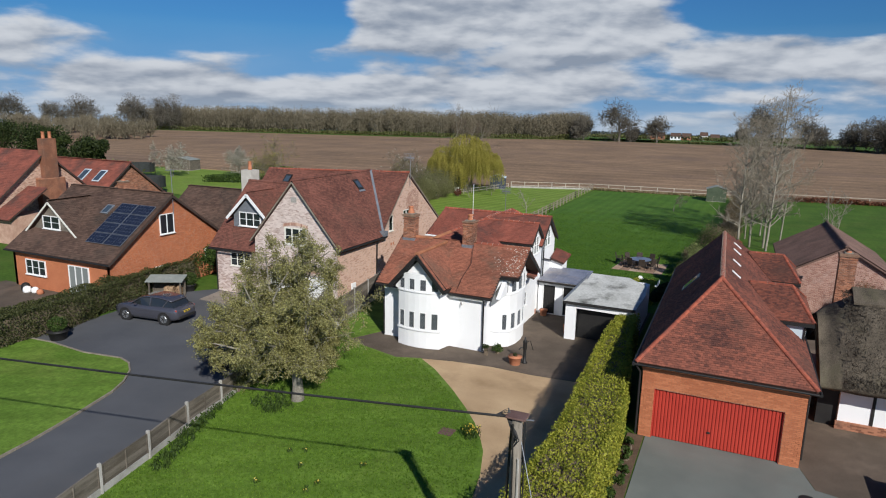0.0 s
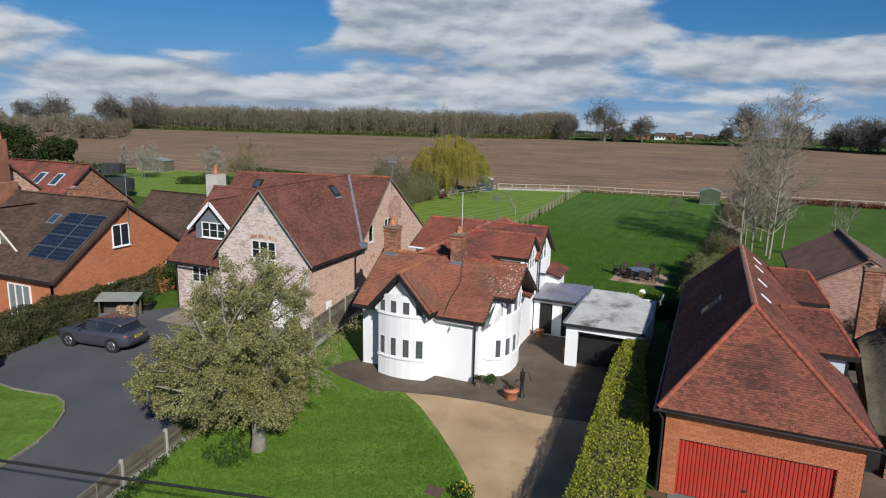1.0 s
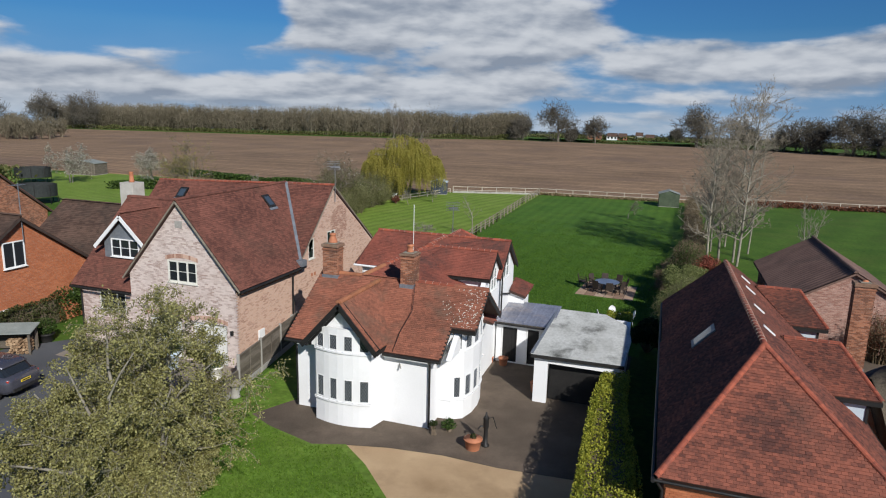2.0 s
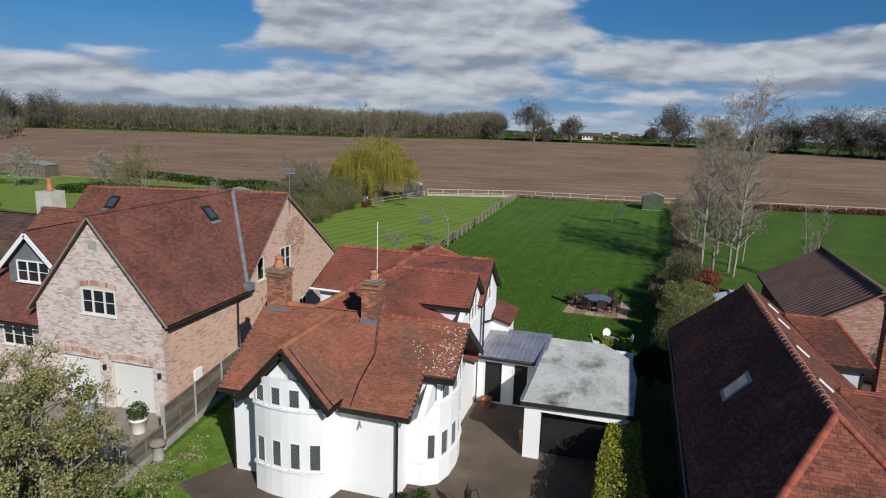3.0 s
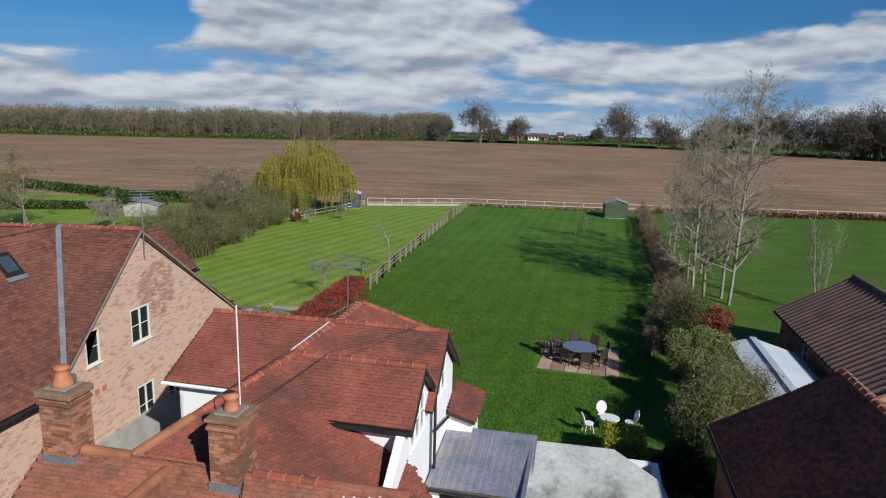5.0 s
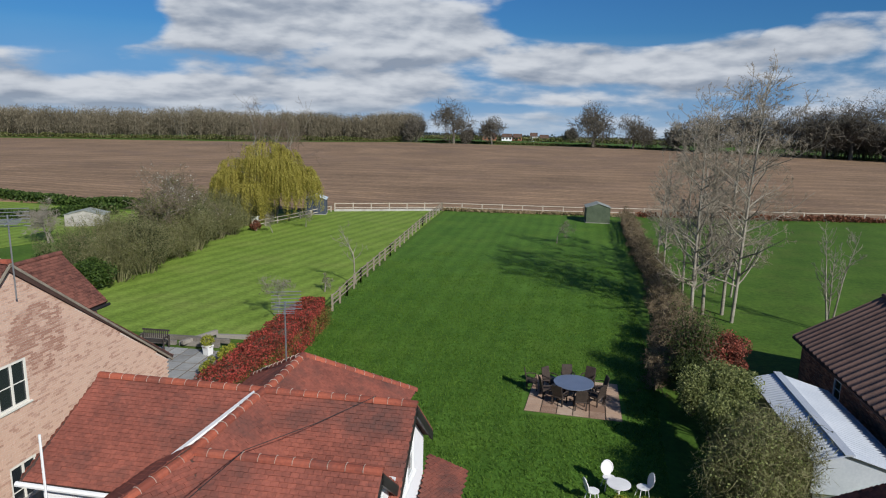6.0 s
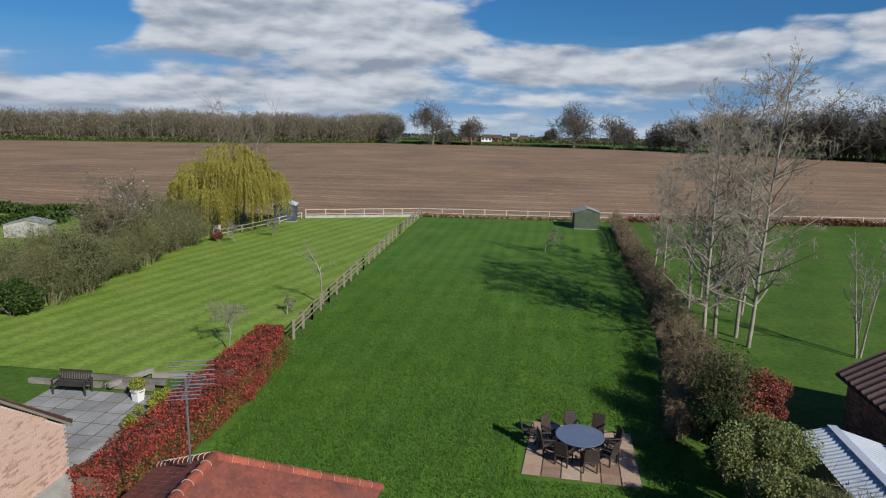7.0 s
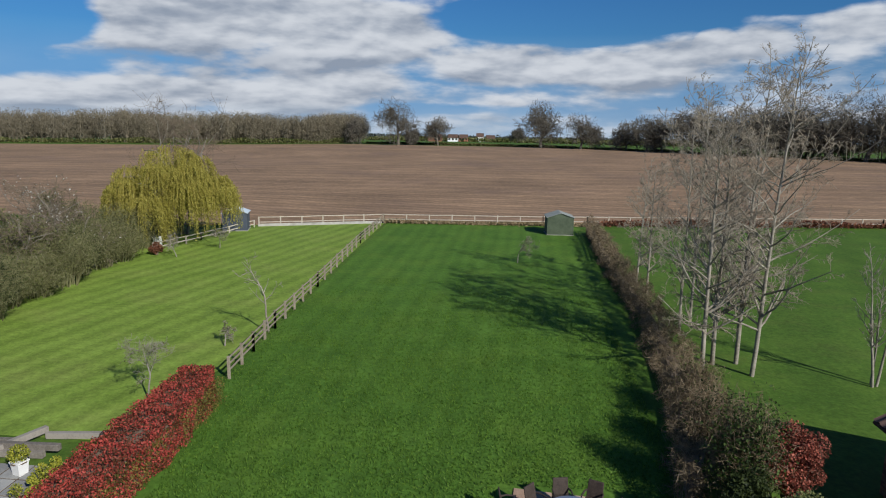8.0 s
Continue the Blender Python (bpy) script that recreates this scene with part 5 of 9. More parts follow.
def brick_house():
    H = thing("brick_house", (-27, 43, 0), "large pink brick house, steep plum tile roofs, pale garage doors", "house")
    Y, X = 35.3, -22.04
    fh = [rect((0, Y, 0), (1, 0, 0), -26.2, -24.4, 4.15, 5.3), rect((0, Y, 0), (1, 0, 0), -27.65, -25.5, 0.0, 2.2), rect((0, Y, 0), (1, 0, 0), -24.9, -22.75, 0.0, 2.2)]
    brick_face(H, [(-28.7, Y, 0), (X, Y, 0), (X, Y, 4.38), (-25.37, Y, 8.3), (-28.7, Y, 4.38)], fh, BRICK_GREY)
    sh = [rect((X, 0, 0), (0, 1, 0), 42.15, 42.8, 4.3, 5.5), rect((X, 0, 0), (0, 1, 0), 44.4, 45.45, 4.3, 5.6), rect((X, 0, 0), (0, 1, 0), 44.5, 45.45, 1.0, 2.6), rect((X, 0, 0), (0, 1, 0), 46.3, 47.2, 0.9, 2.3)]
    brick_face(H, [(X, Y, 0), (X, 52.2, 0), (X, 52.2, 3.05), (X, 45.2, 8.25), (X, 41.05, 4.3), (X, Y, 4.3)], sh, singles=200, near=(X, 46, 6))
    window(H, (0, Y, 0), (1, 0, 0), -26.2, -24.4, 4.15, 5.3, 3, (0, 1), CREAM, fw=0.085)
    for a, b in ((-27.65, -25.5), (-24.9, -22.75)):
        d = part("garage_door", Shape().box(a + 0.05, b - 0.05, Y + 0.12, Y + 0.16, 0.02, 2.15), DOOR_PALE, H, "plain pale grey-cream garage door")
        part("door_handle", Shape().box((a + b) / 2 - 0.06, (a + b) / 2 + 0.06, Y + 0.09, Y + 0.12, 0.85, 0.9), BLACK, d, bevel=0.01)
    for q in ((42.15, 42.8, 4.3, 5.5, 1), (44.4, 45.45, 4.3, 5.6, 2), (44.5, 45.45, 1.0, 2.6, 2), (46.3, 47.2, 0.9, 2.3, 2)):
        window(H, (X, 0, 0), (0, 1, 0), q[0], q[1], q[2], q[3], q[4], (0, 1), CREAM)
    # segmental brick arches over the front openings
    for a, b, z in ((-26.3, -24.3, 5.3), (-27.75, -25.4, 2.2), (-25.0, -22.65, 2.2)):
        n = 18
        for i in range(n):
            t0, t1 = i / n, (i + 0.9) / n
            z0, z1 = z + 0.16 * math.sin(math.pi * t0), z + 0.16 * math.sin(math.pi * t1)
            x0, x1 = a + (b - a) * t0, a + (b - a) * t1
            part("arch_brick", Shape().slab([(x0, Y - 0.025, z0), (x1, Y - 0.025, z1), (x1, Y - 0.025, z1 + 0.21), (x0, Y - 0.025, z0 + 0.21)], (0, 0.03, 0)), BRICK_PINK, H)
    # left wing
    lw = [rect((0, Y + 0.4, 0), (1, 0, 0), -31.3, -29.5, 2.0, 3.0)]
    brick_face(H, [(-32.6, Y + 0.4, 0), (-28.7, Y + 0.4, 0), (-28.7, Y + 0.4, 3.4), (-32.6, Y + 0.4, 3.4)], lw, BRICK_GREY)
    window(H, (0, Y + 0.4, 0), (1, 0, 0), -31.3, -29.5, 2.0, 3.0, 3, (0, 1), CREAM)
    part("wall", Shape().slab([(-32.6, Y + 0.7, 0), (-32.6, 45.0, 0), (-32.6, 45.0, 3.4), (-32.6, 39.8, 7.3), (-32.6, Y + 0.7, 3.4)], (0.25, 0, 0)), BRICK_PINK, H)
    part("wall", Shape().box(-35.2, -22.3, 51.95, 52.15, 0, 2.95), BRICK_PINK, H)
    part("wall", Shape().box(-35.2, -35.0, 41.5, 52.2, 0, 4.0), BRICK_PINK, H)
    # roofs
    r = 8.44
    T = TILE_PLUM
    slope(H, [(-21.72, 35.1, 4.17), (-21.72, 40.85, 4.17), (-25.37, 45.1, r), (-25.37, 35.1, r)], T, 0.2, 0.12)
    slope(H, [(-21.94, 40.9, 4.27), (-21.94, 45.2, r), (-25.37, 45.2, r)], T, 0.2, 0.12)
    slope(H, [(-25.37, 35.1, r), (-25.37, 45.1, r), (-29.0, 41.0, 4.17), (-29.0, 35.1, 4.17)], T, 0.2, 0.12)
    slope(H, [(-35.3, 41.2, 4.3), (-25.3, 41.2, 4.3), (-25.3, 45.2, 8.4), (-35.3, 45.2, 8.0)], T, 0.2, 0.12)
    slope(H, [(-21.94, 45.2, r), (-21.94, 52.45, 3.0), (-35.3, 52.45, 3.0), (-35.3, 45.2, 8.0)], T, 0.2, 0.12)
    # rear wing, its ridge square to the main one
    slope(H, [(-23.5, 46.0, 5.62), (-23.5, 51.0, 5.62), (-25.3, 51.0, 7.35), (-25.3, 46.0, 7.35)], T, 0.2, 0.12)
    slope(H, [(-25.3, 46.0, 7.35), (-25.3, 51.0, 7.35), (-27.1, 51.0, 5.62), (-27.1, 46.0, 5.62)], T, 0.2, 0.12)
    ridge("ridge_tiles", (-25.3, 46.0, 7.37), (-25.3, 51.0, 7.37), TILE_PLUM, H)
    part("gable_wall", Shape().slab([(-23.75, 50.7, 3.2), (-26.85, 50.7, 3.2), (-26.85, 50.7, 5.6), (-25.3, 50.7, 7.15), (-23.75, 50.7, 5.6)], (0, -0.22, 0)), BRICK_PINK, H)
    part("wing_wall", Shape().box(-23.95, -23.75, 46.0, 50.48, 3.0, 5.5), BRICK_PINK, H)
    part("gutter", Shape().tube([(-23.44, 46.0, 5.55), (-23.44, 51.0, 5.53)], 0.06, 8), BLACK, H)
    slope(H, [(-32.9, 35.3, 3.25), (-28.6, 35.3, 3.25), (-25.6, 39.8, 7.6), (-32.9, 39.8, 7.6)], T, 0.2, 0.12)
    slope(H, [(-25.6, 39.8, 7.6), (-28.0, 43.5, 5.0), (-32.9, 43.5, 5.0), (-32.9, 39.8, 7.6)], T, 0.2, 0.12)
    ridge("ridge_tiles", (-25.37, 35.1, r + 0.02), (-25.37, 45.1, r + 0.02), TILE_PLUM, H)
    ridge("ridge_tiles", (-21.94, 45.2, r + 0.02), (-35.3, 45.2, 8.05), RIDGE_RED, H)
    ridge("ridge_tiles", (-32.9, 39.8, 7.62), (-25.6, 39.8, 7.62), TILE_PLUM, H)
    part("lead_valley", Shape().beam((-21.75, 40.87, 4.3), (-25.3, 45.05, r + 0.03), 0.17, 0.03), LEAD, H)
    part("lead_apron", Shape().box(-22.0, -21.55, 40.7, 41.15, 4.2, 4.55), LEAD, H)
    # dentil course and gutter under the wing's eaves
    for i in range(22):
        y = 35.5 + i * 0.26
        part("dentil", Shape().slab([(X, y, 3.86), (X, y + 0.13, 3.86), (X, y + 0.13, 4.12), (X, y, 4.12)], (0.16, 0, 0)), BRICK_OLD, H)
    part("eaves_board", Shape().box(X, -21.75, 35.15, 41.0, 4.06, 4.12), BLACK, H)
    part("gutter", Shape().tube([(-21.66, 35.1, 4.1), (-21.66, 41.2, 4.1)], 0.065, 8), BLACK, H)
    part("downpipe", Shape().tube([(-21.66, 40.2, 4.05), (-21.9, 40.2, 3.7), (-21.95, 40.2, 0.1)], 0.05, 8), BLACK, H)
    part("downpipe", Shape().tube([(-32.4, 35.3, 3.2), (-32.5, 35.6, 3.0), (-32.5, 35.6, 0.1)], 0.05, 8), BLACK, H)
    part("gutter", Shape().tube([(-32.9, 35.24, 3.17), (-28.8, 35.24, 3.17)], 0.06, 8), BLACK, H)
    for p, q in (((-25.37, 35.07, r - 0.1), (-28.98, 35.07, 4.08)), ((-25.37, 35.07, r - 0.1), (-21.74, 35.07, 4.08)), ((-21.94, 45.2, r - 0.06), (-21.94, 52.45, 2.94)), ((-21.94, 45.2, r - 0.06), (-21.94, 41.1, 4.35))):
        part("verge", Shape().beam(p, q, 0.05, 0.07), STONE, H)
    # dormer on the left wing
    d = part("dormer", Shape().slab([(-31.75, 36.7, 4.55), (-28.8, 36.7, 4.55), (-28.8, 36.7, 5.6), (-30.27, 36.7, 7.05), (-31.75, 36.7, 5.6)], (0, 3.0, 0)), LEAD, H, "lead-clad dormer with a white three-light window")
    window(d, (0, 36.63, 0), (1, 0, 0), -31.2, -29.3, 4.75, 5.75, 3, (0, 1), PAINT)
    slope(H, [(-28.45, 36.4, 5.35), (-28.45, 38.0, 5.35), (-30.27, 39.4, 7.15), (-30.27, 36.4, 7.15)], T, 0.2, 0.12)
    slope(H, [(-30.27, 36.4, 7.15), (-30.27, 39.4, 7.15), (-32.1, 38.0, 5.35), (-32.1, 36.4, 5.35)], T, 0.2, 0.12)
    for sg in (1, -1):
        part("bargeboard", Shape().beam((-30.27, 36.36, 7.02), (-30.27 + sg * 1.85, 36.36, 5.22), 0.05, 0.2), PAINT, d)
    # roof windows, alarm box, plaque, lamps, vents
    for cx, cy, cz, sl in ((-24.64, 42.04, 7.59, ((-21.72, 35.1, 4.17), (-21.72, 40.85, 4.17), (-25.37, 45.1, r), (-25.37, 35.1, r))), (-32.7, 44.3, 7.3, ((-35.3, 41.2, 4.3), (-25.3, 41.2, 4.3), (-25.3, 45.2, 8.4), (-35.3, 45.2, 8.0)))):
        u, v, n3 = plane_axes(sl)
        o = Vector((cx, cy, cz))
        o += n3 * ((Vector(sl[0]) - o).dot(n3) + 0.06)
        k = part("roof_window", Shape().slab([o - u * 0.33 - v * 0.45, o + u * 0.33 - v * 0.45, o + u * 0.33 + v * 0.45, o - u * 0.33 + v * 0.45], n3 * 0.05), BLACK, H, "dark framed roof window")
        o2 = o + n3 * 0.052
        part("pane", Shape().slab([o2 - u * 0.23 - v * 0.3, o2 + u * 0.23 - v * 0.3, o2 + u * 0.23 + v * 0.3, o2 - u * 0.23 + v * 0.3], n3 * 0.005), GLASS_SKY, k)
        part("flashing", Shape().slab([o - u * 0.4 - v * 0.62, o + u * 0.4 - v * 0.62, o + u * 0.4 - v * 0.46, o - u * 0.4 - v * 0.46], n3 * 0.02), LEAD, k)
    part("alarm_box", Shape().lathe(0, 0, [(0.14, 0), (0.16, 0.05), (0.1, 0.09)], 14), PAINT, H, "round white alarm box").matrix_basis = pose(-25.1 + 27, Y - 0.01 - 43, 6.35, 90)
    part("plaque", Shape().box(-25.6, -25.15, Y - 0.035, Y - 0.008, 7.0, 7.35), CONCRETE, H, bevel=0.01)
    for x in (-25.2, -22.4):
        part("wall_lamp", Shape().box(x - 0.07, x + 0.07, Y - 0.12, Y - 0.01, 1.75, 1.98), BLACK, H, bevel=0.02)
    part("meter_box", Shape().box(X + 0.012, X + 0.1, 36.9, 37.4, 0.9, 1.55), PAINT, H, "white meter box", bevel=0.01)
    for y in (42.4, 42.75):
        part("vent_tile", Shape().box(X + 0.008, X + 0.02, y, y + 0.2, 3.2, 3.4), TERRACOTTA, H)
    # grey stack at the west end
    c = part("chimney_shaft", Shape().box(-34.9, -33.9, 41.2, 42.2, 3.5, 8.2), STONE_PALE, H, "pale rendered chimney stack", bevel=0.02)
    part("chimney_pot", Shape().lathe(-34.4, 41.7, [(0.16, 8.2), (0.17, 8.3), (0.14, 8.35), (0.13, 8.8), (0.16, 8.85), (0.1, 8.86)], 12), TERRACOTTA, c, smooth=True)


DOOR_PALE = material("pale_grey_cream_paint", (0.66, 0.65, 0.60), (0.73, 0.72, 0.67), 1.0, 0.5, 0.03, 12.0)
STONE_PALE = material("pale_stack", (0.40, 0.37, 0.32), (0.58, 0.55, 0.49), 2.0, 0.9, 0.3, 20.0, (0.25, 0.24, 0.2), 0.5)
brick_house()


# ---- orange brick house with solar panels ----
def gable_house(name, label, x0, x1, y0, y1, eave, top, wall, tile, wall_from, at, tw=0.3, th=0.17, ov=0.35):
    """A plain house whose ridge runs along x."""
    H = thing(name, at, label, "house")
    ym = (y0 + y1) / 2
    k = (top - eave) / (ym - y0)
    for x, s in ((x0, -1), (x1, 1)):
        pts = [(x, y0, 0), (x, y1, 0), (x, y1, eave), (x, ym, top - 0.12), (x, y0, eave)]
        if s < 0:
            pts = pts[::-1]
        brick_face(H, pts, [], wall, mortar=MORTAR)
    part("wall", Shape().box(x0, x1, y0, y0 + 0.25, 0, eave), wall, H)
    part("wall", Shape().box(x0, x1, y1 - 0.25, y1, 0, eave), wall, H)
    slope(H, [(x0 - ov, y0 - ov, eave - k * ov), (x1 + ov, y0 - ov, eave - k * ov), (x1 + ov, ym, top), (x0 - ov, ym, top)], tile, tw, th)
    slope(H, [(x1 + ov, y1 + ov, eave - k * ov), (x0 - ov, y1 + ov, eave - k * ov), (x0 - ov, ym, top), (x1 + ov, ym, top)], tile, tw, th)
    ridge("ridge_tiles", (x0 - ov, ym, top + 0.02), (x1 + ov, ym, top + 0.02), tile, H)
    part("gutter", Shape().tube([(x0 - ov, y0 - ov - 0.06, eave - k * ov - 0.06), (x1 + ov, y0 - ov - 0.06, eave - k * ov - 0.06)], 0.06, 8), BLACK, H)
    for q in (y0 - ov, y1 + ov):
        part("bargeboard", Shape().beam((x1 + ov, ym, top - 0.12), (x1 + ov, q, eave - k * ov - 0.12), 0.05, 0.12), DARK_BOARD, H)
    return H


DARK_BOARD = material("dark_stained_board", (0.035, 0.026, 0.022), (0.07, 0.052, 0.043), 2.0, 0.7, 0.1, 20.0)


def orange_house():
    H = gable_house("orange_brick_house", "orange brick chalet house with a brown tile roof and solar panels", -46.3, -36.4, 29.9, 40.6, 2.95, 6.75, BRICK_ORANGE, TILE_BROWN, 0, (-41, 35, 0))
    y = 29.82
    window(H, (0, y, 0), (1, 0, 0), -44.9, -42.8, 1.0, 2.1, 3, (0, 1), PAINT)
    window(H, (0, y, 0), (1, 0, 0), -40.4, -38.4, 0.1, 2.15, 3, (0, 0), PAINT, GLASS_PALE, sill=False)
    X = -36.30
    for a, b, z0, z1, n in ((34.2, 35.5, 3.95, 5.4, 2), (38.4, 39.6, 1.2, 2.2, 2), (33.6, 34.2, 1.1, 1.7, 1)):
        window(H, (X, 0, 0), (0, 1, 0), a, b, z0, z1, n, (0, 0), PAINT)
    # wide dormer in the front slope
    d = part("dormer", Shape().slab([(-46.1, 31.4, 3.9), (-41.2, 31.4, 3.9), (-43.7, 31.4, 6.0)], (0, 3.5, 0)), WOOD_FENCE, H, "weather-boarded triangular dormer")
    window(d, (0, 31.33, 0), (1, 0, 0), -44.8, -43.0, 4.1, 5.05, 2, (0, 1), PAINT)
    slope(H, [(-40.95, 31.1, 3.8), (-43.7, 34.9, 6.15), (-43.7, 31.1, 6.15)], TILE_BROWN, 0.3, 0.17)
    slope(H, [(-43.7, 31.1, 6.15), (-43.7, 34.9, 6.15), (-46.4, 31.1, 3.8)], TILE_BROWN, 0.3, 0.17)
    for sg in (1, -1):
        part("bargeboard", Shape().beam((-43.7, 31.06, 6.06), (-43.7 + sg * 2.75, 31.06, 3.72), 0.05, 0.12), CREAM, d)
    # solar panels: two columns of four on the slope
    u, v, n3 = plane_axes([(-46, 29.9, 2.95), (-36, 29.9, 2.95), (-36, 35.25, 6.75), (-46, 35.25, 6.75)])
    o = Vector((-39.75, 30.75, 2.95 + 0.71 * 0.85)) + n3 * 0.09
    for i in range(2):
        for j in range(4):
            p = o + u * (0.05 + i * 1.72) + v * (j * 1.0 + 0.1)
            k = part("solar_panel", Shape().slab([p, p + u * 1.67, p + u * 1.67 + v * 0.96, p + v * 0.96], n3 * 0.04), STEEL, H, "dark blue solar panel with a thin frame")
            q = p + n3 * 0.042
            for a in range(6):
                for b in range(3):
                    c = q + u * (0.03 + a * 0.27) + v * (0.03 + b * 0.302)
                    part("solar_cell", Shape().slab([c, c + u * 0.255, c + u * 0.255 + v * 0.29, c + v * 0.29], n3 * 0.003), SOLAR, k)
    p = Vector((-40.6, 33.5, 5.5)) + n3 * 0.05
    k = part("roof_window", Shape().slab([p - u * 0.35 - v * 0.45, p + u * 0.35 - v * 0.45, p + u * 0.35 + v * 0.45, p - u * 0.35 + v * 0.45], n3 * 0.07), LEAD, H)
    part("pane", Shape().slab([p - u * 0.25 - v * 0.35 + n3 * 0.072, p + u * 0.25 - v * 0.35 + n3 * 0.072, p + u * 0.25 + v * 0.35 + n3 * 0.072, p - u * 0.25 + v * 0.35 + n3 * 0.072], n3 * 0.005), GLASS_SKY, k)
    # aerial on the gable
    a = part("aerial_pole", Shape().tube([(-36.2, 35.4, 5.3), (-36.2, 35.4, 8.6)], 0.025, 6), LEAD, H)
    for i in range(8):
        part("aerial_rod", Shape().tube([(-36.2 - 0.25, 35.0 + i * 0.1, 8.5), (-36.2 + 0.25, 35.0 + i * 0.1, 8.5)], 0.008, 4), LEAD, a)
    return H


STEEL = material("grey_steel", (0.35, 0.36, 0.37), (0.46, 0.47, 0.48), 3.0, 0.4, 0.05, 20.0, metal=0.8)
SOLAR = material("solar_cell", (0.012, 0.016, 0.03), (0.02, 0.026, 0.045), 2.0, 0.15, 0.0, 20.0, spec=0.6)
orange_house()
chimney(-41.2, 35.5, 6.2, 7.3, 0.6, 0.6, "small brick chimney on the brown roof", 0.05, singles=0, mat=BRICK_OLD)

gable_house("brown_roofed_wing", "low wing with a dark brown tile roof", -45.5, -35.8, 43.0, 50.0, 2.9, 5.7, BRICK_ORANGE, TILE_BROWN, 0, (-41, 46, 0))
far_left = gable_house("red_roofed_house", "red tiled brick house with a tall chimney breast", -84, -62.5, 38.5, 49.5, 3.6, 8.3, BRICK_PINK, TILE_MID, 0, (-72, 44, 0), 0.4, 0.22)
part("chimney_breast", Shape().box(-62.5, -61.7, 43.0, 45.6, 0, 5.6).slab([(-62.5, 43.0, 5.6), (-61.7, 43.0, 5.6), (-61.7, 45.6, 5.6), (-62.5, 45.6, 5.6)], (0, 0, 0.1)), BRICK_OLD, far_left, bevel=0.02)
part("chimney_shaft", Shape().box(-62.6, -61.75, 43.6, 45.0, 5.6, 9.6), BRICK_OLD, far_left, bevel=0.02)
for y in (43.95, 44.65):
    part("chimney_pot", Shape().lathe(-62.15, y, [(0.2, 9.6), (0.16, 9.7), (0.15, 10.2), (0.19, 10.25), (0.1, 10.26)], 12), TERRACOTTA, far_left, smooth=True)
slope(far_left, [(-62.3, 38.0, 2.4), (-59.5, 38.0, 2.4), (-59.5, 42.0, 5.0), (-62.3, 42.0, 5.0)], TILE_MID, 0.3, 0.2)
part("wall", Shape().box(-62.3, -59.8, 38.5, 42.0, 0, 2.6), BRICK_PINK, far_left)
H2 = gable_house("skylit_house", "brown tiled house with two long roof windows", -72.0, -59.2, 46.2, 56.2, 2.9, 6.9, BRICK_OLD, TILE_MID, 0, (-65, 51, 0), 0.4, 0.22)
for cx in (-63.9, -61.4):
    u, v, n3 = plane_axes([(-72, 46.2, 2.9), (-59, 46.2, 2.9), (-59, 51.2, 6.9), (-72, 51.2, 6.9)])
    p = Vector((cx, 49.4, 2.9 + 3.2 * 0.8)) + n3 * 0.06
    k = part("roof_window", Shape().slab([p - u * 0.5 - v * 0.85, p + u * 0.5 - v * 0.85, p + u * 0.5 + v * 0.85, p - u * 0.5 + v * 0.85], n3 * 0.07), PALE_BLUE, H2)
    p = p + n3 * 0.072
    part("pane", Shape().slab([p - u * 0.4 - v * 0.72, p + u * 0.4 - v * 0.72, p + u * 0.4 + v * 0.72, p - u * 0.4 + v * 0.72], n3 * 0.006), GLASS_SKY, k)


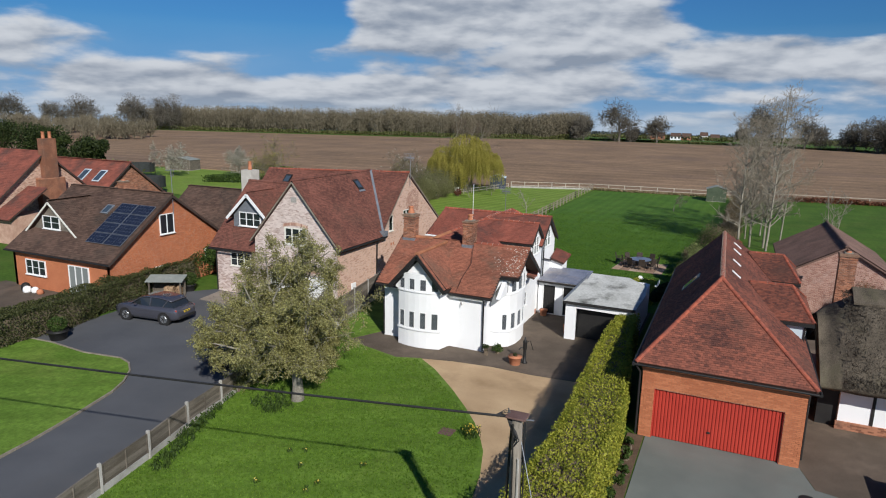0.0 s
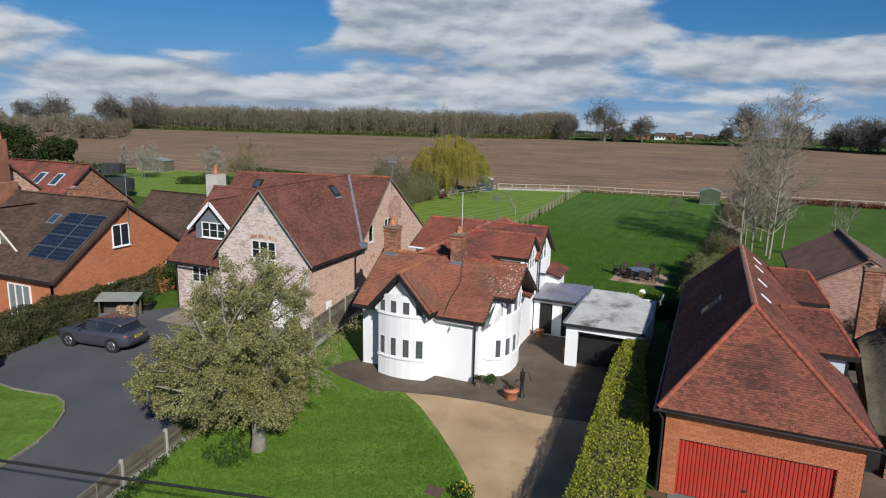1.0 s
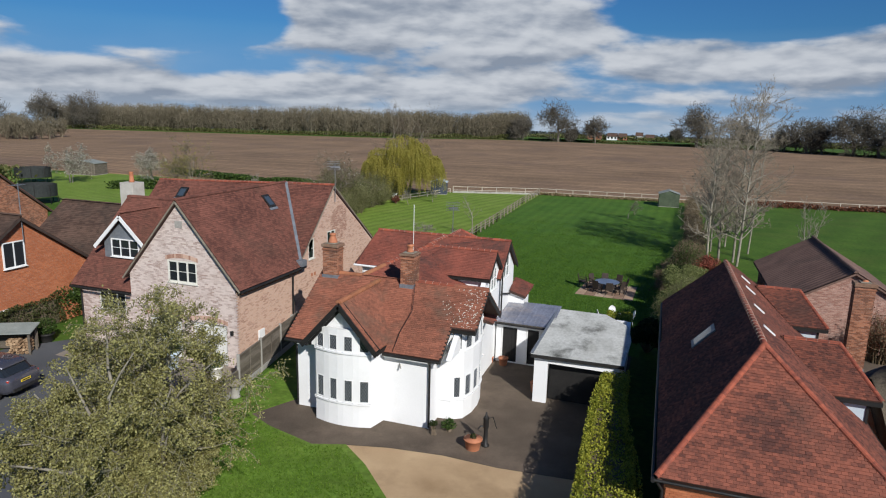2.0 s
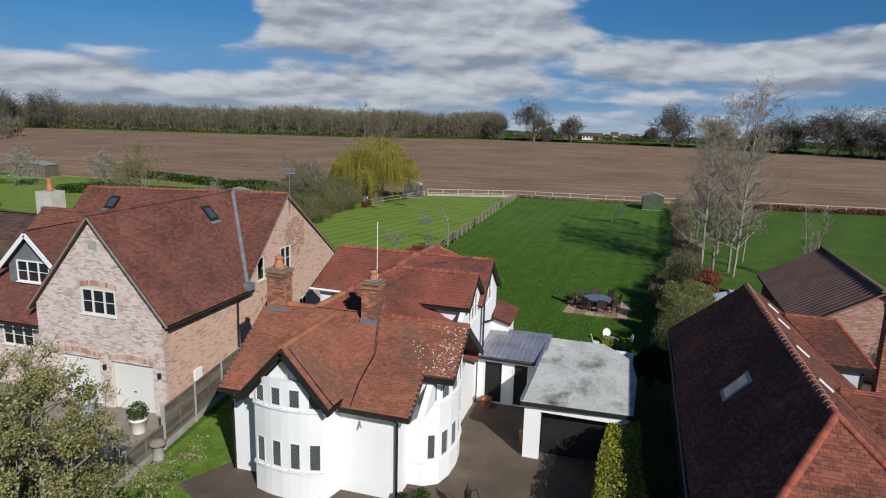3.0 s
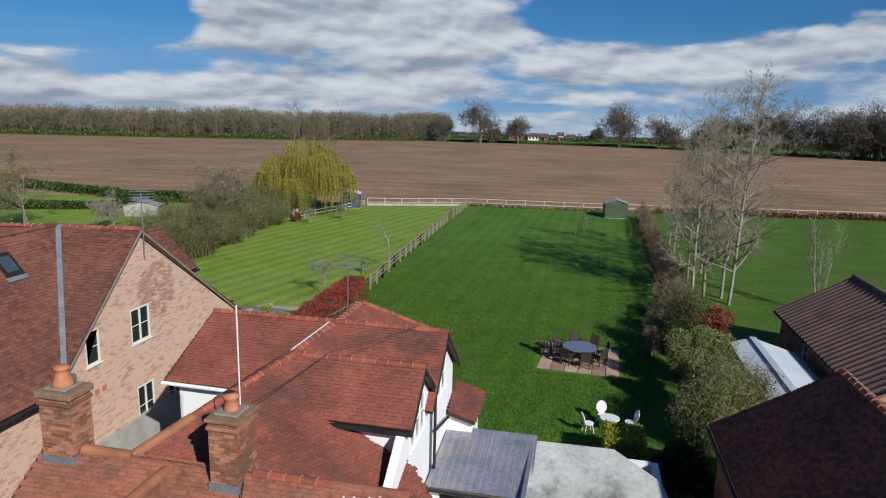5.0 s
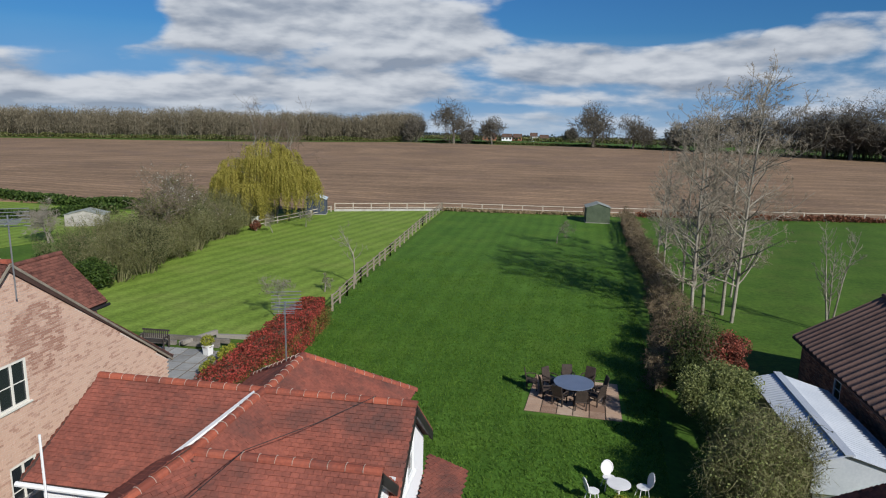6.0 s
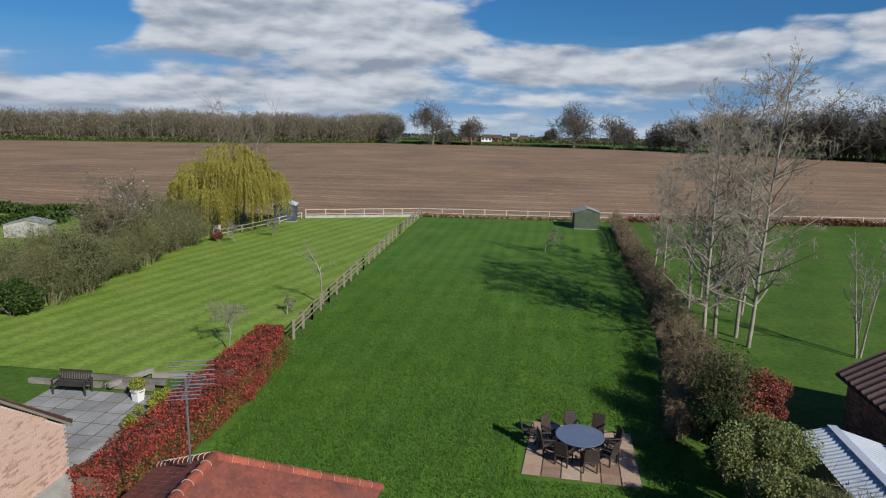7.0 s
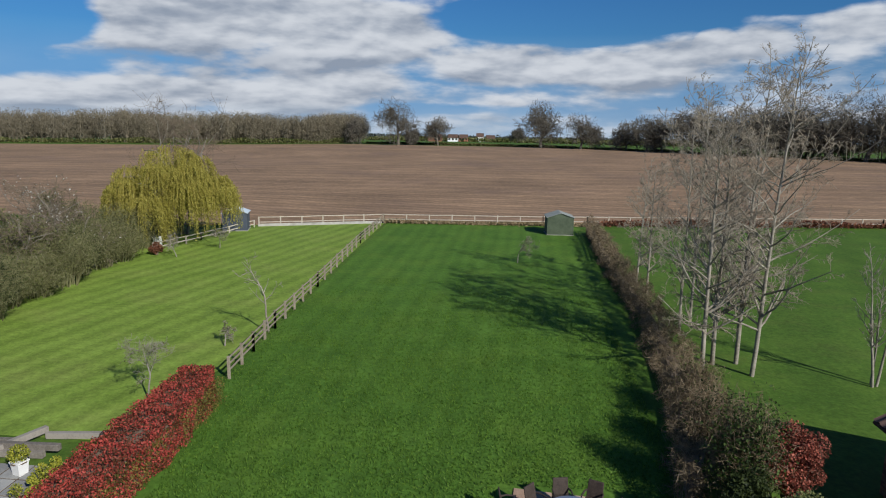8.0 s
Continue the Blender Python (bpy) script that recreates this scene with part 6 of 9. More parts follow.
# ---- thatched building, barn and metal shed on the far side ----
def thatched():
    T = thing("thatched_cottage", (9.5, 34, 0), "low white cottage with a grey-brown thatched roof", "house")
    x0, x1, y0, y1 = 6.0, 16.0, 31.4, 37.6
    part("wall", Shape().box(x0, x1, y0, y1, 0.35, 2.3), WHITE, T)
    pl = part("plinth", Shape().box(x0 - 0.08, x1, y0 - 0.1, y0, 0, 0.36), BRICK_OLD, T)
    pieces("brick", [(x0 - 0.08, y0 - 0.1, 0), (x1, y0 - 0.1, 0), (x1, y0 - 0.1, 0.36), (x0 - 0.08, y0 - 0.1, 0.36)], BRICK_OLD, T, 0.225, 0.075, 0.012, 0.012, 0, 0, 0.004)
    for x in (7.25, 9.2, 11.0):
        part("timber_post", Shape().box(x - 0.06, x + 0.06, y0 - 0.03, y0, 0.36, 2.3), BLACK, T)
    part("dark_board", Shape().box(5.2, 5.98, y0 + 0.2, y0 + 0.4, 0, 2.2), BLACK, T)
    # thatch: a thick rounded coat
    sh = Shape()
    prof = [(30.35, 2.0), (30.2, 2.25), (30.5, 2.65), (31.6, 3.6), (32.8, 4.55), (33.8, 5.2), (34.5, 5.45), (35.2, 5.2), (36.2, 4.5), (37.6, 3.3), (38.7, 2.4), (38.6, 2.0), (36.8, 2.2), (34.5, 4.2), (32.2, 2.5)]
    n = 26
    for i in range(n + 1):
        x = 5.05 + 11.5 * i / n
        end = min(1.0, 0.62 + 0.38 * (min(i, 4) / 4) ** 0.7)
        for y, z in prof:
            w = 0.10 * noise.noise((x * 1.3, y * 1.3, z)) + 0.05 * noise.noise((x * 4.3, y * 4.3, z))
            sh.v.append((x, 34.5 + (y - 34.5) * (0.9 + 0.1 * end), 2.1 + (z - 2.1) * end + w))
    m = len(prof)
    for i in range(n):
        for k in range(m):
            a, b = i * m + k, i * m + (k + 1) % m
            sh.f.append((a, b, b + m, a + m))
    sh.f.append(tuple(range(m))), sh.f.append(tuple(range(n * m, n * m + m))[::-1])
    part("thatch", sh, THATCH, T, "weathered grey-brown thatch", smooth=True)
    rng = np.random.default_rng(71)
    ends = []
    for _ in range(16000):
        k = rng.uniform(1, 6)
        i = int(k)
        x = rng.uniform(5.9, 16)
        ends.append((x, prof[i][0] + (prof[i + 1][0] - prof[i][0]) * (k - i), prof[i][1] + (prof[i + 1][1] - prof[i][1]) * (k - i) + rng.uniform(-0.02, 0.05)))
    leaves("loose_straw", ends, 0.022, STRAW_OLD, T, 72, 1.0, long=9.0, kind="stuff")
    sh = Shape()
    for i in range(12):
        x0, x1 = 6.3 + 10.2 * i / 12, 6.3 + 10.2 * (i + 1) / 12
        sh.slab([(x0, 33.5, 5.05), (x1, 33.5, 5.05), (x1, 34.5, 5.54), (x0, 34.5, 5.54)], (0, 0, 0.1))
        sh.slab([(x0, 34.5, 5.54), (x1, 34.5, 5.54), (x1, 35.5, 5.05), (x0, 35.5, 5.05)], (0, 0, 0.1))
    part("ridge_cap", sh, THATCH, T, "patched thatch ridge", kind="stuff")


STRAW_OLD = leafy("old_straw", (0.050, 0.041, 0.031), (0.085, 0.071, 0.053), 0.2)
THATCH = material("grey_thatch", (0.036, 0.029, 0.021), (0.15, 0.122, 0.088), 1.4, 0.95, 0.9, 16.0, (0.085, 0.078, 0.045), 0.6, stretch=(1.6, 0.8, 0.8))
thatched()


def barn():
    B = thing("brick_barn", (8.3, 56, 0), "pink brick barn with a dark brown pantile roof", "barn")
    xl, xr, xm, y0, y1, e, r = 4.85, 11.55, 8.2, 50.7, 62.4, 2.74, 4.72
    brick_face(B, [(xl, y0, 0), (xr, y0, 0), (xr, y0, e), (xm, y0, r - 0.1), (xl, y0, e)], [], BRICK_WASH)
    brick_face(B, [(xl, y1, 0), (xl, y0, 0), (xl, y0, e), (xl, y1, e)], [rect((xl, 0, 0), (0, 1, 0), 57.9, 58.6, 1.2, 2.1)], BRICK_OLD)
    window(B, (xl, 0, 0), (0, -1, 0), -58.6, -57.9, 1.2, 2.1, 1, (0, 1), PAINT)
    part("wall", Shape().box(xl, xr, y1 - 0.25, y1, 0, e), BRICK_OLD, B)
    part("wall", Shape().box(xr - 0.25, xr, y0 + 0.25, y1 - 0.25, 0, e), BRICK_OLD, B)
    for side, (xa, za) in ((-1, (xl - 0.4, e - 0.24)), (1, (xr + 0.4, e - 0.24))):
        sh = Shape()
        n = 460
        for i in range(n + 1):
            y = y0 - 0.2 + (y1 - y0 + 0.5) * i / n
            w = 0.065 * abs(math.sin(math.pi * (y - y0) / 0.44)) ** 4
            for t in (0.0, 1.0):
                sh.v.append((xa + (xm - xa) * t, y, za + (r - za) * t + 0.06 + w))
        for i in range(n):
            q = (2 * i, 2 * i + 2, 2 * i + 3, 2 * i + 1)
            sh.f.append(q if side > 0 else q[::-1])
        part("pantile_slope", sh, PANTILE, B, "dark brown pantiles in rolls")
        part("roof_slope", Shape().slab([(xa, y0 - 0.2, za), (xa, y1 + 0.3, za), (xm, y1 + 0.3, r), (xm, y0 - 0.2, r)], (0, 0, -0.08)), FELT, B)
        part("verge", Shape().beam((xa, y0 - 0.22, za), (xm, y0 - 0.22, r), 0.05, 0.10), PANTILE, B)
    ridge("ridge_tiles", (xm, y0 - 0.2, r + 0.1), (xm, y1 + 0.3, r + 0.1), PANTILE, B, 0.13)


BRICK_WASH = material("whitened_pink_brick", (0.30, 0.155, 0.118), (0.46, 0.28, 0.22), 1.2, 0.9, 0.3, 10.0, (0.52, 0.43, 0.38), 0.4, island=0.5)
PANTILE = material("dark_pantile", (0.105, 0.063, 0.050), (0.20, 0.123, 0.096), 0.8, 0.8, 0.2, 12.0, (0.06, 0.048, 0.04), 0.5)
barn()
chimney(7.9, 47.6, 0.0, 4.7, 0.95, 0.6, "weathered brick stack with a broad cracked cap", 0.04, singles=0, cap=0.2)


def metal_shed():
    S = thing("metal_shed", (2.9, 54.5, 0), "shed with a silver corrugated metal roof", "shed")
    part("wall", Shape().box(1.4, 4.0, 50.9, 57.2, 0, 2.0), STEEL, S)
    for xa, xb in ((1.15, 2.2), (4.25, 2.2)):
        sh = Shape()
        n = 330
        za = 2.46 - 0.3 * abs(xa - xb)
        for i in range(n + 1):
            y = 50.6 + 7.0 * i / n
            w = 0.018 * math.sin(2 * math.pi * y / 0.2)
            sh.v += [(xa, y, za + w), (xb, y, 2.46 + w)]
        sh.f = [(2 * i, 2 * i + 2, 2 * i + 3, 2 * i + 1) for i in range(n)]
        part("roof_sheet", sh, SHEET_METAL, S, "silver corrugated sheet")
    part("ridge_cap", Shape().beam((2.2, 50.6, 2.49), (2.2, 57.6, 2.49), 0.3, 0.03), SHEET_METAL, S)
    part("gable_sheet", Shape().slab([(1.25, 50.75, 1.0), (4.15, 50.75, 1.0), (4.15, 50.75, 1.83), (2.2, 50.75, 2.42), (1.25, 50.75, 2.13)], (0, 0.05, 0)), SHEET_METAL, S)


SHEET_METAL = material("galvanised_sheet", (0.50, 0.54, 0.58), (0.64, 0.67, 0.70), 0.8, 0.42, 0.05, 14.0, metal=0.35)
metal_shed()


# ---- hedges ----
LEAF_DARK = leafy("dark_hedge_leaf", (0.018, 0.030, 0.008), (0.055, 0.075, 0.020))
LEAF_OLIVE = leafy("olive_hedge_leaf", (0.035, 0.045, 0.014), (0.105, 0.112, 0.038))
LEAF_YELLOW = leafy("golden_privet_leaf", (0.16, 0.19, 0.02), (0.42, 0.41, 0.055))
LEAF_GREEN = leafy("green_leaf", (0.030, 0.060, 0.012), (0.085, 0.135, 0.028))
LEAF_RED = leafy("red_young_leaf", (0.16, 0.022, 0.016), (0.36, 0.065, 0.040))
LEAF_REDGREEN = leafy("red_and_green_leaf", (0.085, 0.045, 0.02), (0.50, 0.085, 0.065))
LEAF_REDPINK = leafy("rusty_pink_leaf", (0.10, 0.045, 0.028), (0.44, 0.13, 0.085))
LEAF_APPLE = leafy("budding_apple_leaf", (0.16, 0.145, 0.045), (0.42, 0.40, 0.16))
LEAF_WILLOW = leafy("willow_catkin_leaf", (0.27, 0.24, 0.04), (0.42, 0.38, 0.085), 0.45)
LEAF_RUST = leafy("russet_leaf", (0.12, 0.045, 0.025), (0.26, 0.11, 0.06))
BLOSSOM = leafy("white_blossom", (0.36, 0.35, 0.28), (0.60, 0.58, 0.50))
SCRUB = leafy("scrub_twig_leaf", (0.085, 0.092, 0.026), (0.19, 0.195, 0.07))
STRAW = leafy("dry_grass", (0.22, 0.165, 0.085), (0.40, 0.31, 0.18))

TWIG_HEDGE = leafy("brown_hedge_twig", (0.115, 0.085, 0.048), (0.25, 0.19, 0.115), 0.15)
hedge("boundary_hedge", [(-34.1, 14.0), (-34.1, 23.5), (-34.0, 26.0), (-34.9, 28.7), (-36.0, 34.5), (-36.15, 37.5), (-37.6, 37.5), (-37.3, 34), (-36.4, 28.5), (-35.9, 25.5), (-36.0, 14.0)], 0.0, 1.75, 64000, 0.06, LEAF_OLIVE, "dark olive-green clipped hedge along the driveway", 11, wob=0.3)
hedge("golden_hedge", [(-4.55, 15.0), (-3.95, 15.0), (-2.1, 15.2), (-2.0, 24.0), (-2.35, 28.5), (-3.1, 34.0), (-3.2, 37.3), (-4.35, 37.0), (-4.55, 34.0), (-4.35, 28.0), (-4.1, 22.0)], 0.0, 2.1, 70000, 0.055, LEAF_YELLOW, "tall clipped golden privet hedge", 12, wob=0.2)
hedge("red_tip_hedge", [(-20.5, 52.0), (-20.3, 58.0), (-20.1, 62.0), (-20.4, 65.0), (-20.9, 67.2), (-22.3, 67.0), (-22.2, 62), (-22.0, 56), (-22.0, 52.0)], 0.0, 1.6, 48000, 0.055, LEAF_REDGREEN, "red-leaved clipped hedge between two lawns", 13, wob=0.25)
hedge("brown_hedge", [(-2.3, 60.0), (-0.7, 68.3), (0.0, 74.3), (0.7, 82.3), (0.7, 92.3), (1.5, 114.3), (2.1, 114.2), (1.5, 92.2), (1.55, 82.2), (0.9, 72.2), (-0.1, 64)], 0.0, 1.7, 34000, 0.022, TWIG_HEDGE, "thin brown leafless boundary hedge", 14, wob=0.9, drop=1.0, long=22)
hedge("garden_shrub", [(-5.1, 46.9), (-3.6, 46.9), (-3.6, 48.6), (-5.1, 48.6)], 0.0, 1.55, 7000, 0.06, LEAF_YELLOW, "clipped yellow-green shrub on the lawn", 15, category="shrub")


def hedge_sides():
    """Older yellow-green leaves on the flanks of the red hedge."""
    H = bpy.data.objects["red_tip_hedge"]
    rng = np.random.default_rng(77)
    n = 9000
    y = rng.uniform(52.2, 66.8, n)
    x = -20.35 - 0.12 * np.abs(y - 60) / 7 + rng.normal(0, 0.09, n)
    z = rng.uniform(0.05, 1.0, n) ** 1.1 * 1.25
    leaves("old_leaf", np.stack([x, y, z], 1), 0.05, LEAF_OLD, H, 78, kind="stuff")


LEAF_OLD = leafy("yellow_green_old_leaf", (0.09, 0.085, 0.02), (0.25, 0.20, 0.05))
hedge_sides()


def shrub(name, x, y, r, h, n, size, mat, label, seed, category="shrub", lobes=10, long=1.6):
    """A loose bush: several stems, and leaves on uneven lobes."""
    rng = np.random.default_rng(seed)
    S = thing(name, (x, y, 0), label, category)
    st = Shape()
    cs = []
    for i in range(lobes):
        a, q = rng.uniform(0, 6.28), rng.uniform(0.15, 0.75) * r
        c = (x + q * math.cos(a), y + q * math.sin(a), rng.uniform(0.35, 0.8) * h)
        cs.append((c, rng.uniform(0.24, 0.5) * r))
        st.tube([(x + 0.1 * math.cos(a), y + 0.1 * math.sin(a), 0), ((x + c[0]) / 2, (y + c[1]) / 2, c[2] * 0.45), c], [0.05, 0.035, 0.012], 5)
    part("stem", st, TWIG, S)
    pts = []
    for _ in range(n):
        c, rr = cs[int(rng.integers(lobes))]
        d = rng.normal(size=3)
        d /= np.linalg.norm(d)
        k = rr * rng.uniform(0.55, 1.08)
        z = c[2] + d[2] * k * min(1.0, 0.5 * h / rr)
        if z > 0.03:
            pts.append((c[0] + d[0] * k, c[1] + d[1] * k, z))
    leaves("foliage", pts, size, mat, S, seed, long=long)
    return S


def brush(name, x, y, r, h, n_twig, n_leaf, twig, leaf, label, seed, category="shrub", leaf_size=0.065):
    """A thicket of arching bare shoots with small scattered leaves."""
    rng = np.random.default_rng(seed)
    S = thing(name, (x, y, 0), label, category)
    st, pts = Shape(), []
    for i in range(70):
        a, q = rng.uniform(0, 6.28), r * math.sqrt(rng.uniform(0.0, 1.0))
        top = h * (1.05 - 0.45 * (q / r) ** 2) * rng.uniform(0.72, 1.12)
        p0 = Vector((x + 0.45 * q * math.cos(a), y + 0.45 * q * math.sin(a), 0))
        p2 = Vector((x + q * math.cos(a) * 1.05, y + q * math.sin(a) * 1.05, top))
        p1 = p0.lerp(p2, 0.5) + Vector((rng.normal(0, 0.15), rng.normal(0, 0.15), 0.12 * h))
        st.tube([p0, p1, p2], [0.035, 0.022, 0.007], 4, False)
        pts.append((p0, p1, p2))
    part("stem", st, twig, S, kind="stuff")
    t = rng.uniform(0.15, 1.0, n_twig + n_leaf) ** 0.7
    k = rng.integers(0, len(pts), n_twig + n_leaf)
    c = []
    for ti, ki in zip(t, k):
        p0, p1, p2 = pts[ki]
        c.append(p0 * (1 - ti) ** 2 + p1 * 2 * ti * (1 - ti) + p2 * ti * ti)
    c = np.array(c) + rng.normal(0, 0.26, (len(c), 3)) * np.array((1, 1, 0.8))
    c[:, 2] = np.maximum(c[:, 2], 0.05)
    leaves("twig_spray", c[:n_twig], 0.016, twig, S, seed, -0.5, long=28, kind="stuff")
    leaves("foliage", c[n_twig:], leaf_size, leaf, S, seed + 7)
    return S


TWIG_BRUSH = leafy("olive_brown_twig", (0.115, 0.112, 0.046), (0.25, 0.24, 0.115), 0.2)
shrub("evergreen_shrub", -2.6, 46.2, 1.3, 1.9, 9000, 0.08, LEAF_DARK, "dark evergreen shrub beside the garage roof", 21)
LEAF_PALE = leafy("pale_evergreen_leaf", (0.12, 0.15, 0.042), (0.29, 0.31, 0.12))
brush("mixed_shrub", -0.7, 50.1, 1.45, 3.3, 9000, 11000, TWIG_BRUSH, LEAF_PALE, "large half-evergreen shrub by the metal shed", 22, leaf_size=0.055)
brush("twiggy_shrub", 0.3, 51.5, 1.35, 3.2, 14000, 5000, TWIG_BRUSH, SCRUB, "twiggy brown shrub among evergreens", 23, leaf_size=0.05)
shrub("mixed_shrub", -0.7, 53.2, 1.3, 3.4, 24000, 0.055, LEAF_PALE, "tall pale green evergreen shrub beside the rear lawn", 24, lobes=22)
shrub("mixed_shrub", -0.5, 55.9, 1.35, 3.3, 26000, 0.055, LEAF_PALE, "tall pale green evergreen shrub beside the rear lawn", 28, lobes=22)
shrub("mixed_shrub", -0.9, 58.2, 1.2, 2.9, 12000, 0.06, LEAF_DARK, "dark ivy-covered bush in the shade", 33, lobes=14)
brush("ivy_shrub", -0.4, 60.6, 1.1, 3.9, 3500, 6500, TWIG_HEDGE, LEAF_GREEN, "ivy-clad stump with bare shoots below the trees", 25)
shrub("red_shrub", 1.05, 60.4, 1.05, 3.8, 15000, 0.06, LEAF_REDPINK, "tall red-leaved shrub below the bare trees", 26, lobes=22)
brush("hedge_bush", -0.3, 64.0, 1.1, 2.6, 5000, 2600, TWIG_HEDGE, LEAF_DARK, "ragged brown and ivy-green bush in the boundary hedge", 34)
brush("hedge_bush", 0.1, 67.6, 1.0, 2.4, 4500, 1500, TWIG_HEDGE, SCRUB, "ragged brown bush in the boundary hedge", 35)
shrub("russet_shrub", 2.6, 47.2, 1.3, 2.2, 4500, 0.09, LEAF_RUST, "russet and green shrub against the brick wall", 27)
brush("red_shrub", 9.6, 49.6, 1.1, 2.8, 2500, 2500, TWIG_HEDGE, LEAF_RUST, "reddish twiggy shrub against the pink gable", 28)
shrub("green_shrub", -36.8, 38.8, 1.7, 2.6, 7000, 0.09, LEAF_GREEN, "green laurel at the hedge's end", 29)
shrub("low_plant", -10.1, 33.0, 0.35, 0.55, 900, 0.05, LEAF_GREEN, "small bushy plant at the house corner", 30)
shrub("low_plant", -10.6, 32.5, 0.22, 0.8, 500, 0.05, LEAF_DARK, "small upright plant at the house corner", 31)
shrub("fence_shrub", -19.3, 22.6, 0.5, 0.95, 1500, 0.045, SCRUB, "small brown conical bush inside the fence", 32)
for i in range(11):
    y = 73.0 + 2.9 * i
    x = -37.1 - 0.105 * (y - 72) - 2.2 + 0.5 * math.sin(i * 2.1)
    brush("hedgerow_bush", x, y, 2.3, 3.5 + 0.7 * math.sin(i * 1.7), 8000, 5000, TWIG_BRUSH, LEAF_DARK if i % 4 == 1 else SCRUB, "tangled twiggy bush along the striped lawn", 40 + i)
for i in range(9):
    brush("hedgerow_bush", -44.0 + 1.3 * math.sin(i * 2.9) - 0.2 * i, 74.5 + 3.7 * i, 2.6, 3.9 + 0.7 * math.sin(i * 2.3), 6500, 3600, TWIG_BRUSH, SCRUB if i % 3 else LEAF_GREEN, "tangled bush behind the striped lawn", 60 + i)
shrub("laurel_bush", -39.6, 70.2, 1.7, 2.2, 9000, 0.11, LEAF_GREEN, "glossy green laurel at the lawn's corner", 71, lobes=14)
shrub("laurel_bush", -42.5, 69.5, 1.9, 2.4, 8000, 0.10, LEAF_DARK, "dark green bush at the lawn's corner", 72, lobes=14)
shrub("rust_bush", -39.2, 96.0, 0.8, 1.2, 1500, 0.09, LEAF_RUST, "rust-brown bush at the lawn's edge", 70)


# ---- trees ----
def make_tree(name, x, y, label, seed, height, radius, bark, twig, levels=3, kids0=None, kids=(4, 6), spread=0.6, gravity=0.05, stems=None, leaf=None, n_leaf=0, size=0.06, scatter=0.15, thin=0.006, bend=0.16, first=0.35, shrink=0.62, droop=0.0, leaf_level=2, group="", category="tree", long=1.6, bend0=None):
    rng = np.random.default_rng(seed)
    T = thing(name, (x, y, 0), label, category, group)
    br = []
    for dx, dy, lean_x, lean_y, k in stems or ((0, 0, 0, 0, 1.0),):
        br += grow((x + dx, y + dy, -0.05), (lean_x, lean_y, 1), height * k, radius * k, rng, levels, spread, kids, gravity, bend, first, shrink, 9 if kids0 else 7, kids0=kids0, bend0=bend0)
    limbs("trunk", br, bark, T, 0, 0)
    limbs("branch", br, bark, T, 1, 1, thin * 1.5, each=True)
    if levels > 1:
        limbs("twig_spray", br, twig, T, 2, 9, thin)
    if leaf:
        leaves("foliage", tips(br, leaf_level, n_leaf, rng, scatter), size, leaf, T, seed, droop, long=long)
    return T


def apple_tree():
    rng = np.random.default_rng(5)
    T = thing("apple_tree", (-16.26, 23.15, 0), "spreading old apple tree breaking into pale green bud", "tree")
    br = []
    br.append(([Vector((-16.26, 23.15, -0.05)), Vector((-16.22, 23.15, 0.7)), Vector((-16.3, 23.2, 1.4)), Vector((-16.4, 23.25, 1.9))], [0.33, 0.25, 0.23, 0.2], 0))
    # spreading limbs, longest towards the driveway
    for a, ln, el in ((195, 4.3, 32), (165, 4.3, 38), (212, 4.1, 26), (140, 3.6, 55), (100, 3.4, 54), (60, 2.8, 54), (20, 2.5, 52), (-20, 2.4, 50), (-55, 2.7, 50), (-95, 3.0, 52), (240, 3.6, 42), (175, 4.3, 62), (80, 4.9, 80), (300, 3.4, 62), (270, 3.4, 52), (130, 5.0, 74), (200, 4.4, 48), (225, 4.2, 48), (170, 4.7, 52), (200, 4.7, 56), (152, 4.5, 50), (185, 4.4, 64), (10, 3.5, 60), (-35, 3.4, 58), (40, 3.7, 62), (-15, 4.0, 66)):
        d = (math.cos(radians(a)) * math.cos(radians(el)), math.sin(radians(a)) * math.cos(radians(el)), math.sin(radians(el)))
        z = rng.uniform(1.5, 1.95)
        br += [(p, r, l + 1) for p, r, l in grow((-16.35, 23.2, z), d, ln * (1.2 if el > 60 else 1.0 if a > 100 and a < 250 else 0.8), 0.11, rng, 3, 0.66, (6, 8), -0.035, 0.22, 0.2, 0.52, 7)]
    limbs("trunk", br, BARK, T, 0, 0)
    limbs("branch", br, BARK, T, 1, 1, 0.01, each=True)
    limbs("twig_spray", br, TWIG_APPLE, T, 2, 9, 0.009)
    leaves("foliage", tips(br, 2, 190000, rng, 0.075), 0.047, LEAF_APPLE, T, 5, 0.3)


TWIG_APPLE = material("lichened_twig", (0.16, 0.145, 0.09), (0.32, 0.30, 0.20), 2.0, 0.9, 0.2, 12.0)
apple_tree()


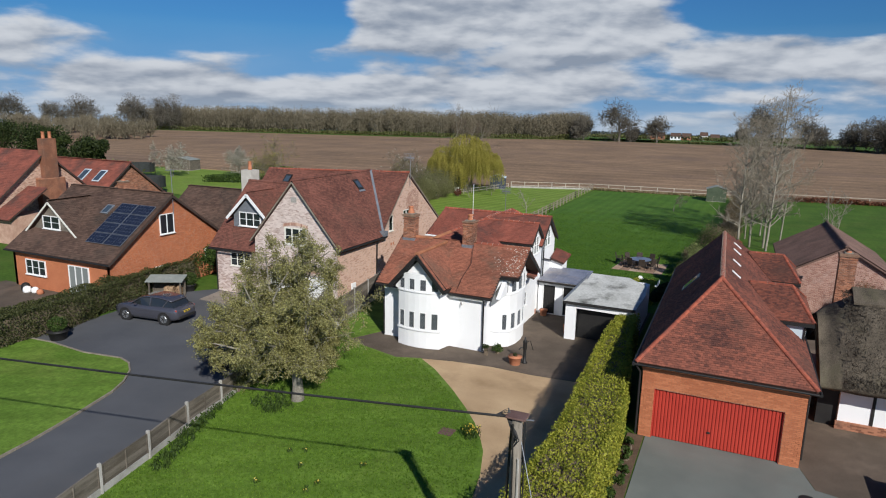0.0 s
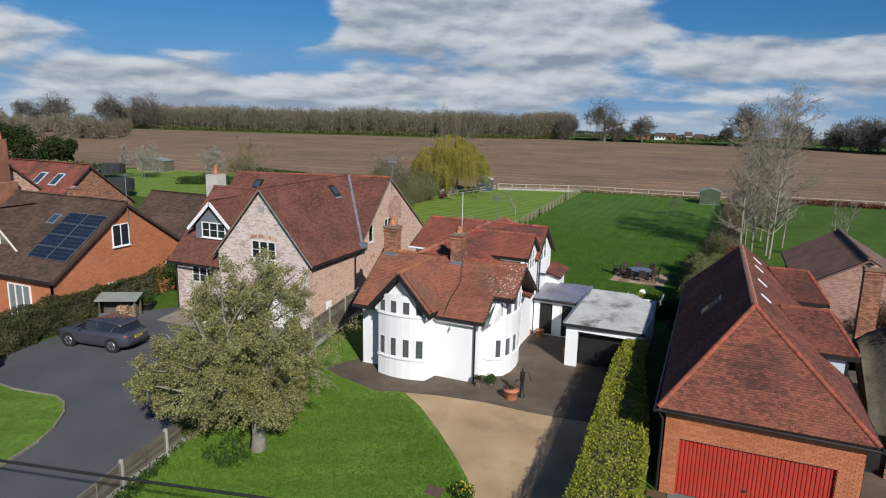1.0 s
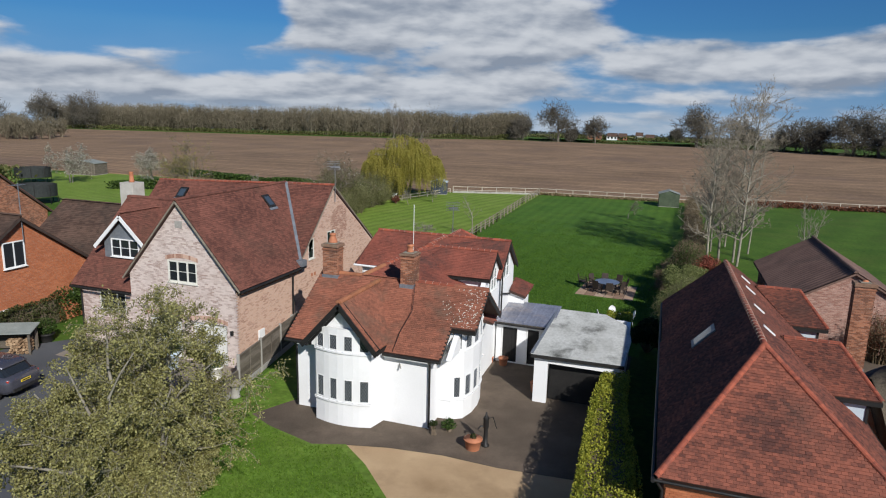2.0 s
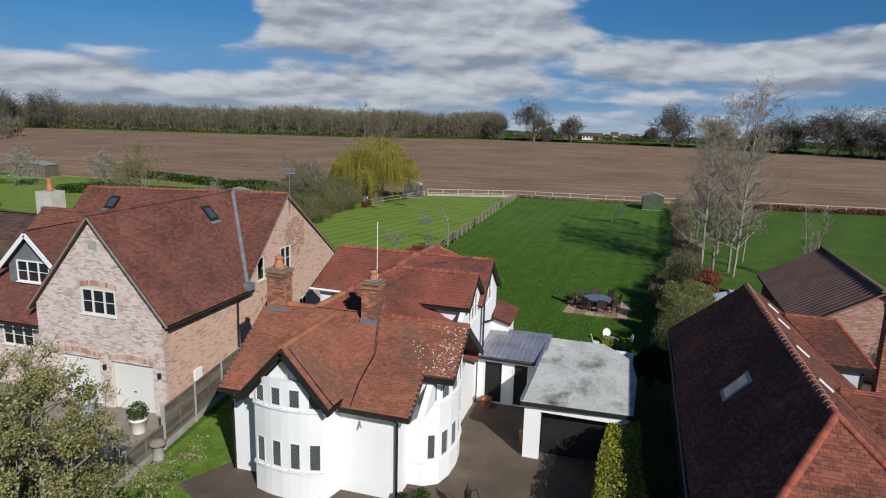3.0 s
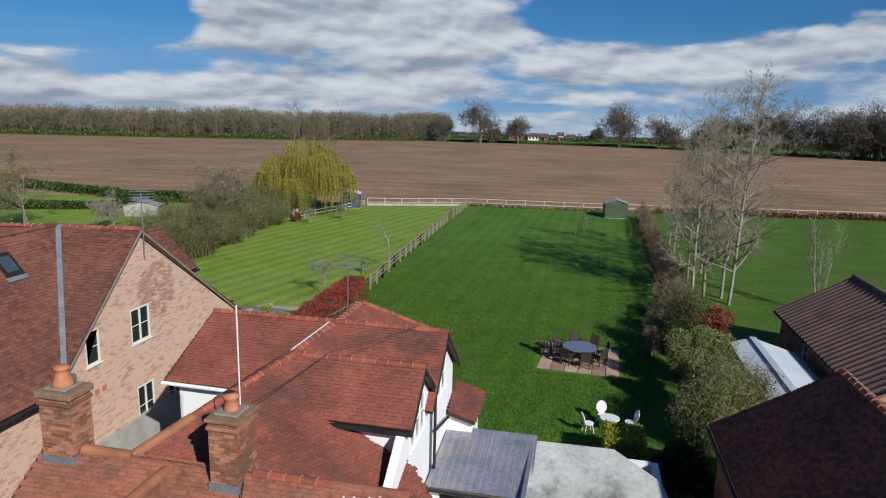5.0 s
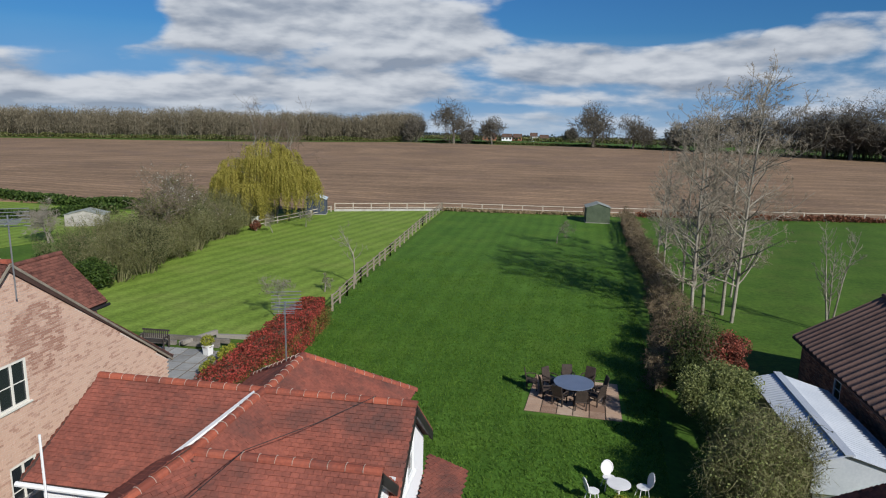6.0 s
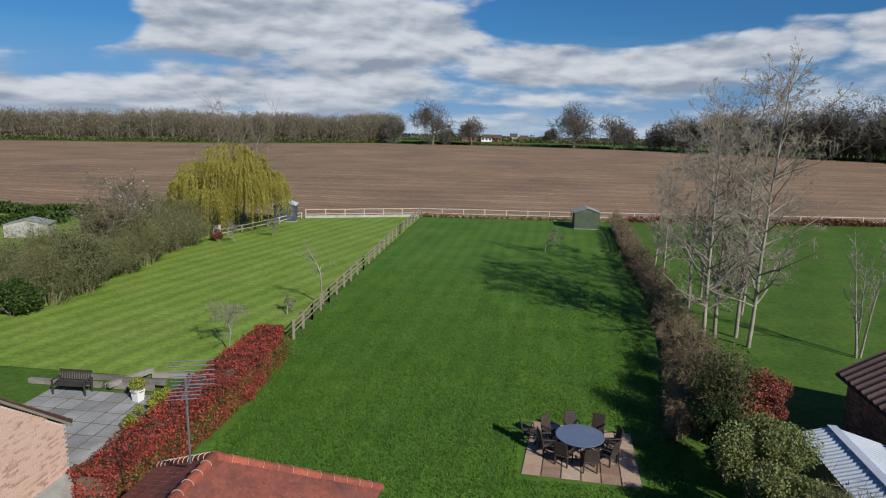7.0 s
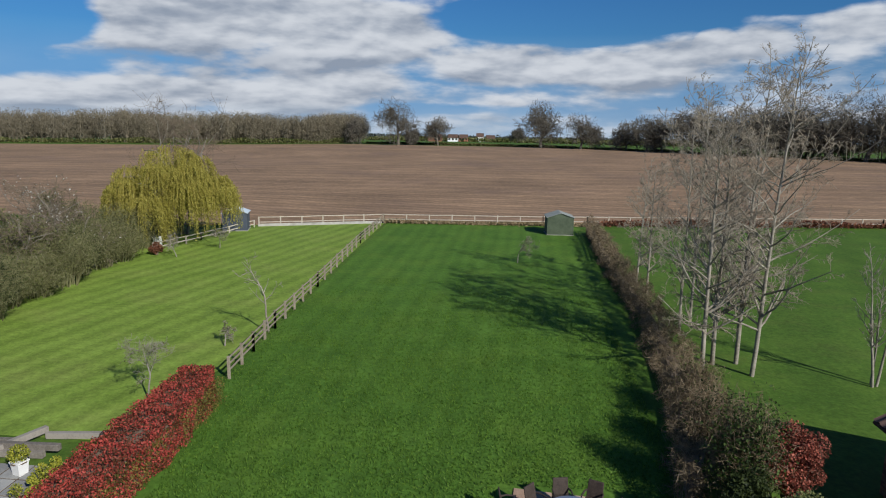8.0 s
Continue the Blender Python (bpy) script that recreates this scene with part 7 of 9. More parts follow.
def willow():
    rng = np.random.default_rng(8)
    x, y = -41.0, 103.0
    T = thing("willow_tree", (x, y, 0), "weeping willow in yellow-green spring leaf", "tree")
    br = grow((x, y, 0), (0.02, 0, 1), 6.4, 0.4, rng, 2, 0.62, (7, 9), 0.02, 0.14, 0.4, 0.75, 7)
    limbs("trunk", br, BARK, T, 0, 0)
    limbs("branch_mass", br, BARK, T, 1, 9, 0.02)
    # domes of hanging shoots, each on its own bough
    domes = [(0, 0, 2.6, 9.4, 4.5)]
    for k in range(17):
        a, q = k * 2.4 + rng.normal(0, 0.2), 1.6 + 3.6 * math.sqrt((k + 0.5) / 17)
        domes.append((q * math.cos(a), q * math.sin(a), rng.uniform(1.3, 2.1), 9.6 - 0.62 * q - 0.05 * q * q + rng.normal(0, 0.5), rng.uniform(3.0, 4.6)))
    pts, sh = [], Shape()
    for dx, dy, dr, dz, dl in domes:
        for _ in range(120):
            a, q = rng.uniform(0, 6.28), dr * math.sqrt(rng.uniform(0.0, 1))
            ox, oy = math.cos(a), math.sin(a)
            top = dz - 0.32 * q * q / dr + rng.normal(0, 0.15)
            ln = min(dl * rng.uniform(0.5, 1.15) * (0.6 + 0.5 * q / dr), top - rng.uniform(0.5, 1.4))
            if ln < 0.6:
                continue
            px, py = x + dx + q * ox, y + dy + q * oy
            fl = rng.uniform(0.2, 0.9)
            n = int(ln * 13)
            for i in range(n):
                t = i / n
                out = fl * (1 - (1 - t) ** 2)
                pts.append((px + ox * out + rng.normal(0, 0.07), py + oy * out + rng.normal(0, 0.07), top - ln * t ** 1.25))
            sh.tube([(px, py, top), (px + ox * fl * 0.75, py + oy * fl * 0.75, top - ln * 0.42), (px + ox * fl, py + oy * fl, top - ln)], [0.012, 0.008, 0.005], 3, False)
    part("shoot", sh, TWIG_YELLOW, T, kind="stuff")
    leaves("foliage", pts, 0.075, LEAF_WILLOW, T, 8, 1.6, long=2.6)


TWIG_YELLOW = material("yellow_willow_shoot", (0.25, 0.20, 0.04), (0.40, 0.33, 0.08), 2.0, 0.8, 0.0, 12.0)
willow()
make_tree("ash_tree", -42.0, 106.5, "bare brown tree behind the willow", 77, 14.0, 0.24, BARK, TWIG, 3, (9, 12), (5, 7), stems=((0, 0, 0, 0, 1.0), (0.5, 0, 0.2, 0.1, 0.8)), thin=0.012)

TWIG_MID = material("brown_grey_twig", (0.125, 0.095, 0.062), (0.23, 0.185, 0.13), 2.0, 0.9, 0.2, 12.0)
TWIG_SLENDER = material("sunlit_grey_twig", (0.20, 0.165, 0.12), (0.38, 0.325, 0.245), 2.0, 0.9, 0.2, 12.0)
# row of tall slender bare trees
for i, (x, y, h, lx, ly) in enumerate(((2.0, 72.4, 12.8, -0.03, 0.0), (3.1, 74.3, 13.0, -0.03, 0.02), (4.4, 74.6, 14.6, 0.0, -0.02), (4.6, 72.9, 15.2, 0.04, 0.0), (2.7, 79.3, 12.5, -0.05, 0), (4.3, 82.7, 14.2, 0.02, 0.03), (6.2, 79.6, 12.5, 0.05, 0), (2.8, 88.6, 9.5, -0.04, 0.03), (2.7, 92.0, 8.5, 0.03, 0))):
    make_tree("slender_tree", x - 0.2, y, "tall slender bare tree with pale bark", 100 + i, h, 0.12 if i < 4 else 0.09, BARK_PALE, TWIG_SLENDER, 3, (40, 46) if i < 4 else (30, 34), (8, 11), 0.62, 0.05, ((0, 0, lx * 0.6, ly, 1.0),), thin=0.0085, bend=0.12, bend0=0.014, first=0.16, shrink=0.31, group="row of bare trees")
make_tree("young_birch", 9.8, 72.2, "young birch with several pale stems", 120, 6.4, 0.075, BARK_PALE, TWIG_PALE, 3, (16, 20), (5, 7), 0.48, 0.10, ((0, 0, -0.06, 0, 1.0), (0.25, 0.1, 0.09, 0, 0.95), (0.1, 0.3, 0.02, 0.06, 0.85)), thin=0.007, shrink=0.27, first=0.3, bend0=0.03)
make_tree("young_birch", -21.8, 76.4, "young white-stemmed birch beside the fence", 121, 5.0, 0.07, BARK_PALE, TWIG_PALE, 3, (12, 16), (4, 6), 0.5, 0.06, thin=0.006, shrink=0.32, first=0.3)
for i, (x, y, h) in enumerate(((-23.9, 66.8, 3.3), (-23.3, 73.7, 1.5), (-6.7, 97.7, 3.4), (-37.0, 95.4, 2.4), (-35.0, 99.9, 2.6))):
    make_tree("young_fruit_tree", x, y, "young bare fruit tree on the lawn", 130 + i, h * 0.75, 0.05, BARK, TWIG_PALE, 3, (9, 12), (5, 7), 0.65, 0.06, thin=0.006, shrink=0.62, first=0.35, leaf=SCRUB, n_leaf=250, size=0.05, scatter=0.05)
for i, (x, y, h, lf, nm) in enumerate(((-44.5, 90.5, 7.8, BLOSSOM, "grey tree in sparse white blossom"), (-42.9, 83.6, 5.5, SCRUB, "twiggy grey tree in the hedgerow"), (-48.0, 96.8, 5.5, SCRUB, "twiggy grey tree in the hedgerow"), (-87.0, 100.0, 5.5, BLOSSOM, "small tree in white blossom"), (-63.0, 81.5, 8.0, LEAF_WILLOW, "bare tree with yellow shoots"), (-55.0, 84.5, 3.8, SCRUB, "pale dead fruit tree"), (-96.5, 92.0, 6.0, BLOSSOM, "tree in white blossom by the gardens"))):
    make_tree("garden_tree", x, y, nm, 140 + i, h, 0.12, BARK_PALE if i in (5, 4) else BARK, TWIG_PALE if i == 5 else TWIG_MID, 3, (8, 10), (6, 8), 0.6, 0.03, ((0, 0, 0.1, 0, 0.9), (0.3, 0.2, -0.3, 0.1, 0.85), (-0.2, 0.1, 0.35, -0.2, 0.8)), lf, (3000 if i in (3, 6) else 500 if lf is BLOSSOM else 1400 if i != 5 else 60), 0.11, 0.12, 0.012)


# ---- far trees ----
def far_oak(name, x, y, h, label, seed, levels=3, z=0.0):
    rng = np.random.default_rng(seed)
    T = thing(name, (x, y, z), label, "tree", "far field trees")
    br = grow((x, y, z - 0.3), (rng.normal(0, 0.05), 0, 1), h * 0.60, h * 0.034, rng, levels, 0.72, (7, 9), 0.02, 0.13, 0.30, 0.80, 7, kids0=(17, 20))
    limbs("trunk", br, TWIG_FAR, T, 0, 0, 0.12)
    limbs("branch", br, TWIG_FAR, T, 1, 1, 0.12, each=True)
    limbs("twig_spray", br, TWIG_FAR, T, 2, 9, 0.07)
    pts = []
    for _ in range(9):
        a, q, cz = rng.uniform(0, 6.28), rng.uniform(0.1, 0.3) * h, rng.uniform(0.46, 0.78) * h
        d = rng.normal(size=(150, 3))
        d *= (rng.uniform(0.3, 1.0, (150, 1)) ** 0.5) * 0.19 * h / np.linalg.norm(d, axis=1)[:, None]
        pts.append(d + np.array((x + q * math.cos(a), y + q * math.sin(a), z + cz)))
    leaves("twig_haze", np.concatenate(pts), 0.13, TWIG_FAR, T, seed, -0.6, long=11, kind="stuff")
    return T


for i, (x, y, h) in enumerate(((-57.5, 356.2, 24), (-51.5, 358.0, 9), (-38.5, 357.0, 15), (-77.5, 361.0, 15), (10.3, 352.1, 23.5), (27.5, 342.5, 17.5), (46.0, 332.3, 14), (53.8, 325.5, 18), (58.8, 322.0, 15), (69.0, 316.0, 22), (76.5, 310.5, 22), (84.0, 305.0, 21), (1.4, 422.4, 9), (93.0, 299.6, 23), (100.6, 295.4, 24), (110.4, 289.0, 27), (119.2, 282.8, 26), (129.0, 276.5, 25), (139.8, 268.1, 22), (-323.0, 247.0, 20), (-318.0, 275.0, 21), (-300.0, 284.0, 22), (-346.0, 245.0, 16), (-365.0, 235.0, 21))):
    far_oak("field_oak", x, y, h, "bare oak standing at the field edge", 200 + i)


def woods(name, line, depth, h, n, seed, label, mat):
    """A belt of bare woodland: trunks and twiggy crowns, past counting."""
    rng = np.random.default_rng(seed)
    sh, tw = Shape(), []
    for _ in range(n):
        s = rng.uniform(0, len(line) - 1.001)
        i = int(s)
        (x0, y0), (x1, y1) = line[i], line[i + 1]
        x, y = x0 + (x1 - x0) * (s - i), y0 + (y1 - y0) * (s - i) + rng.uniform(0, depth)
        z0 = land(math.hypot(x + 10, y - 30))
        hh = h * rng.uniform(0.75, 1.12) * (1 + 0.15 * noise.noise((x * 0.03, y * 0.03, 0)))
        lean = rng.normal(0, 0.5)
        sh.tube([(x, y, z0 - 0.5), (x + lean, y, z0 + hh * 0.55), (x + lean * 1.5, y, z0 + hh * 0.92)], [0.17, 0.11, 0.04], 4, False)
        w = hh * rng.uniform(0.20, 0.34)
        k = 300
        d = rng.normal(size=(k, 3))
        d /= np.linalg.norm(d, axis=1)[:, None]
        q = rng.uniform(0.25, 1.0, k)[:, None] ** 0.6
        c = np.array((x + lean, y, z0 + hh * 0.56)) + d * q * np.array((w, w, hh * 0.46))
        tw.append(c)
    c = np.concatenate(tw)
    m = len(c)
    a = rng.normal(size=(m, 3))
    a[:, 2] = np.abs(a[:, 2]) * 1.6 + 0.2
    a /= np.linalg.norm(a, axis=1)[:, None]
    b = np.cross(a, rng.normal(size=(m, 3)))
    b /= np.linalg.norm(b, axis=1)[:, None]
    ln, wd = rng.uniform(0.8, 2.2, (m, 1)), rng.uniform(0.05, 0.10, (m, 1))
    v = np.stack([c - a * ln / 2 - b * wd, c - a * ln / 2 + b * wd, c + a * ln / 2 + b * wd * 0.3], 1).reshape(-1, 3)
    n0 = len(sh.v)
    sh.v += [tuple(p) for p in v.tolist()]
    sh.f += [(n0 + 3 * i, n0 + 3 * i + 1, n0 + 3 * i + 2) for i in range(m)]
    ob = part(name, sh, mat, None, kind="stuff")
    return tagged(ob, label, "woodland")


woods("far_wood", [(-328.0, 280.0), (-290.0, 288.0), (-252.6, 297.1), (-192.0, 315.2), (-141.6, 330.7), (-100.5, 354.1), (-84.0, 366.0)], 38, 13.6, 1150, 301, "belt of bare brown woodland beyond the field", TWIG_WOOD := material("woodland_twig", (0.092, 0.079, 0.051), (0.215, 0.184, 0.124), 0.05, 0.95, 0.0, 0.6, island=0.5))
woods("far_wood", [(95.9, 305.5), (119.5, 290.8), (156.8, 269.6), (196.1, 246.4), (265.1, 209.3)], 30, 15, 420, 302, "bare woodland at the field's far corner", TWIG_WOOD)
woods("far_wood", [(-326.3, 172.3), (-275.9, 185.1), (-215.0, 166.0)], 40, 8, 130, 303, "bare garden trees beyond the houses", TWIG_WOOD)


def scrub_line(name, line, w, h, n, size, mat, label, seed, category="hedge"):
    """A long low far hedge."""
    rng = np.random.default_rng(seed)
    pts = []
    seg = [math.dist(line[i], line[i + 1]) for i in range(len(line) - 1)]
    p = np.array(seg) / sum(seg)
    for i in rng.choice(len(seg), n, p=p):
        t = rng.uniform()
        x, y = (line[i][0] * (1 - t) + line[i + 1][0] * t, line[i][1] * (1 - t) + line[i + 1][1] * t)
        hh = h * (0.75 + 0.5 * noise.noise((x * 0.12, y * 0.12, seed)))
        z0 = land(math.hypot(x + 10, y - 30))
        pts.append((x + rng.normal(0, w * 0.4), y + rng.normal(0, w * 0.4), z0 + hh * rng.uniform(0, 1) ** 0.7))
    ob = leaves(name, pts, size, mat, None, seed, kind="stuff")
    return tagged(ob, label, category)


scrub_line("wood_edge", [(-328.0, 277.0), (-252.6, 294.1), (-192.0, 312.2), (-141.6, 327.7), (-86.0, 362.0)], 1.6, 2.6, 9000, 0.5, SCRUB, "dark undergrowth along the foot of the wood", 309)
scrub_line("field_hedge", [(-74.3, 366.7), (-30.4, 363.4), (11.5, 360.1), (61.5, 327.6), (124.2, 283.6), (186.3, 251.7)], 1.6, 1.3, 16000, 0.5, SCRUB, "low brown hedge along the far field edge", 310)
scrub_line("distant_hedge", [(-105.5, 525.7), (-7.1, 472.7), (91.7, 429.7), (210.1, 376.1), (428.5, 319.4)], 8, 3.5, 14000, 1.0, SCRUB, "hedges and copses in the far distance", 311)
scrub_line("distant_hedge", [(-585.9, 520.3), (-278.1, 771.1), (26.0, 901.9), (422.7, 789.8), (916.4, 574.7)], 25, 7, 16000, 2.2, LEAF_FAR := leafy("distant_foliage", (0.05, 0.06, 0.05), (0.10, 0.115, 0.10)), "blue-grey distant treeline", 312)
scrub_line("garden_hedge", [(-93.1, 112.1), (-70.2, 107.4), (-50.2, 106.8)], 1.2, 1.7, 9000, 0.25, LEAF_GREEN, "clipped green hedge between gardens and field", 313)
scrub_line("garden_hedge", [(-84.8, 88.9), (-68.5, 96.4), (-60.4, 102.1)], 0.9, 1.5, 7000, 0.2, LEAF_GREEN, "clipped green hedge across the neighbours' lawn", 314)
scrub_line("dry_grass_strip", [(-22.0, 118.2), (-9.8, 119.0), (2.7, 120.0)], 0.9, 0.55, 9000, 0.16, STRAW, "strip of dry straw-coloured grass below the rail fence", 315, "grass")
scrub_line("dead_bracken_strip", [(4.2, 120.4), (22.3, 122.8), (39.4, 125.3), (72.5, 129.6)], 1.0, 0.9, 9000, 0.2, LEAF_RUST, "strip of reddish dead growth along the far fence", 316, "grass")
scrub_line("garden_trees", [(-126, 72), (-112, 77), (-98, 82)], 3.0, 4.0, 6000, 0.35, SCRUB, "tangled garden growth behind the houses", 317, "shrubs")
for i, (x, y, r, h) in enumerate(((-118, 92, 4.5, 6.6), (-113.5, 82, 1.9, 8.3), (-150, 104, 7, 7), (-178, 112, 8, 8))):
    shrub("conifer", x, y, r, h, 7000, 0.3, LEAF_DARK, "dark evergreen tree beyond the gardens", 330 + i, "tree", 16)

TUFT = leafy("grass_blade", (0.055, 0.125, 0.013), (0.135, 0.24, 0.030), 0.4)
TUFT_LIGHT = leafy("light_grass_blade", (0.09, 0.18, 0.014), (0.17, 0.28, 0.032), 0.45)
grass_tufts("lawn_grass", [(-20.0, 50), (-9.5, 48.0), (-3.2, 47), (-1.8, 64), (-0.9, 92), (-23.2, 92), (-21.5, 66), (-19.8, 60)], 170000, 0.034, TUFT, "longer tufted grass of the rear lawn", 601)
grass_tufts("lawn_grass", [(-17.0, 8), (-17.6, 14.1), (-19.3, 23.8), (-20.0, 32), (-18.6, 31.0), (-14.8, 29.7), (-13.6, 30.1), (-10.6, 27.3), (-8.3, 24.6), (-7.1, 22.5), (-6.4, 19.5), (-6.2, 8)], 70000, 0.03, TUFT_LIGHT, "short grass of the front lawn", 602)


# ---- fences ----
def post_at(x, y, h, mat, w=0.11):
    return Shape().box(x - w / 2, x + w / 2, y - w / 2, y + w / 2, 0, h).slab([(x - w / 2, y - w / 2, h), (x + w / 2, y - w / 2, h), (x + w / 2, y + w / 2, h), (x - w / 2, y + w / 2, h)], (0, 0, 0.02))


def panel_fence():
    pts = [(-16.2, 7.0), (-16.6, 9.4), (-17.1, 11.7), (-17.64, 14.09), (-18.07, 16.49), (-18.65, 18.96), (-18.98, 21.25), (-19.5, 23.7), (-19.8, 26.1), (-20.0, 28.5), (-20.2, 30.8), (-20.5, 33.1), (-20.85, 35.4), (-21.2, 37.7), (-21.55, 40.0)]
    F = thing("panel_fence", (-19, 24, 0), "weathered board fence with concrete posts and gravel boards", "fence")
    for i, (x, y) in enumerate(pts):
        high = i >= 11
        part("post", post_at(x, y, 1.78 if high else 1.14, CONCRETE), CONCRETE, F, bevel=0.01)
        if i == len(pts) - 1:
            continue
        x1, y1 = pts[i + 1]
        a, b = Vector((x, y, 0)), Vector((x1, y1, 0))
        d = (b - a).normalized()
        a, b = a + d * 0.06, b - d * 0.06
        top = 1.68 if high else 1.02
        part("gravel_board", Shape().beam(a + Vector((0, 0, 0.14)), b + Vector((0, 0, 0.14)), 0.05, 0.28), CONCRETE, F)
        n = 10 if high else 6
        hh = (top - 0.3) / n
        for k in range(n):
            z = 0.3 + hh * (k + 0.5)
            w = 0.012 * ((k * 7 + i * 3) % 3)
            part("board", Shape().beam(a + Vector((0, 0, z)), b + Vector((0, 0, z)), 0.022 + w * 0.3, hh * 1.04), WOOD_FENCE, F)
        n3 = d.cross(Vector((0, 0, 1)))
        for t in (0.02, 0.5, 0.98):
            p = a.lerp(b, t) + n3 * 0.03
            part("batten", Shape().beam(p + Vector((0, 0, 0.3)), p + Vector((0, 0, top)), 0.04, 0.03, n3), WOOD_FENCE, F)
        part("cap_rail", Shape().beam(a + Vector((0, 0, top + 0.02)), b + Vector((0, 0, top + 0.02)), 0.06, 0.035), WOOD_FENCE, F)


panel_fence()


def rail_fence(name, line, step, label, h=1.15, rails=3, mat=None):
    mat = mat or RAIL
    F = thing(name, (*line[0], 0), label, "fence")
    for (x0, y0), (x1, y1) in zip(line, line[1:]):
        a, b = Vector((x0, y0, 0)), Vector((x1, y1, 0))
        n = max(1, round((b - a).length / step))
        for i in range(n + 1):
            p = a.lerp(b, i / n)
            part("post", Shape().box(p.x - 0.06, p.x + 0.06, p.y - 0.05, p.y + 0.05, 0, h + 0.06 * math.sin(i * 2.7) * 0.4), mat, F)
            if i < n:
                q = a.lerp(b, (i + 1) / n)
                for k in range(rails):
                    z = h * (0.42 + 0.52 * k / max(rails - 1, 1))
                    s = 0.02 * math.sin(i * 1.9 + k)
                    part("rail", Shape().beam(p + Vector((0.04, 0, z + s)), q + Vector((0.04, 0, z - s)), 0.035, 0.085), mat, F)


rail_fence("post_and_rail_fence", [(-21.2, 69.3), (-21.4, 73.0), (-21.6, 77.0), (-21.8, 87.0), (-22.3, 104.5), (-22.3, 117.8)], 2.1, "weathered post and rail fence between two lawns", mat=RAIL_BROWN)
rail_fence("field_fence", [(-36.0, 113.0), (-22.3, 118.0), (-3.1, 119.6), (2.3, 120.5), (39.2, 125.3), (77.6, 130.6)], 2.6, "pale rail fence along the ploughed field", 1.1, 2)
rail_fence("old_rail_fence", [(-36.3, 112.3), (-38.5, 103.5), (-40.3, 97.5)], 2.2, "low weathered fence under the willow", 0.8, 2)
part_line = Shape().beam((-36.0, 112.7, 0.16), (-22.5, 117.6, 0.16), 0.06, 0.32)
tagged(part("low_wall", part_line, CONCRETE, None, kind="structure"), "low pale board at the foot of the field fence", "wall")
rail_fence("leaning_fence", [(1.4, 113.8), (1.4, 106.3), (0.9, 98.3)], 2.0, "old brown boundary fence beside the shed", 1.2, 3, WOOD_FENCE)


# ---- kerb along the lawn ----
def kerb():
    K = thing("kerb", (-25, 20, 0), "curved edging of small concrete kerbs", "kerb", kind="structure")
    pts = [Vector((x - 0.06, y, 0)) for x, y in KERB_LINE[1:]]
    for a, b in zip(pts, pts[1:]):
        n = max(1, round((b - a).length / 0.6))
        for i in range(n):
            p, q = a.lerp(b, i / n), a.lerp(b, (i + 0.96) / n)
            part("kerb_stone", Shape().beam(p + Vector((0, 0, 0.03)), q + Vector((0, 0, 0.03)), 0.08, 0.10), STONE, K)


kerb()


# ---- telegraph pole and wires ----
def telegraph_pole():
    x, y, h = -3.15, 14.2, 6.05
    P = thing("telegraph_pole", (x, y, 0), "weathered wooden telegraph pole wrapped in black cables", "pole")
    part("pole", Shape().tube([(x, y, -0.1), (x + 0.02, y, 3), (x, y, h)], [0.16, 0.145, 0.125], 14), POLE_WOOD, P, smooth=True)
    part("cap", Shape().box(x - 0.24, x + 0.24, y - 0.2, y + 0.2, h, h + 0.05), POLE_CAP, P, "rusty square cap", bevel=0.01)
    rng = np.random.default_rng(3)
    for i in range(9):
        a = rng.uniform(0, 6.28)
        pts = []
        for k in range(9):
            t = k / 8
            b = a + t * rng.uniform(-0.5, 0.5)
            r = 0.16 + 0.05 * math.sin(3.1 * t + i)
            pts.append((x + r * math.cos(b), y + r * math.sin(b), h - 0.1 - t * rng.uniform(2.0, 5.5)))
        pts.sort(key=lambda p: -p[2])
        part("cable", Shape().tube(pts, 0.018, 5), BLACK, P)
    for i in range(5):
        a = 2.6 + i * 0.25
        part("cable", Shape().tube([(x - 0.5, y - 0.08, h - 0.02), (x - 0.25, y - 0.05 + 0.03 * i, h - 0.02 + 0.04 * i), (x - 0.08 + 0.05 * i, y - 0.2, h - 0.25 - 0.06 * i), (x + 0.16 * math.cos(a), y + 0.16 * math.sin(a), h - 0.9)], 0.016, 5), BLACK, P)
    part("bracket", Shape().tube([(x + 0.1, y, h - 0.05), (x + 0.4, y + 0.02, h - 0.02)], 0.02, 6), STEEL, P)
    part("stay_wire", Shape().tube([(x + 0.12, y, h - 0.6), (x + 2.2, y - 2.0, 0.0)], 0.011, 5), LEAD, P)
    part("pipe", Shape().tube([(x + 0.1, y - 0.12, h - 1.0), (x + 0.12, y - 0.15, h - 2.6)], 0.03, 6), CONCRETE, P)

    def span(p, q, sag, r):
        pts = []
        for k in range(17):
            t = k / 16
            v = Vector(p).lerp(Vector(q), t)
            v.z -= sag * 4 * t * (1 - t)
            pts.append(v)
        part("overhead_wire", Shape().tube(pts, r, 6), BLACK, P, "black overhead wire")

    span((x, y, h - 0.02), (-46.0, 6.1, 6.3), 0.35, 0.03)


POLE_WOOD = material("grey_pole_wood", (0.13, 0.11, 0.085), (0.27, 0.235, 0.19), 2.0, 0.9, 0.4, 18.0, stretch=(6, 6, 0.7))
POLE_CAP = material("rusty_cap", (0.11, 0.06, 0.05), (0.18, 0.11, 0.095), 4.0, 0.8, 0.2, 20.0)
telegraph_pole()


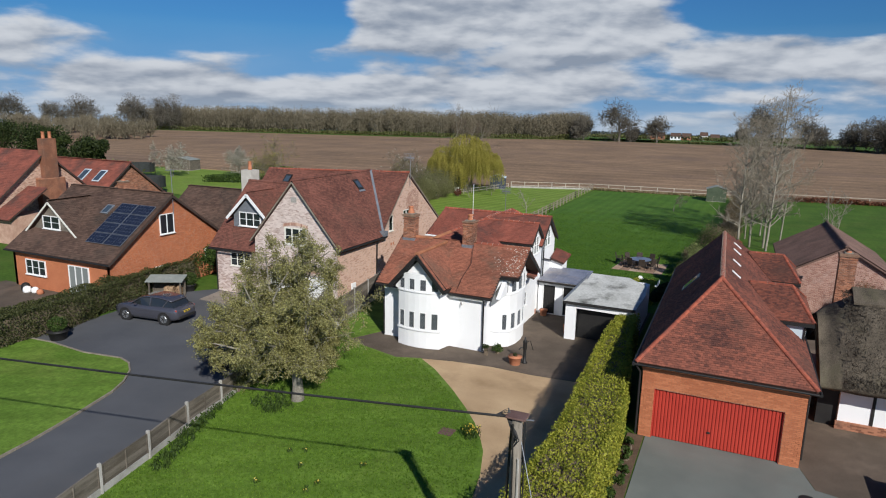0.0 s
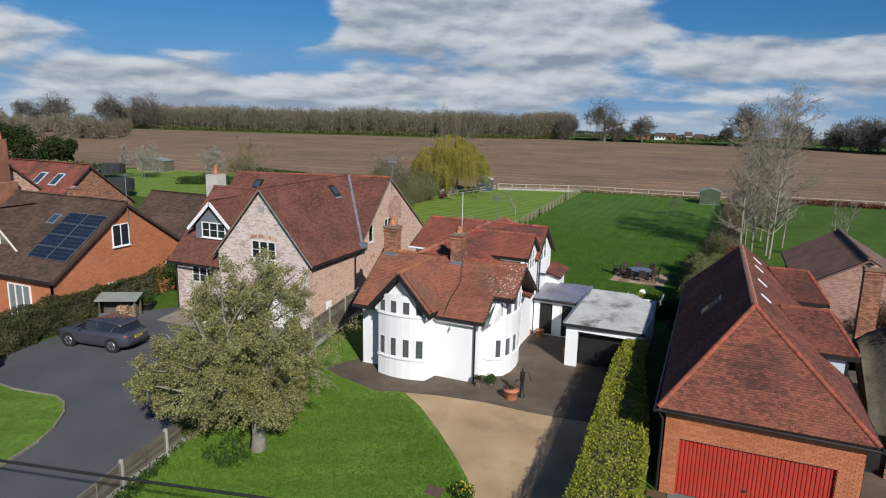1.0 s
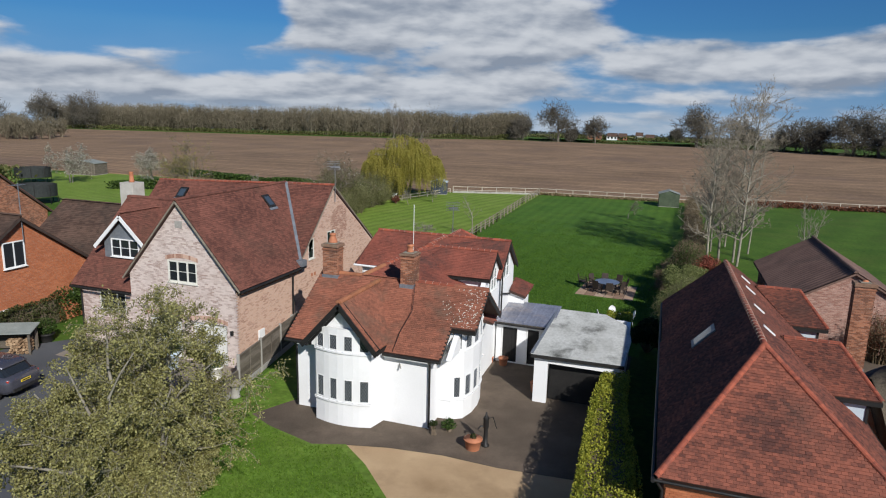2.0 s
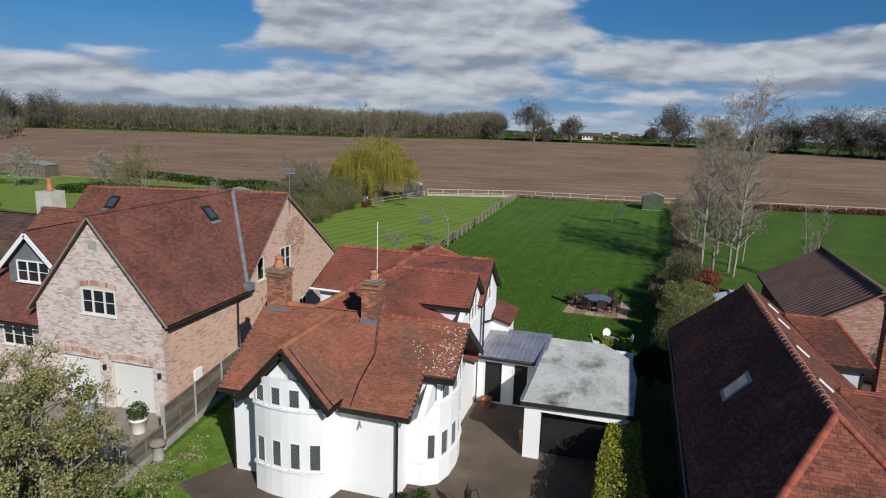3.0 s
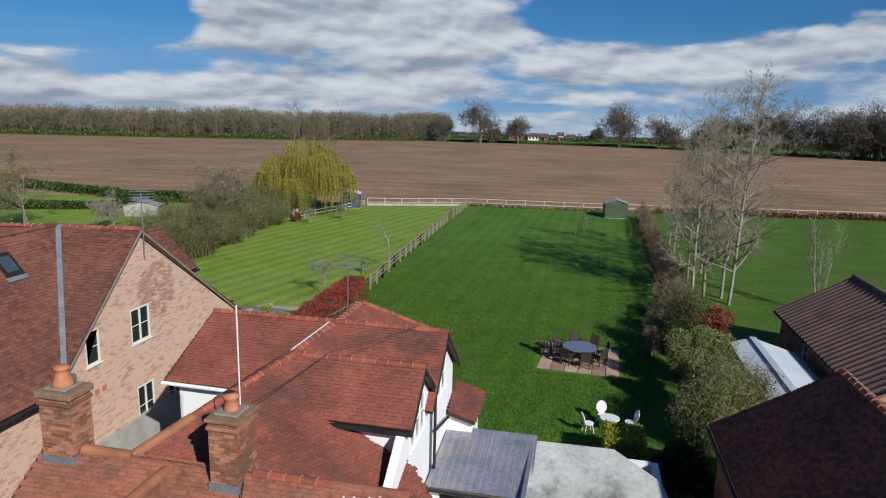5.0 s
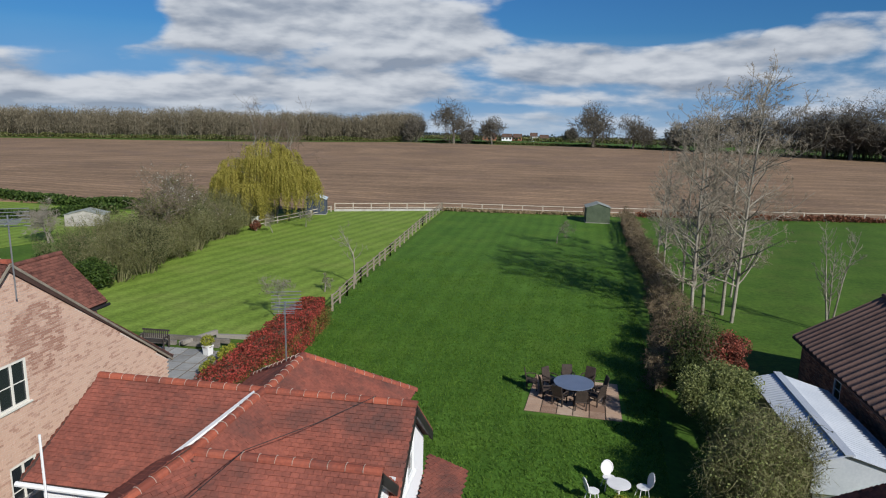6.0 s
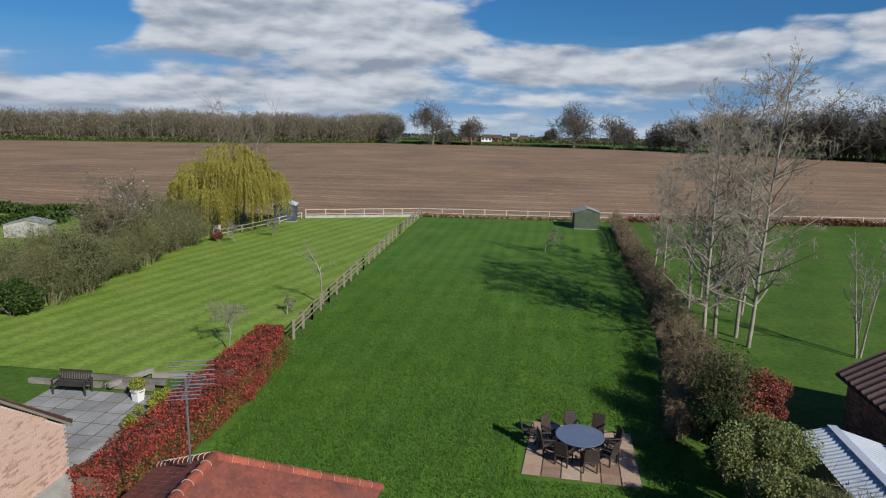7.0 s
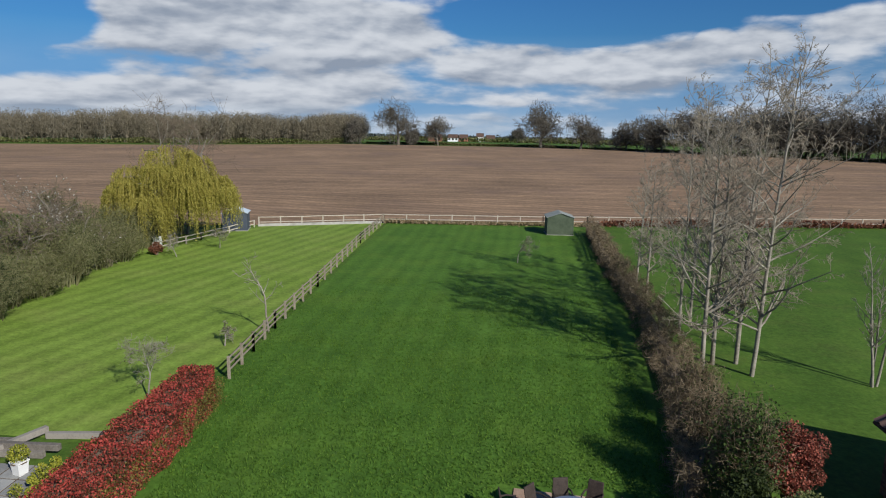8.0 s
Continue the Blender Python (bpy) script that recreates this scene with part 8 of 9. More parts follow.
# ---- cars ----
def car(x, y, turn, label, paint, wheel_r=0.37):
    C = thing("car", (x, y, 0), label, "car")
    m = pose(x, y, 0, 0, 0, turn)

    def loft(secs, cap=True):
        sh = Shape()
        k = len(secs[0])
        for s in secs:
            sh.v += [tuple(m @ Vector(p)) for p in s]
        for i in range(len(secs) - 1):
            for j in range(k):
                j2 = (j + 1) % k
                sh.f.append((i * k + j, i * k + j2, (i + 1) * k + j2, (i + 1) * k + j))
        if cap:
            sh.f.append(tuple(range(k))[::-1])
            sh.f.append(tuple(range((len(secs) - 1) * k, len(secs) * k)))
        return sh

    def ring(px, w, z0, z1, tuck=0.06):
        return [(px, -w + 0.1, z0), (px, w - 0.1, z0), (px, w - 0.01, z0 + 0.15), (px, w, (z0 + z1) * 0.52), (px, w - tuck * 0.5, z1 - 0.08), (px, w - tuck - 0.06, z1), (px, -w + tuck + 0.06, z1), (px, -w + tuck * 0.5, z1 - 0.08), (px, -w, (z0 + z1) * 0.52), (px, -w + 0.01, z0 + 0.15)]

    body = [ring(-2.34, 0.72, 0.42, 0.72), ring(-2.28, 0.86, 0.3, 0.86), ring(-2.0, 0.95, 0.26, 0.96), ring(-1.4, 0.97, 0.25, 1.03), ring(-0.9, 0.965, 0.25, 1.06), ring(0, 0.965, 0.25, 1.07), ring(1.0, 0.965, 0.25, 1.09), ring(1.7, 0.955, 0.27, 1.10), ring(2.15, 0.9, 0.34, 1.08), ring(2.32, 0.8, 0.42, 1.0), ring(2.36, 0.7, 0.5, 0.9)]
    b = part("body", loft(body), paint, C, smooth=True)

    def cab(px, w, z0, z1):
        t = 0.8 * w
        return [(px, -w, z0), (px, w, z0), (px, t + 0.02, z1 - 0.05), (px, t - 0.1, z1), (px, -t + 0.1, z1), (px, -t - 0.02, z1 - 0.05)]

    part("glasshouse", loft([cab(-1.15, 0.84, 1.02, 1.1), cab(-0.35, 0.86, 1.05, 1.54), cab(0.4, 0.86, 1.06, 1.6), cab(1.2, 0.85, 1.07, 1.56), cab(1.75, 0.83, 1.08, 1.42), cab(2.08, 0.8, 1.06, 1.12)]), GLASS, C, "dark tinted windows", smooth=False)
    roof = [[(px, -w, z), (px, -w + 0.12, z + 0.035), (px, w - 0.12, z + 0.035), (px, w, z), (px, w, z - 0.03), (px, -w, z - 0.03)] for px, w, z in ((-0.42, 0.68, 1.53), (0.2, 0.71, 1.6), (0.9, 0.71, 1.59), (1.5, 0.69, 1.52), (1.85, 0.66, 1.44))]
    part("roof", loft(roof), paint, C, smooth=True)
    for s in (1, -1):
        for p, q in (((-1.15, 0.85, 1.06), (-0.38, 0.70, 1.52)), ((0.38, 0.872, 1.08), (0.4, 0.72, 1.58)), ((1.3, 0.862, 1.08), (1.6, 0.70, 1.5))):
            part("pillar", Shape().beam(m @ Vector((p[0], s * p[1], p[2])), m @ Vector((q[0], s * q[1], q[2])), 0.06, 0.05), paint, C)
        part("door_mirror", loft([[(px, s * 0.98, 1.08), (px, s * 1.12, 1.1), (px, s * 1.12, 1.2), (px, s * 0.98, 1.2)] for px in (-0.62, -0.5)]), paint, C)
        part("rear_light", loft([[(2.2, s * 0.52, 0.88), (2.2, s * 0.84, 0.88), (2.2, s * 0.86, 0.98), (2.2, s * 0.52, 0.98)], [(2.345, s * 0.5, 0.89), (2.28, s * 0.82, 0.89), (2.27, s * 0.83, 0.97), (2.335, s * 0.5, 0.97)]]), RED, C, "red rear light")
        part("headlight", loft([[(-2.2, s * 0.52, 0.7), (-2.2, s * 0.86, 0.72), (-2.2, s * 0.86, 0.84), (-2.2, s * 0.52, 0.8)], [(-2.33, s * 0.52, 0.7), (-2.27, s * 0.83, 0.72), (-2.26, s * 0.82, 0.82), (-2.32, s * 0.52, 0.79)]]), GLASS_PALE, C)
        for px in (-1.45, 1.42):
            c = m @ Vector((px, s * 0.83, wheel_r))
            ax = (m.to_3x3() @ Vector((0, s, 0))).normalized()
            arch = part("wheel_arch", Shape().tube([c - ax * 0.02, c + ax * 0.142], wheel_r + 0.07, 20), BLACK, C)
            w = part("wheel", Shape().tube([c - ax * 0.1, c - ax * 0.08, c + ax * 0.12, c + ax * 0.155], [wheel_r - 0.03, wheel_r, wheel_r, wheel_r - 0.04], 22), TYRE, C, smooth=False)
            part("rim", Shape().tube([c + ax * 0.150, c + ax * 0.165], [0.25, 0.235], 18), STEEL, w)
            for k in range(5):
                a = 2 * math.pi * k / 5
                e = (m.to_3x3() @ Vector((math.cos(a), 0, math.sin(a)))) * 0.22
                part("spoke", Shape().beam(c + ax * 0.17, c + e + ax * 0.168, 0.02, 0.07, ax), BLACK, w)
    part("number_plate", loft([[(px, -0.26, 0.74), (px, 0.26, 0.74), (px, 0.26, 0.85), (px, -0.26, 0.85)] for px in (2.33, 2.375)]), PLATE, C, "plain yellow rear plate with a dark bar")
    part("plate_bar", loft([[(px, -0.2, 0.77), (px, 0.2, 0.77), (px, 0.2, 0.82), (px, -0.2, 0.82)] for px in (2.37, 2.378)]), BLACK, C)
    part("bumper", loft([[(2.1, -0.8, 0.36), (2.1, 0.8, 0.36), (2.1, 0.8, 0.55), (2.1, -0.8, 0.55)], [(2.39, -0.66, 0.4), (2.39, 0.66, 0.4), (2.39, 0.66, 0.54), (2.39, -0.66, 0.54)]]), BLACK, C)
    return C


def car_paint(name, c):
    mm = material(name, c, tuple(v * 1.2 for v in c), 1.0, 0.25, 0.0, 20.0, metal=0.4, spec=0.6)
    mm.node_tree.nodes["Principled BSDF"].inputs["Coat Weight"].default_value = 0.8
    return mm


TYRE = material("tyre", (0.014, 0.014, 0.014), (0.03, 0.03, 0.03), 4.0, 0.85, 0.1, 30.0)
PLATE = material("yellow_plate", (0.65, 0.45, 0.03), (0.72, 0.52, 0.05), 4.0, 0.5, 0.0, 20.0)
car(-31.25, 28.85, 6, "dark grey hatchback sports utility car on the driveway", car_paint("dark_grey_paint", (0.075, 0.075, 0.092)))
car(-21.9, 26.4, 82, "dark blue car parked behind the apple tree", car_paint("dark_blue_paint", (0.03, 0.04, 0.07)))


# ---- driveway things ----
def wood_store():
    x, y = -34.3, 32.6
    W = thing("log_store", (x, y, 0), "open log store with a pale grey pent roof", "log store")
    R = lambda px, py: (x + px * 0.88 - py * 0.47, y + px * 0.47 + py * 0.88)
    for px in (-1.05, 1.05):
        for py in (-0.4, 0.4):
            a, b = R(px, py)
            part("post", Shape().box(a - 0.04, a + 0.04, b - 0.04, b + 0.04, 0, 1.25 + 0.15 * py), WOOD_FENCE, W)
    part("roof", Shape().slab([(*R(-1.25, -0.6), 1.2), (*R(1.25, -0.6), 1.2), (*R(1.25, 0.6), 1.42), (*R(-1.25, 0.6), 1.42)], (0, 0, 0.05)), GREY_FELT, W, "pale felt roof")
    part("back", Shape().slab([(*R(-1.1, 0.45), 0.1), (*R(1.1, 0.45), 0.1), (*R(1.1, 0.45), 1.3), (*R(-1.1, 0.45), 1.3)], (0.02, 0.04, 0)), WOOD_FENCE, W)
    rng = np.random.default_rng(4)
    for i in range(46):
        px, pz = rng.uniform(-0.1, 0.95), 0.1 + 0.16 * (i % 5)
        a, b = R(px, -0.35), R(px, 0.3)
        part("log", Shape().tube([(*a, pz), (*b, pz)], rng.uniform(0.06, 0.09), 7), LOG, W)


GREY_FELT = material("grey_felt", (0.20, 0.22, 0.20), (0.30, 0.32, 0.29), 2.0, 0.9, 0.2, 20.0)
LOG = material("cut_log", (0.26, 0.16, 0.09), (0.44, 0.30, 0.18), 5.0, 0.9, 0.2, 20.0, objrand=0.5)
wood_store()


def planter(x, y, r, h, mat, label, seed, plant=0.4, leaf=None, square=False, taper=0.75, name="planter"):
    P = thing(name, (x, y, 0), label, "planter")
    part("pot", Shape().lathe(x, y, [(r * taper, 0.0), (r * taper * 1.02, 0.02), (r * 0.95, h * 0.88), (r * 1.05, h * 0.9), (r * 1.05, h), (r * 0.9, h), (r * 0.88, h - 0.05)], 4 if square else 18), mat, P, smooth=not square)
    part("soil", Shape().lathe(x, y, [(r * 0.9, h - 0.06), (r * 0.88, h - 0.045)], 12), BARE, P)
    if plant:
        rng = np.random.default_rng(seed)
        pts = []
        n = int(900 * (plant / 0.4) ** 2)
        while len(pts) < n:
            d = rng.normal(size=3)
            d /= np.linalg.norm(d)
            k = plant * rng.uniform(0.6, 1.05)
            pts.append((x + d[0] * k, y + d[1] * k, h + plant * 0.75 + d[2] * k * 0.85))
        part("stem", Shape().tube([(x, y, h - 0.05), (x + 0.02, y, h + plant)], 0.025, 5), TWIG, P)
        leaves("foliage", pts, 0.05, leaf or LEAF_GREEN, P, seed)
    return P


planter(-33.0, 23.6, 0.55, 0.5, BLACK, "black half-barrel with a green shrub beside the hedge", 401, 0.5)
planter(-34.2, 34.6, 0.42, 0.45, BLACK, "dark tub with a bushy green plant", 402, 0.55)
planter(-25.2, 34.1, 0.36, 0.85, PALE_BLUE, "tall blue-grey planter with a shrub between garage doors", 403, 0.42)
planter(-22.4, 33.9, 0.34, 0.6, CREAM, "pale round planter with a shrub by the fence", 404, 0.42)
planter(-28.2, 33.6, 0.45, 0.45, CREAM, "pale stone tub with a green shrub", 405, 0.5)
planter(-28.9, 35.0, 0.3, 0.5, CREAM, "pale pot with an upright conifer", 406, 0.35, LEAF_DARK)
planter(-9.75, 41.05, 0.26, 0.42, TERRACOTTA, "terracotta pot beside the black door", 407, 0)
planter(-7.55, 38.3, 0.2, 0.5, TERRACOTTA, "tall terracotta pot by the garage pier", 408, 0)
planter(-8.75, 31.95, 0.36, 0.45, TERRACOTTA, "large terracotta bowl on the concrete", 409, 0.12, LEAF_DARK)
planter(-10.45, 41.2, 0.14, 0.3, TERRACOTTA, "small terracotta pot by the wall", 410, 0)


def sack(x, y, r, h, mat, label):
    S = thing("garden_sack", (x, y, 0), label, "sack")
    part("bag", Shape().lathe(x, y, [(r * 0.85, 0.0), (r, 0.06), (r * 1.02, h * 0.5), (r * 0.8, h * 0.85), (r * 0.3, h)], 10), mat, S, smooth=True)


for dx, dy, r, h, mt, lb in ((0.0, 0.0, 0.28, 0.45, PAINT, "white filled sack before the house"), (0.55, 0.2, 0.24, 0.4, PAINT, "white filled sack before the house"), (-0.6, 0.3, 0.3, 0.55, BLACK, "black filled sack before the house"), (1.2, 0.1, 0.22, 0.35, TERRACOTTA, "reddish sack before the house")):
    sack(-43.6 + dx, 28.9 + dy, r, h, mt, lb)


def staddle_stone(x, y):
    S = thing("staddle_stone", (x, y, 0), "pale stone staddle with a dark mushroom cap", "ornament")
    part("stem", Shape().lathe(x, y, [(0.24, 0), (0.22, 0.1), (0.15, 0.55), (0.17, 0.6)], 14), CONCRETE, S, smooth=True)
    part("cap", Shape().lathe(x, y, [(0.12, 0.58), (0.3, 0.62), (0.31, 0.7), (0.2, 0.8), (0.05, 0.83)], 14), STONE, S, smooth=True)


staddle_stone(-20.2, 32.4)


def old_pump():
    x, y = -8.35, 32.35
    P = thing("water_pump", (x, y, 0), "old black cast-iron hand pump", "water pump")
    part("column", Shape().lathe(x, y, [(0.16, 0), (0.16, 0.06), (0.09, 0.1), (0.08, 0.75), (0.11, 0.8), (0.11, 1.15), (0.13, 1.2), (0.05, 1.32), (0.03, 1.45)], 14), BLACK, P, smooth=True)
    part("spout", Shape().tube([(x, y, 0.85), (x - 0.2, y - 0.1, 0.86), (x - 0.28, y - 0.14, 0.75)], 0.035, 8), BLACK, P)
    part("handle", Shape().tube([(x, y, 1.15), (x + 0.25, y + 0.1, 1.25), (x + 0.4, y + 0.16, 0.75)], 0.02, 6), BLACK, P)


old_pump()


# ---- garden furniture ----
RATTAN = material("dark_brown_rattan", (0.028, 0.020, 0.016), (0.065, 0.048, 0.038), 8.0, 0.7, 0.4, 60.0)
TABLE_TOP = material("blue_grey_table", (0.10, 0.13, 0.19), (0.15, 0.18, 0.25), 2.0, 0.3, 0.0, 20.0, spec=0.5)
PAVING = material("sandstone_paving", (0.24, 0.15, 0.10), (0.42, 0.29, 0.20), 1.2, 0.9, 0.2, 15.0, (0.50, 0.42, 0.33), 0.6, objrand=0.7)
SLATE_PAVING = material("grey_paving", (0.20, 0.20, 0.19), (0.34, 0.34, 0.32), 1.0, 0.9, 0.2, 15.0, (0.16, 0.15, 0.13), 0.6, objrand=0.3)
SLEEPER = material("old_sleeper", (0.13, 0.115, 0.095), (0.27, 0.245, 0.21), 1.5, 0.9, 0.4, 14.0, objrand=0.4)


def paving(name, label, corners, nu, nv, mat, z=0.012, seed=1):
    """Slabs laid in a four-cornered area."""
    a, b, c, d = [Vector((*p, 0)) for p in corners]
    P = thing(name, a, label, "paving", kind="structure")
    rng = np.random.default_rng(seed)
    part("bed", Shape().slab([(p.x, p.y, z - 0.004) for p in (a, b, c, d)], (0, 0, 0.012)), CONC_DARK, P, "dark jointing under the slabs")
    for j in range(nv):
        for i in range(nu):
            g = 0.006

            def at(s, t):
                return a.lerp(b, s).lerp(d.lerp(c, s), t)

            s0, s1, t0, t1 = i / nu + g, (i + 1) / nu - g, j / nv + g, (j + 1) / nv - g
            zz = z + rng.uniform(0, 0.012)
            q = [at(s0, t0), at(s1, t0), at(s1, t1), at(s0, t1)]
            part("slab", Shape().slab([(p.x, p.y, zz) for p in q], (0, 0, 0.03)), mat, P)


paving("patio", "small sandstone patio set in the rear lawn", [(-8.15, 57.0), (-3.94, 56.75), (-3.8, 60.8), (-7.75, 61.25)], 6, 6, PAVING, 0.012, 3)


def dining_chair():
    C = thing("garden_chair", (0, 0, 0), "dark brown woven rattan garden chair", "chair", "chairs round the garden table")
    part("seat", Shape().box(-0.27, 0.27, -0.27, 0.27, 0.36, 0.45), RATTAN, C, bevel=0.03)
    part("backrest", Shape().slab([(-0.27, 0.22, 0.45), (0.27, 0.22, 0.45), (0.25, 0.34, 0.98), (-0.25, 0.34, 0.98)], (0, 0.05, 0.01)), RATTAN, C, bevel=0.02)
    for s in (1, -1):
        part("arm", Shape().tube([(s * 0.27, -0.22, 0.45), (s * 0.3, -0.2, 0.64), (s * 0.3, 0.1, 0.66), (s * 0.27, 0.27, 0.64)], 0.03, 6), RATTAN, C)
        for y in (-0.23, 0.23):
            part("leg", Shape().box(s * 0.24 - 0.025, s * 0.24 + 0.025, y - 0.025, y + 0.025, 0.0, 0.37), RATTAN, C)
    return C


def garden_table(x, y):
    T = thing("garden_table", (x, y, 0), "round dark garden table with a blue-grey glass top", "table")
    part("tabletop", Shape().lathe(x, y, [(0.88, 0.70), (0.92, 0.72), (0.92, 0.745), (0.9, 0.752)], 40), TABLE_TOP, T)
    part("apron", Shape().lathe(x, y, [(0.8, 0.62), (0.84, 0.70)], 28), RATTAN, T)
    for k in range(4):
        a = math.pi / 4 + k * math.pi / 2
        cx, cy = x + 0.55 * math.cos(a), y + 0.55 * math.sin(a)
        part("leg", Shape().box(cx - 0.04, cx + 0.04, cy - 0.04, cy + 0.04, 0.045, 0.64), RATTAN, T)


garden_table(-5.98, 58.9)
chair0 = dining_chair()
CH = [(k * 45 + 12, 1.22 + 0.08 * math.sin(k * 2.3)) for k in range(8)]
for k, (a, r) in enumerate(CH):
    m = pose(-5.98 + r * math.cos(radians(a)), 58.9 + r * math.sin(radians(a)), 0.05, 0, 0, a - 90 + 8 * math.sin(k * 1.7))
    if k == 0:
        chair0.matrix_basis = m
    else:
        copy_thing(chair0, m)
copy_thing(chair0, pose(-7.9, 59.4, 0.05, 0, 0, 95))

WHITE_METAL = material("white_cast_metal", (0.66, 0.66, 0.64), (0.78, 0.78, 0.76), 3.0, 0.5, 0.2, 30.0)


def white_chair():
    C = thing("cast_chair", (0, 0, 0), "white cast-metal garden chair with an oval back", "chair", "white garden chairs")
    part("seat", Shape().lathe(0, 0, [(0.2, 0.42), (0.22, 0.43), (0.22, 0.45), (0.1, 0.455)], 18), WHITE_METAL, C)
    ring = [(0.21 * math.cos(t), 0.2 + 0.06 * (math.sin(t) + 1), 0.68 + 0.24 * math.sin(t)) for t in np.linspace(0, 2 * math.pi, 21)]
    part("back_rim", Shape().tube(ring, 0.025, 6), WHITE_METAL, C)
    part("back_panel", Shape().slab(ring[:-1], (0, 0.012, 0)), WHITE_METAL, C)
    for sx, sy in ((0.15, 0.15), (-0.15, 0.15), (0.15, -0.15), (-0.15, -0.15)):
        part("leg", Shape().tube([(sx * 0.8, sy * 0.8, 0.43), (sx * 1.3, sy * 1.3, 0.0)], 0.018, 6), WHITE_METAL, C)
    return C


wt = thing("cast_table", (-4.7, 50.6, 0), "round white cast-metal garden table", "table")
part("tabletop", Shape().lathe(-4.7, 50.6, [(0.38, 0.66), (0.4, 0.67), (0.4, 0.69), (0.2, 0.695)], 24), WHITE_METAL, wt)
part("pedestal", Shape().lathe(-4.7, 50.6, [(0.25, 0.01), (0.08, 0.08), (0.05, 0.35), (0.1, 0.62), (0.2, 0.66)], 14), WHITE_METAL, wt, smooth=True)
wc = white_chair()
for k, (dx, dy, a) in enumerate(((-0.25, 0.75, 15), (0.85, 0.35, -75), (-0.85, -0.2, 110))):
    m = pose(-4.7 + dx, 50.6 + dy, 0.01, 0, 0, a)
    if k == 0:
        wc.matrix_basis = m
    else:
        copy_thing(wc, m)


# ---- terrace behind the brick house ----
paving("terrace", "grey flagged terrace behind the brick house", [(-29.5, 53.2), (-23.0, 53.0), (-23.2, 60.8), (-29.5, 60.8)], 8, 8, SLATE_PAVING, 0.02, 5)
S = thing("sleeper_edging", (-26, 61, 0), "raised bed edged with old railway sleepers", "raised bed")
for p, q, z in (((-31.0, 61.2), (-27.4, 61.3), 0.12), ((-27.2, 61.3), (-24.9, 61.4), 0.12), ((-30.0, 62.0), (-26.5, 62.2), 0.12), ((-26.8, 60.9), (-25.9, 63.0), 0.30), ((-25.8, 62.8), (-23.3, 63.1), 0.12), ((-23.1, 60.9), (-23.0, 57.6), 0.3), ((-23.0, 57.4), (-22.9, 54.6), 0.3), ((-27.0, 61.5), (-24.4, 61.6), 0.34)):
    part("sleeper", Shape().beam((*p, z), (*q, z), 0.22, 0.24), SLEEPER, S, bevel=0.015)


def bench(x, y, turn):
    B = thing("garden_bench", (x, y, 0), "dark slatted wooden garden bench", "bench")
    m = pose(x, y, 0.05, 0, 0, turn)
    F = lambda *p: m @ Vector(p)
    for k in range(4):
        part("seat_slat", Shape().beam(F(-0.75, -0.2 + 0.13 * k, 0.44), F(0.75, -0.2 + 0.13 * k, 0.44), 0.1, 0.03), DARK_WOOD, B)
    for k in range(13):
        s = -0.68 + 1.36 * k / 12
        part("back_slat", Shape().beam(F(s, 0.27, 0.5), F(s, 0.34, 0.9), 0.06, 0.02), DARK_WOOD, B)
    part("top_rail", Shape().beam(F(-0.78, 0.35, 0.93), F(0.78, 0.35, 0.93), 0.05, 0.09), DARK_WOOD, B)
    for s in (1, -1):
        part("arm", Shape().beam(F(s * 0.76, -0.28, 0.66), F(s * 0.76, 0.3, 0.68), 0.06, 0.04), DARK_WOOD, B)
        for q in (-0.24, 0.26):
            part("leg", Shape().beam(F(s * 0.76, q, 0.0), F(s * 0.76, q + (0.06 if q > 0 else 0), 0.66), 0.06, 0.06), DARK_WOOD, B)


DARK_WOOD = material("dark_wood", (0.03, 0.024, 0.02), (0.06, 0.05, 0.042), 3.0, 0.7, 0.2, 20.0)
bench(-28.2, 60.4, 2)
planter(-24.9, 60.2, 0.3, 0.55, WHITE_METAL, "square white planter with a clipped box ball", 420, 0.36, LEAF_YELLOW, True)
for k in range(3):
    shrub("box_ball", -23.6 + 0.1 * k, 59.9 - 1.15 * k, 0.5, 0.8, 1500, 0.045, LEAF_YELLOW, "clipped yellow-green box ball in the raised bed", 430 + k, lobes=6)
shrub("yellow_shrub", -21.2, 51.0, 0.8, 1.0, 2500, 0.06, LEAF_YELLOW, "yellow-green shrub at the hedge's end", 440)
tagged(part("garden_wall", Shape().box(-22.1, -21.9, 40.0, 52.2, 0, 1.5).box(-22.6, -22.4, 52.2, 54.5, 0, 1.2), CONCRETE, None, kind="structure"), "grey fence of concrete boards beside the brick house", "wall")


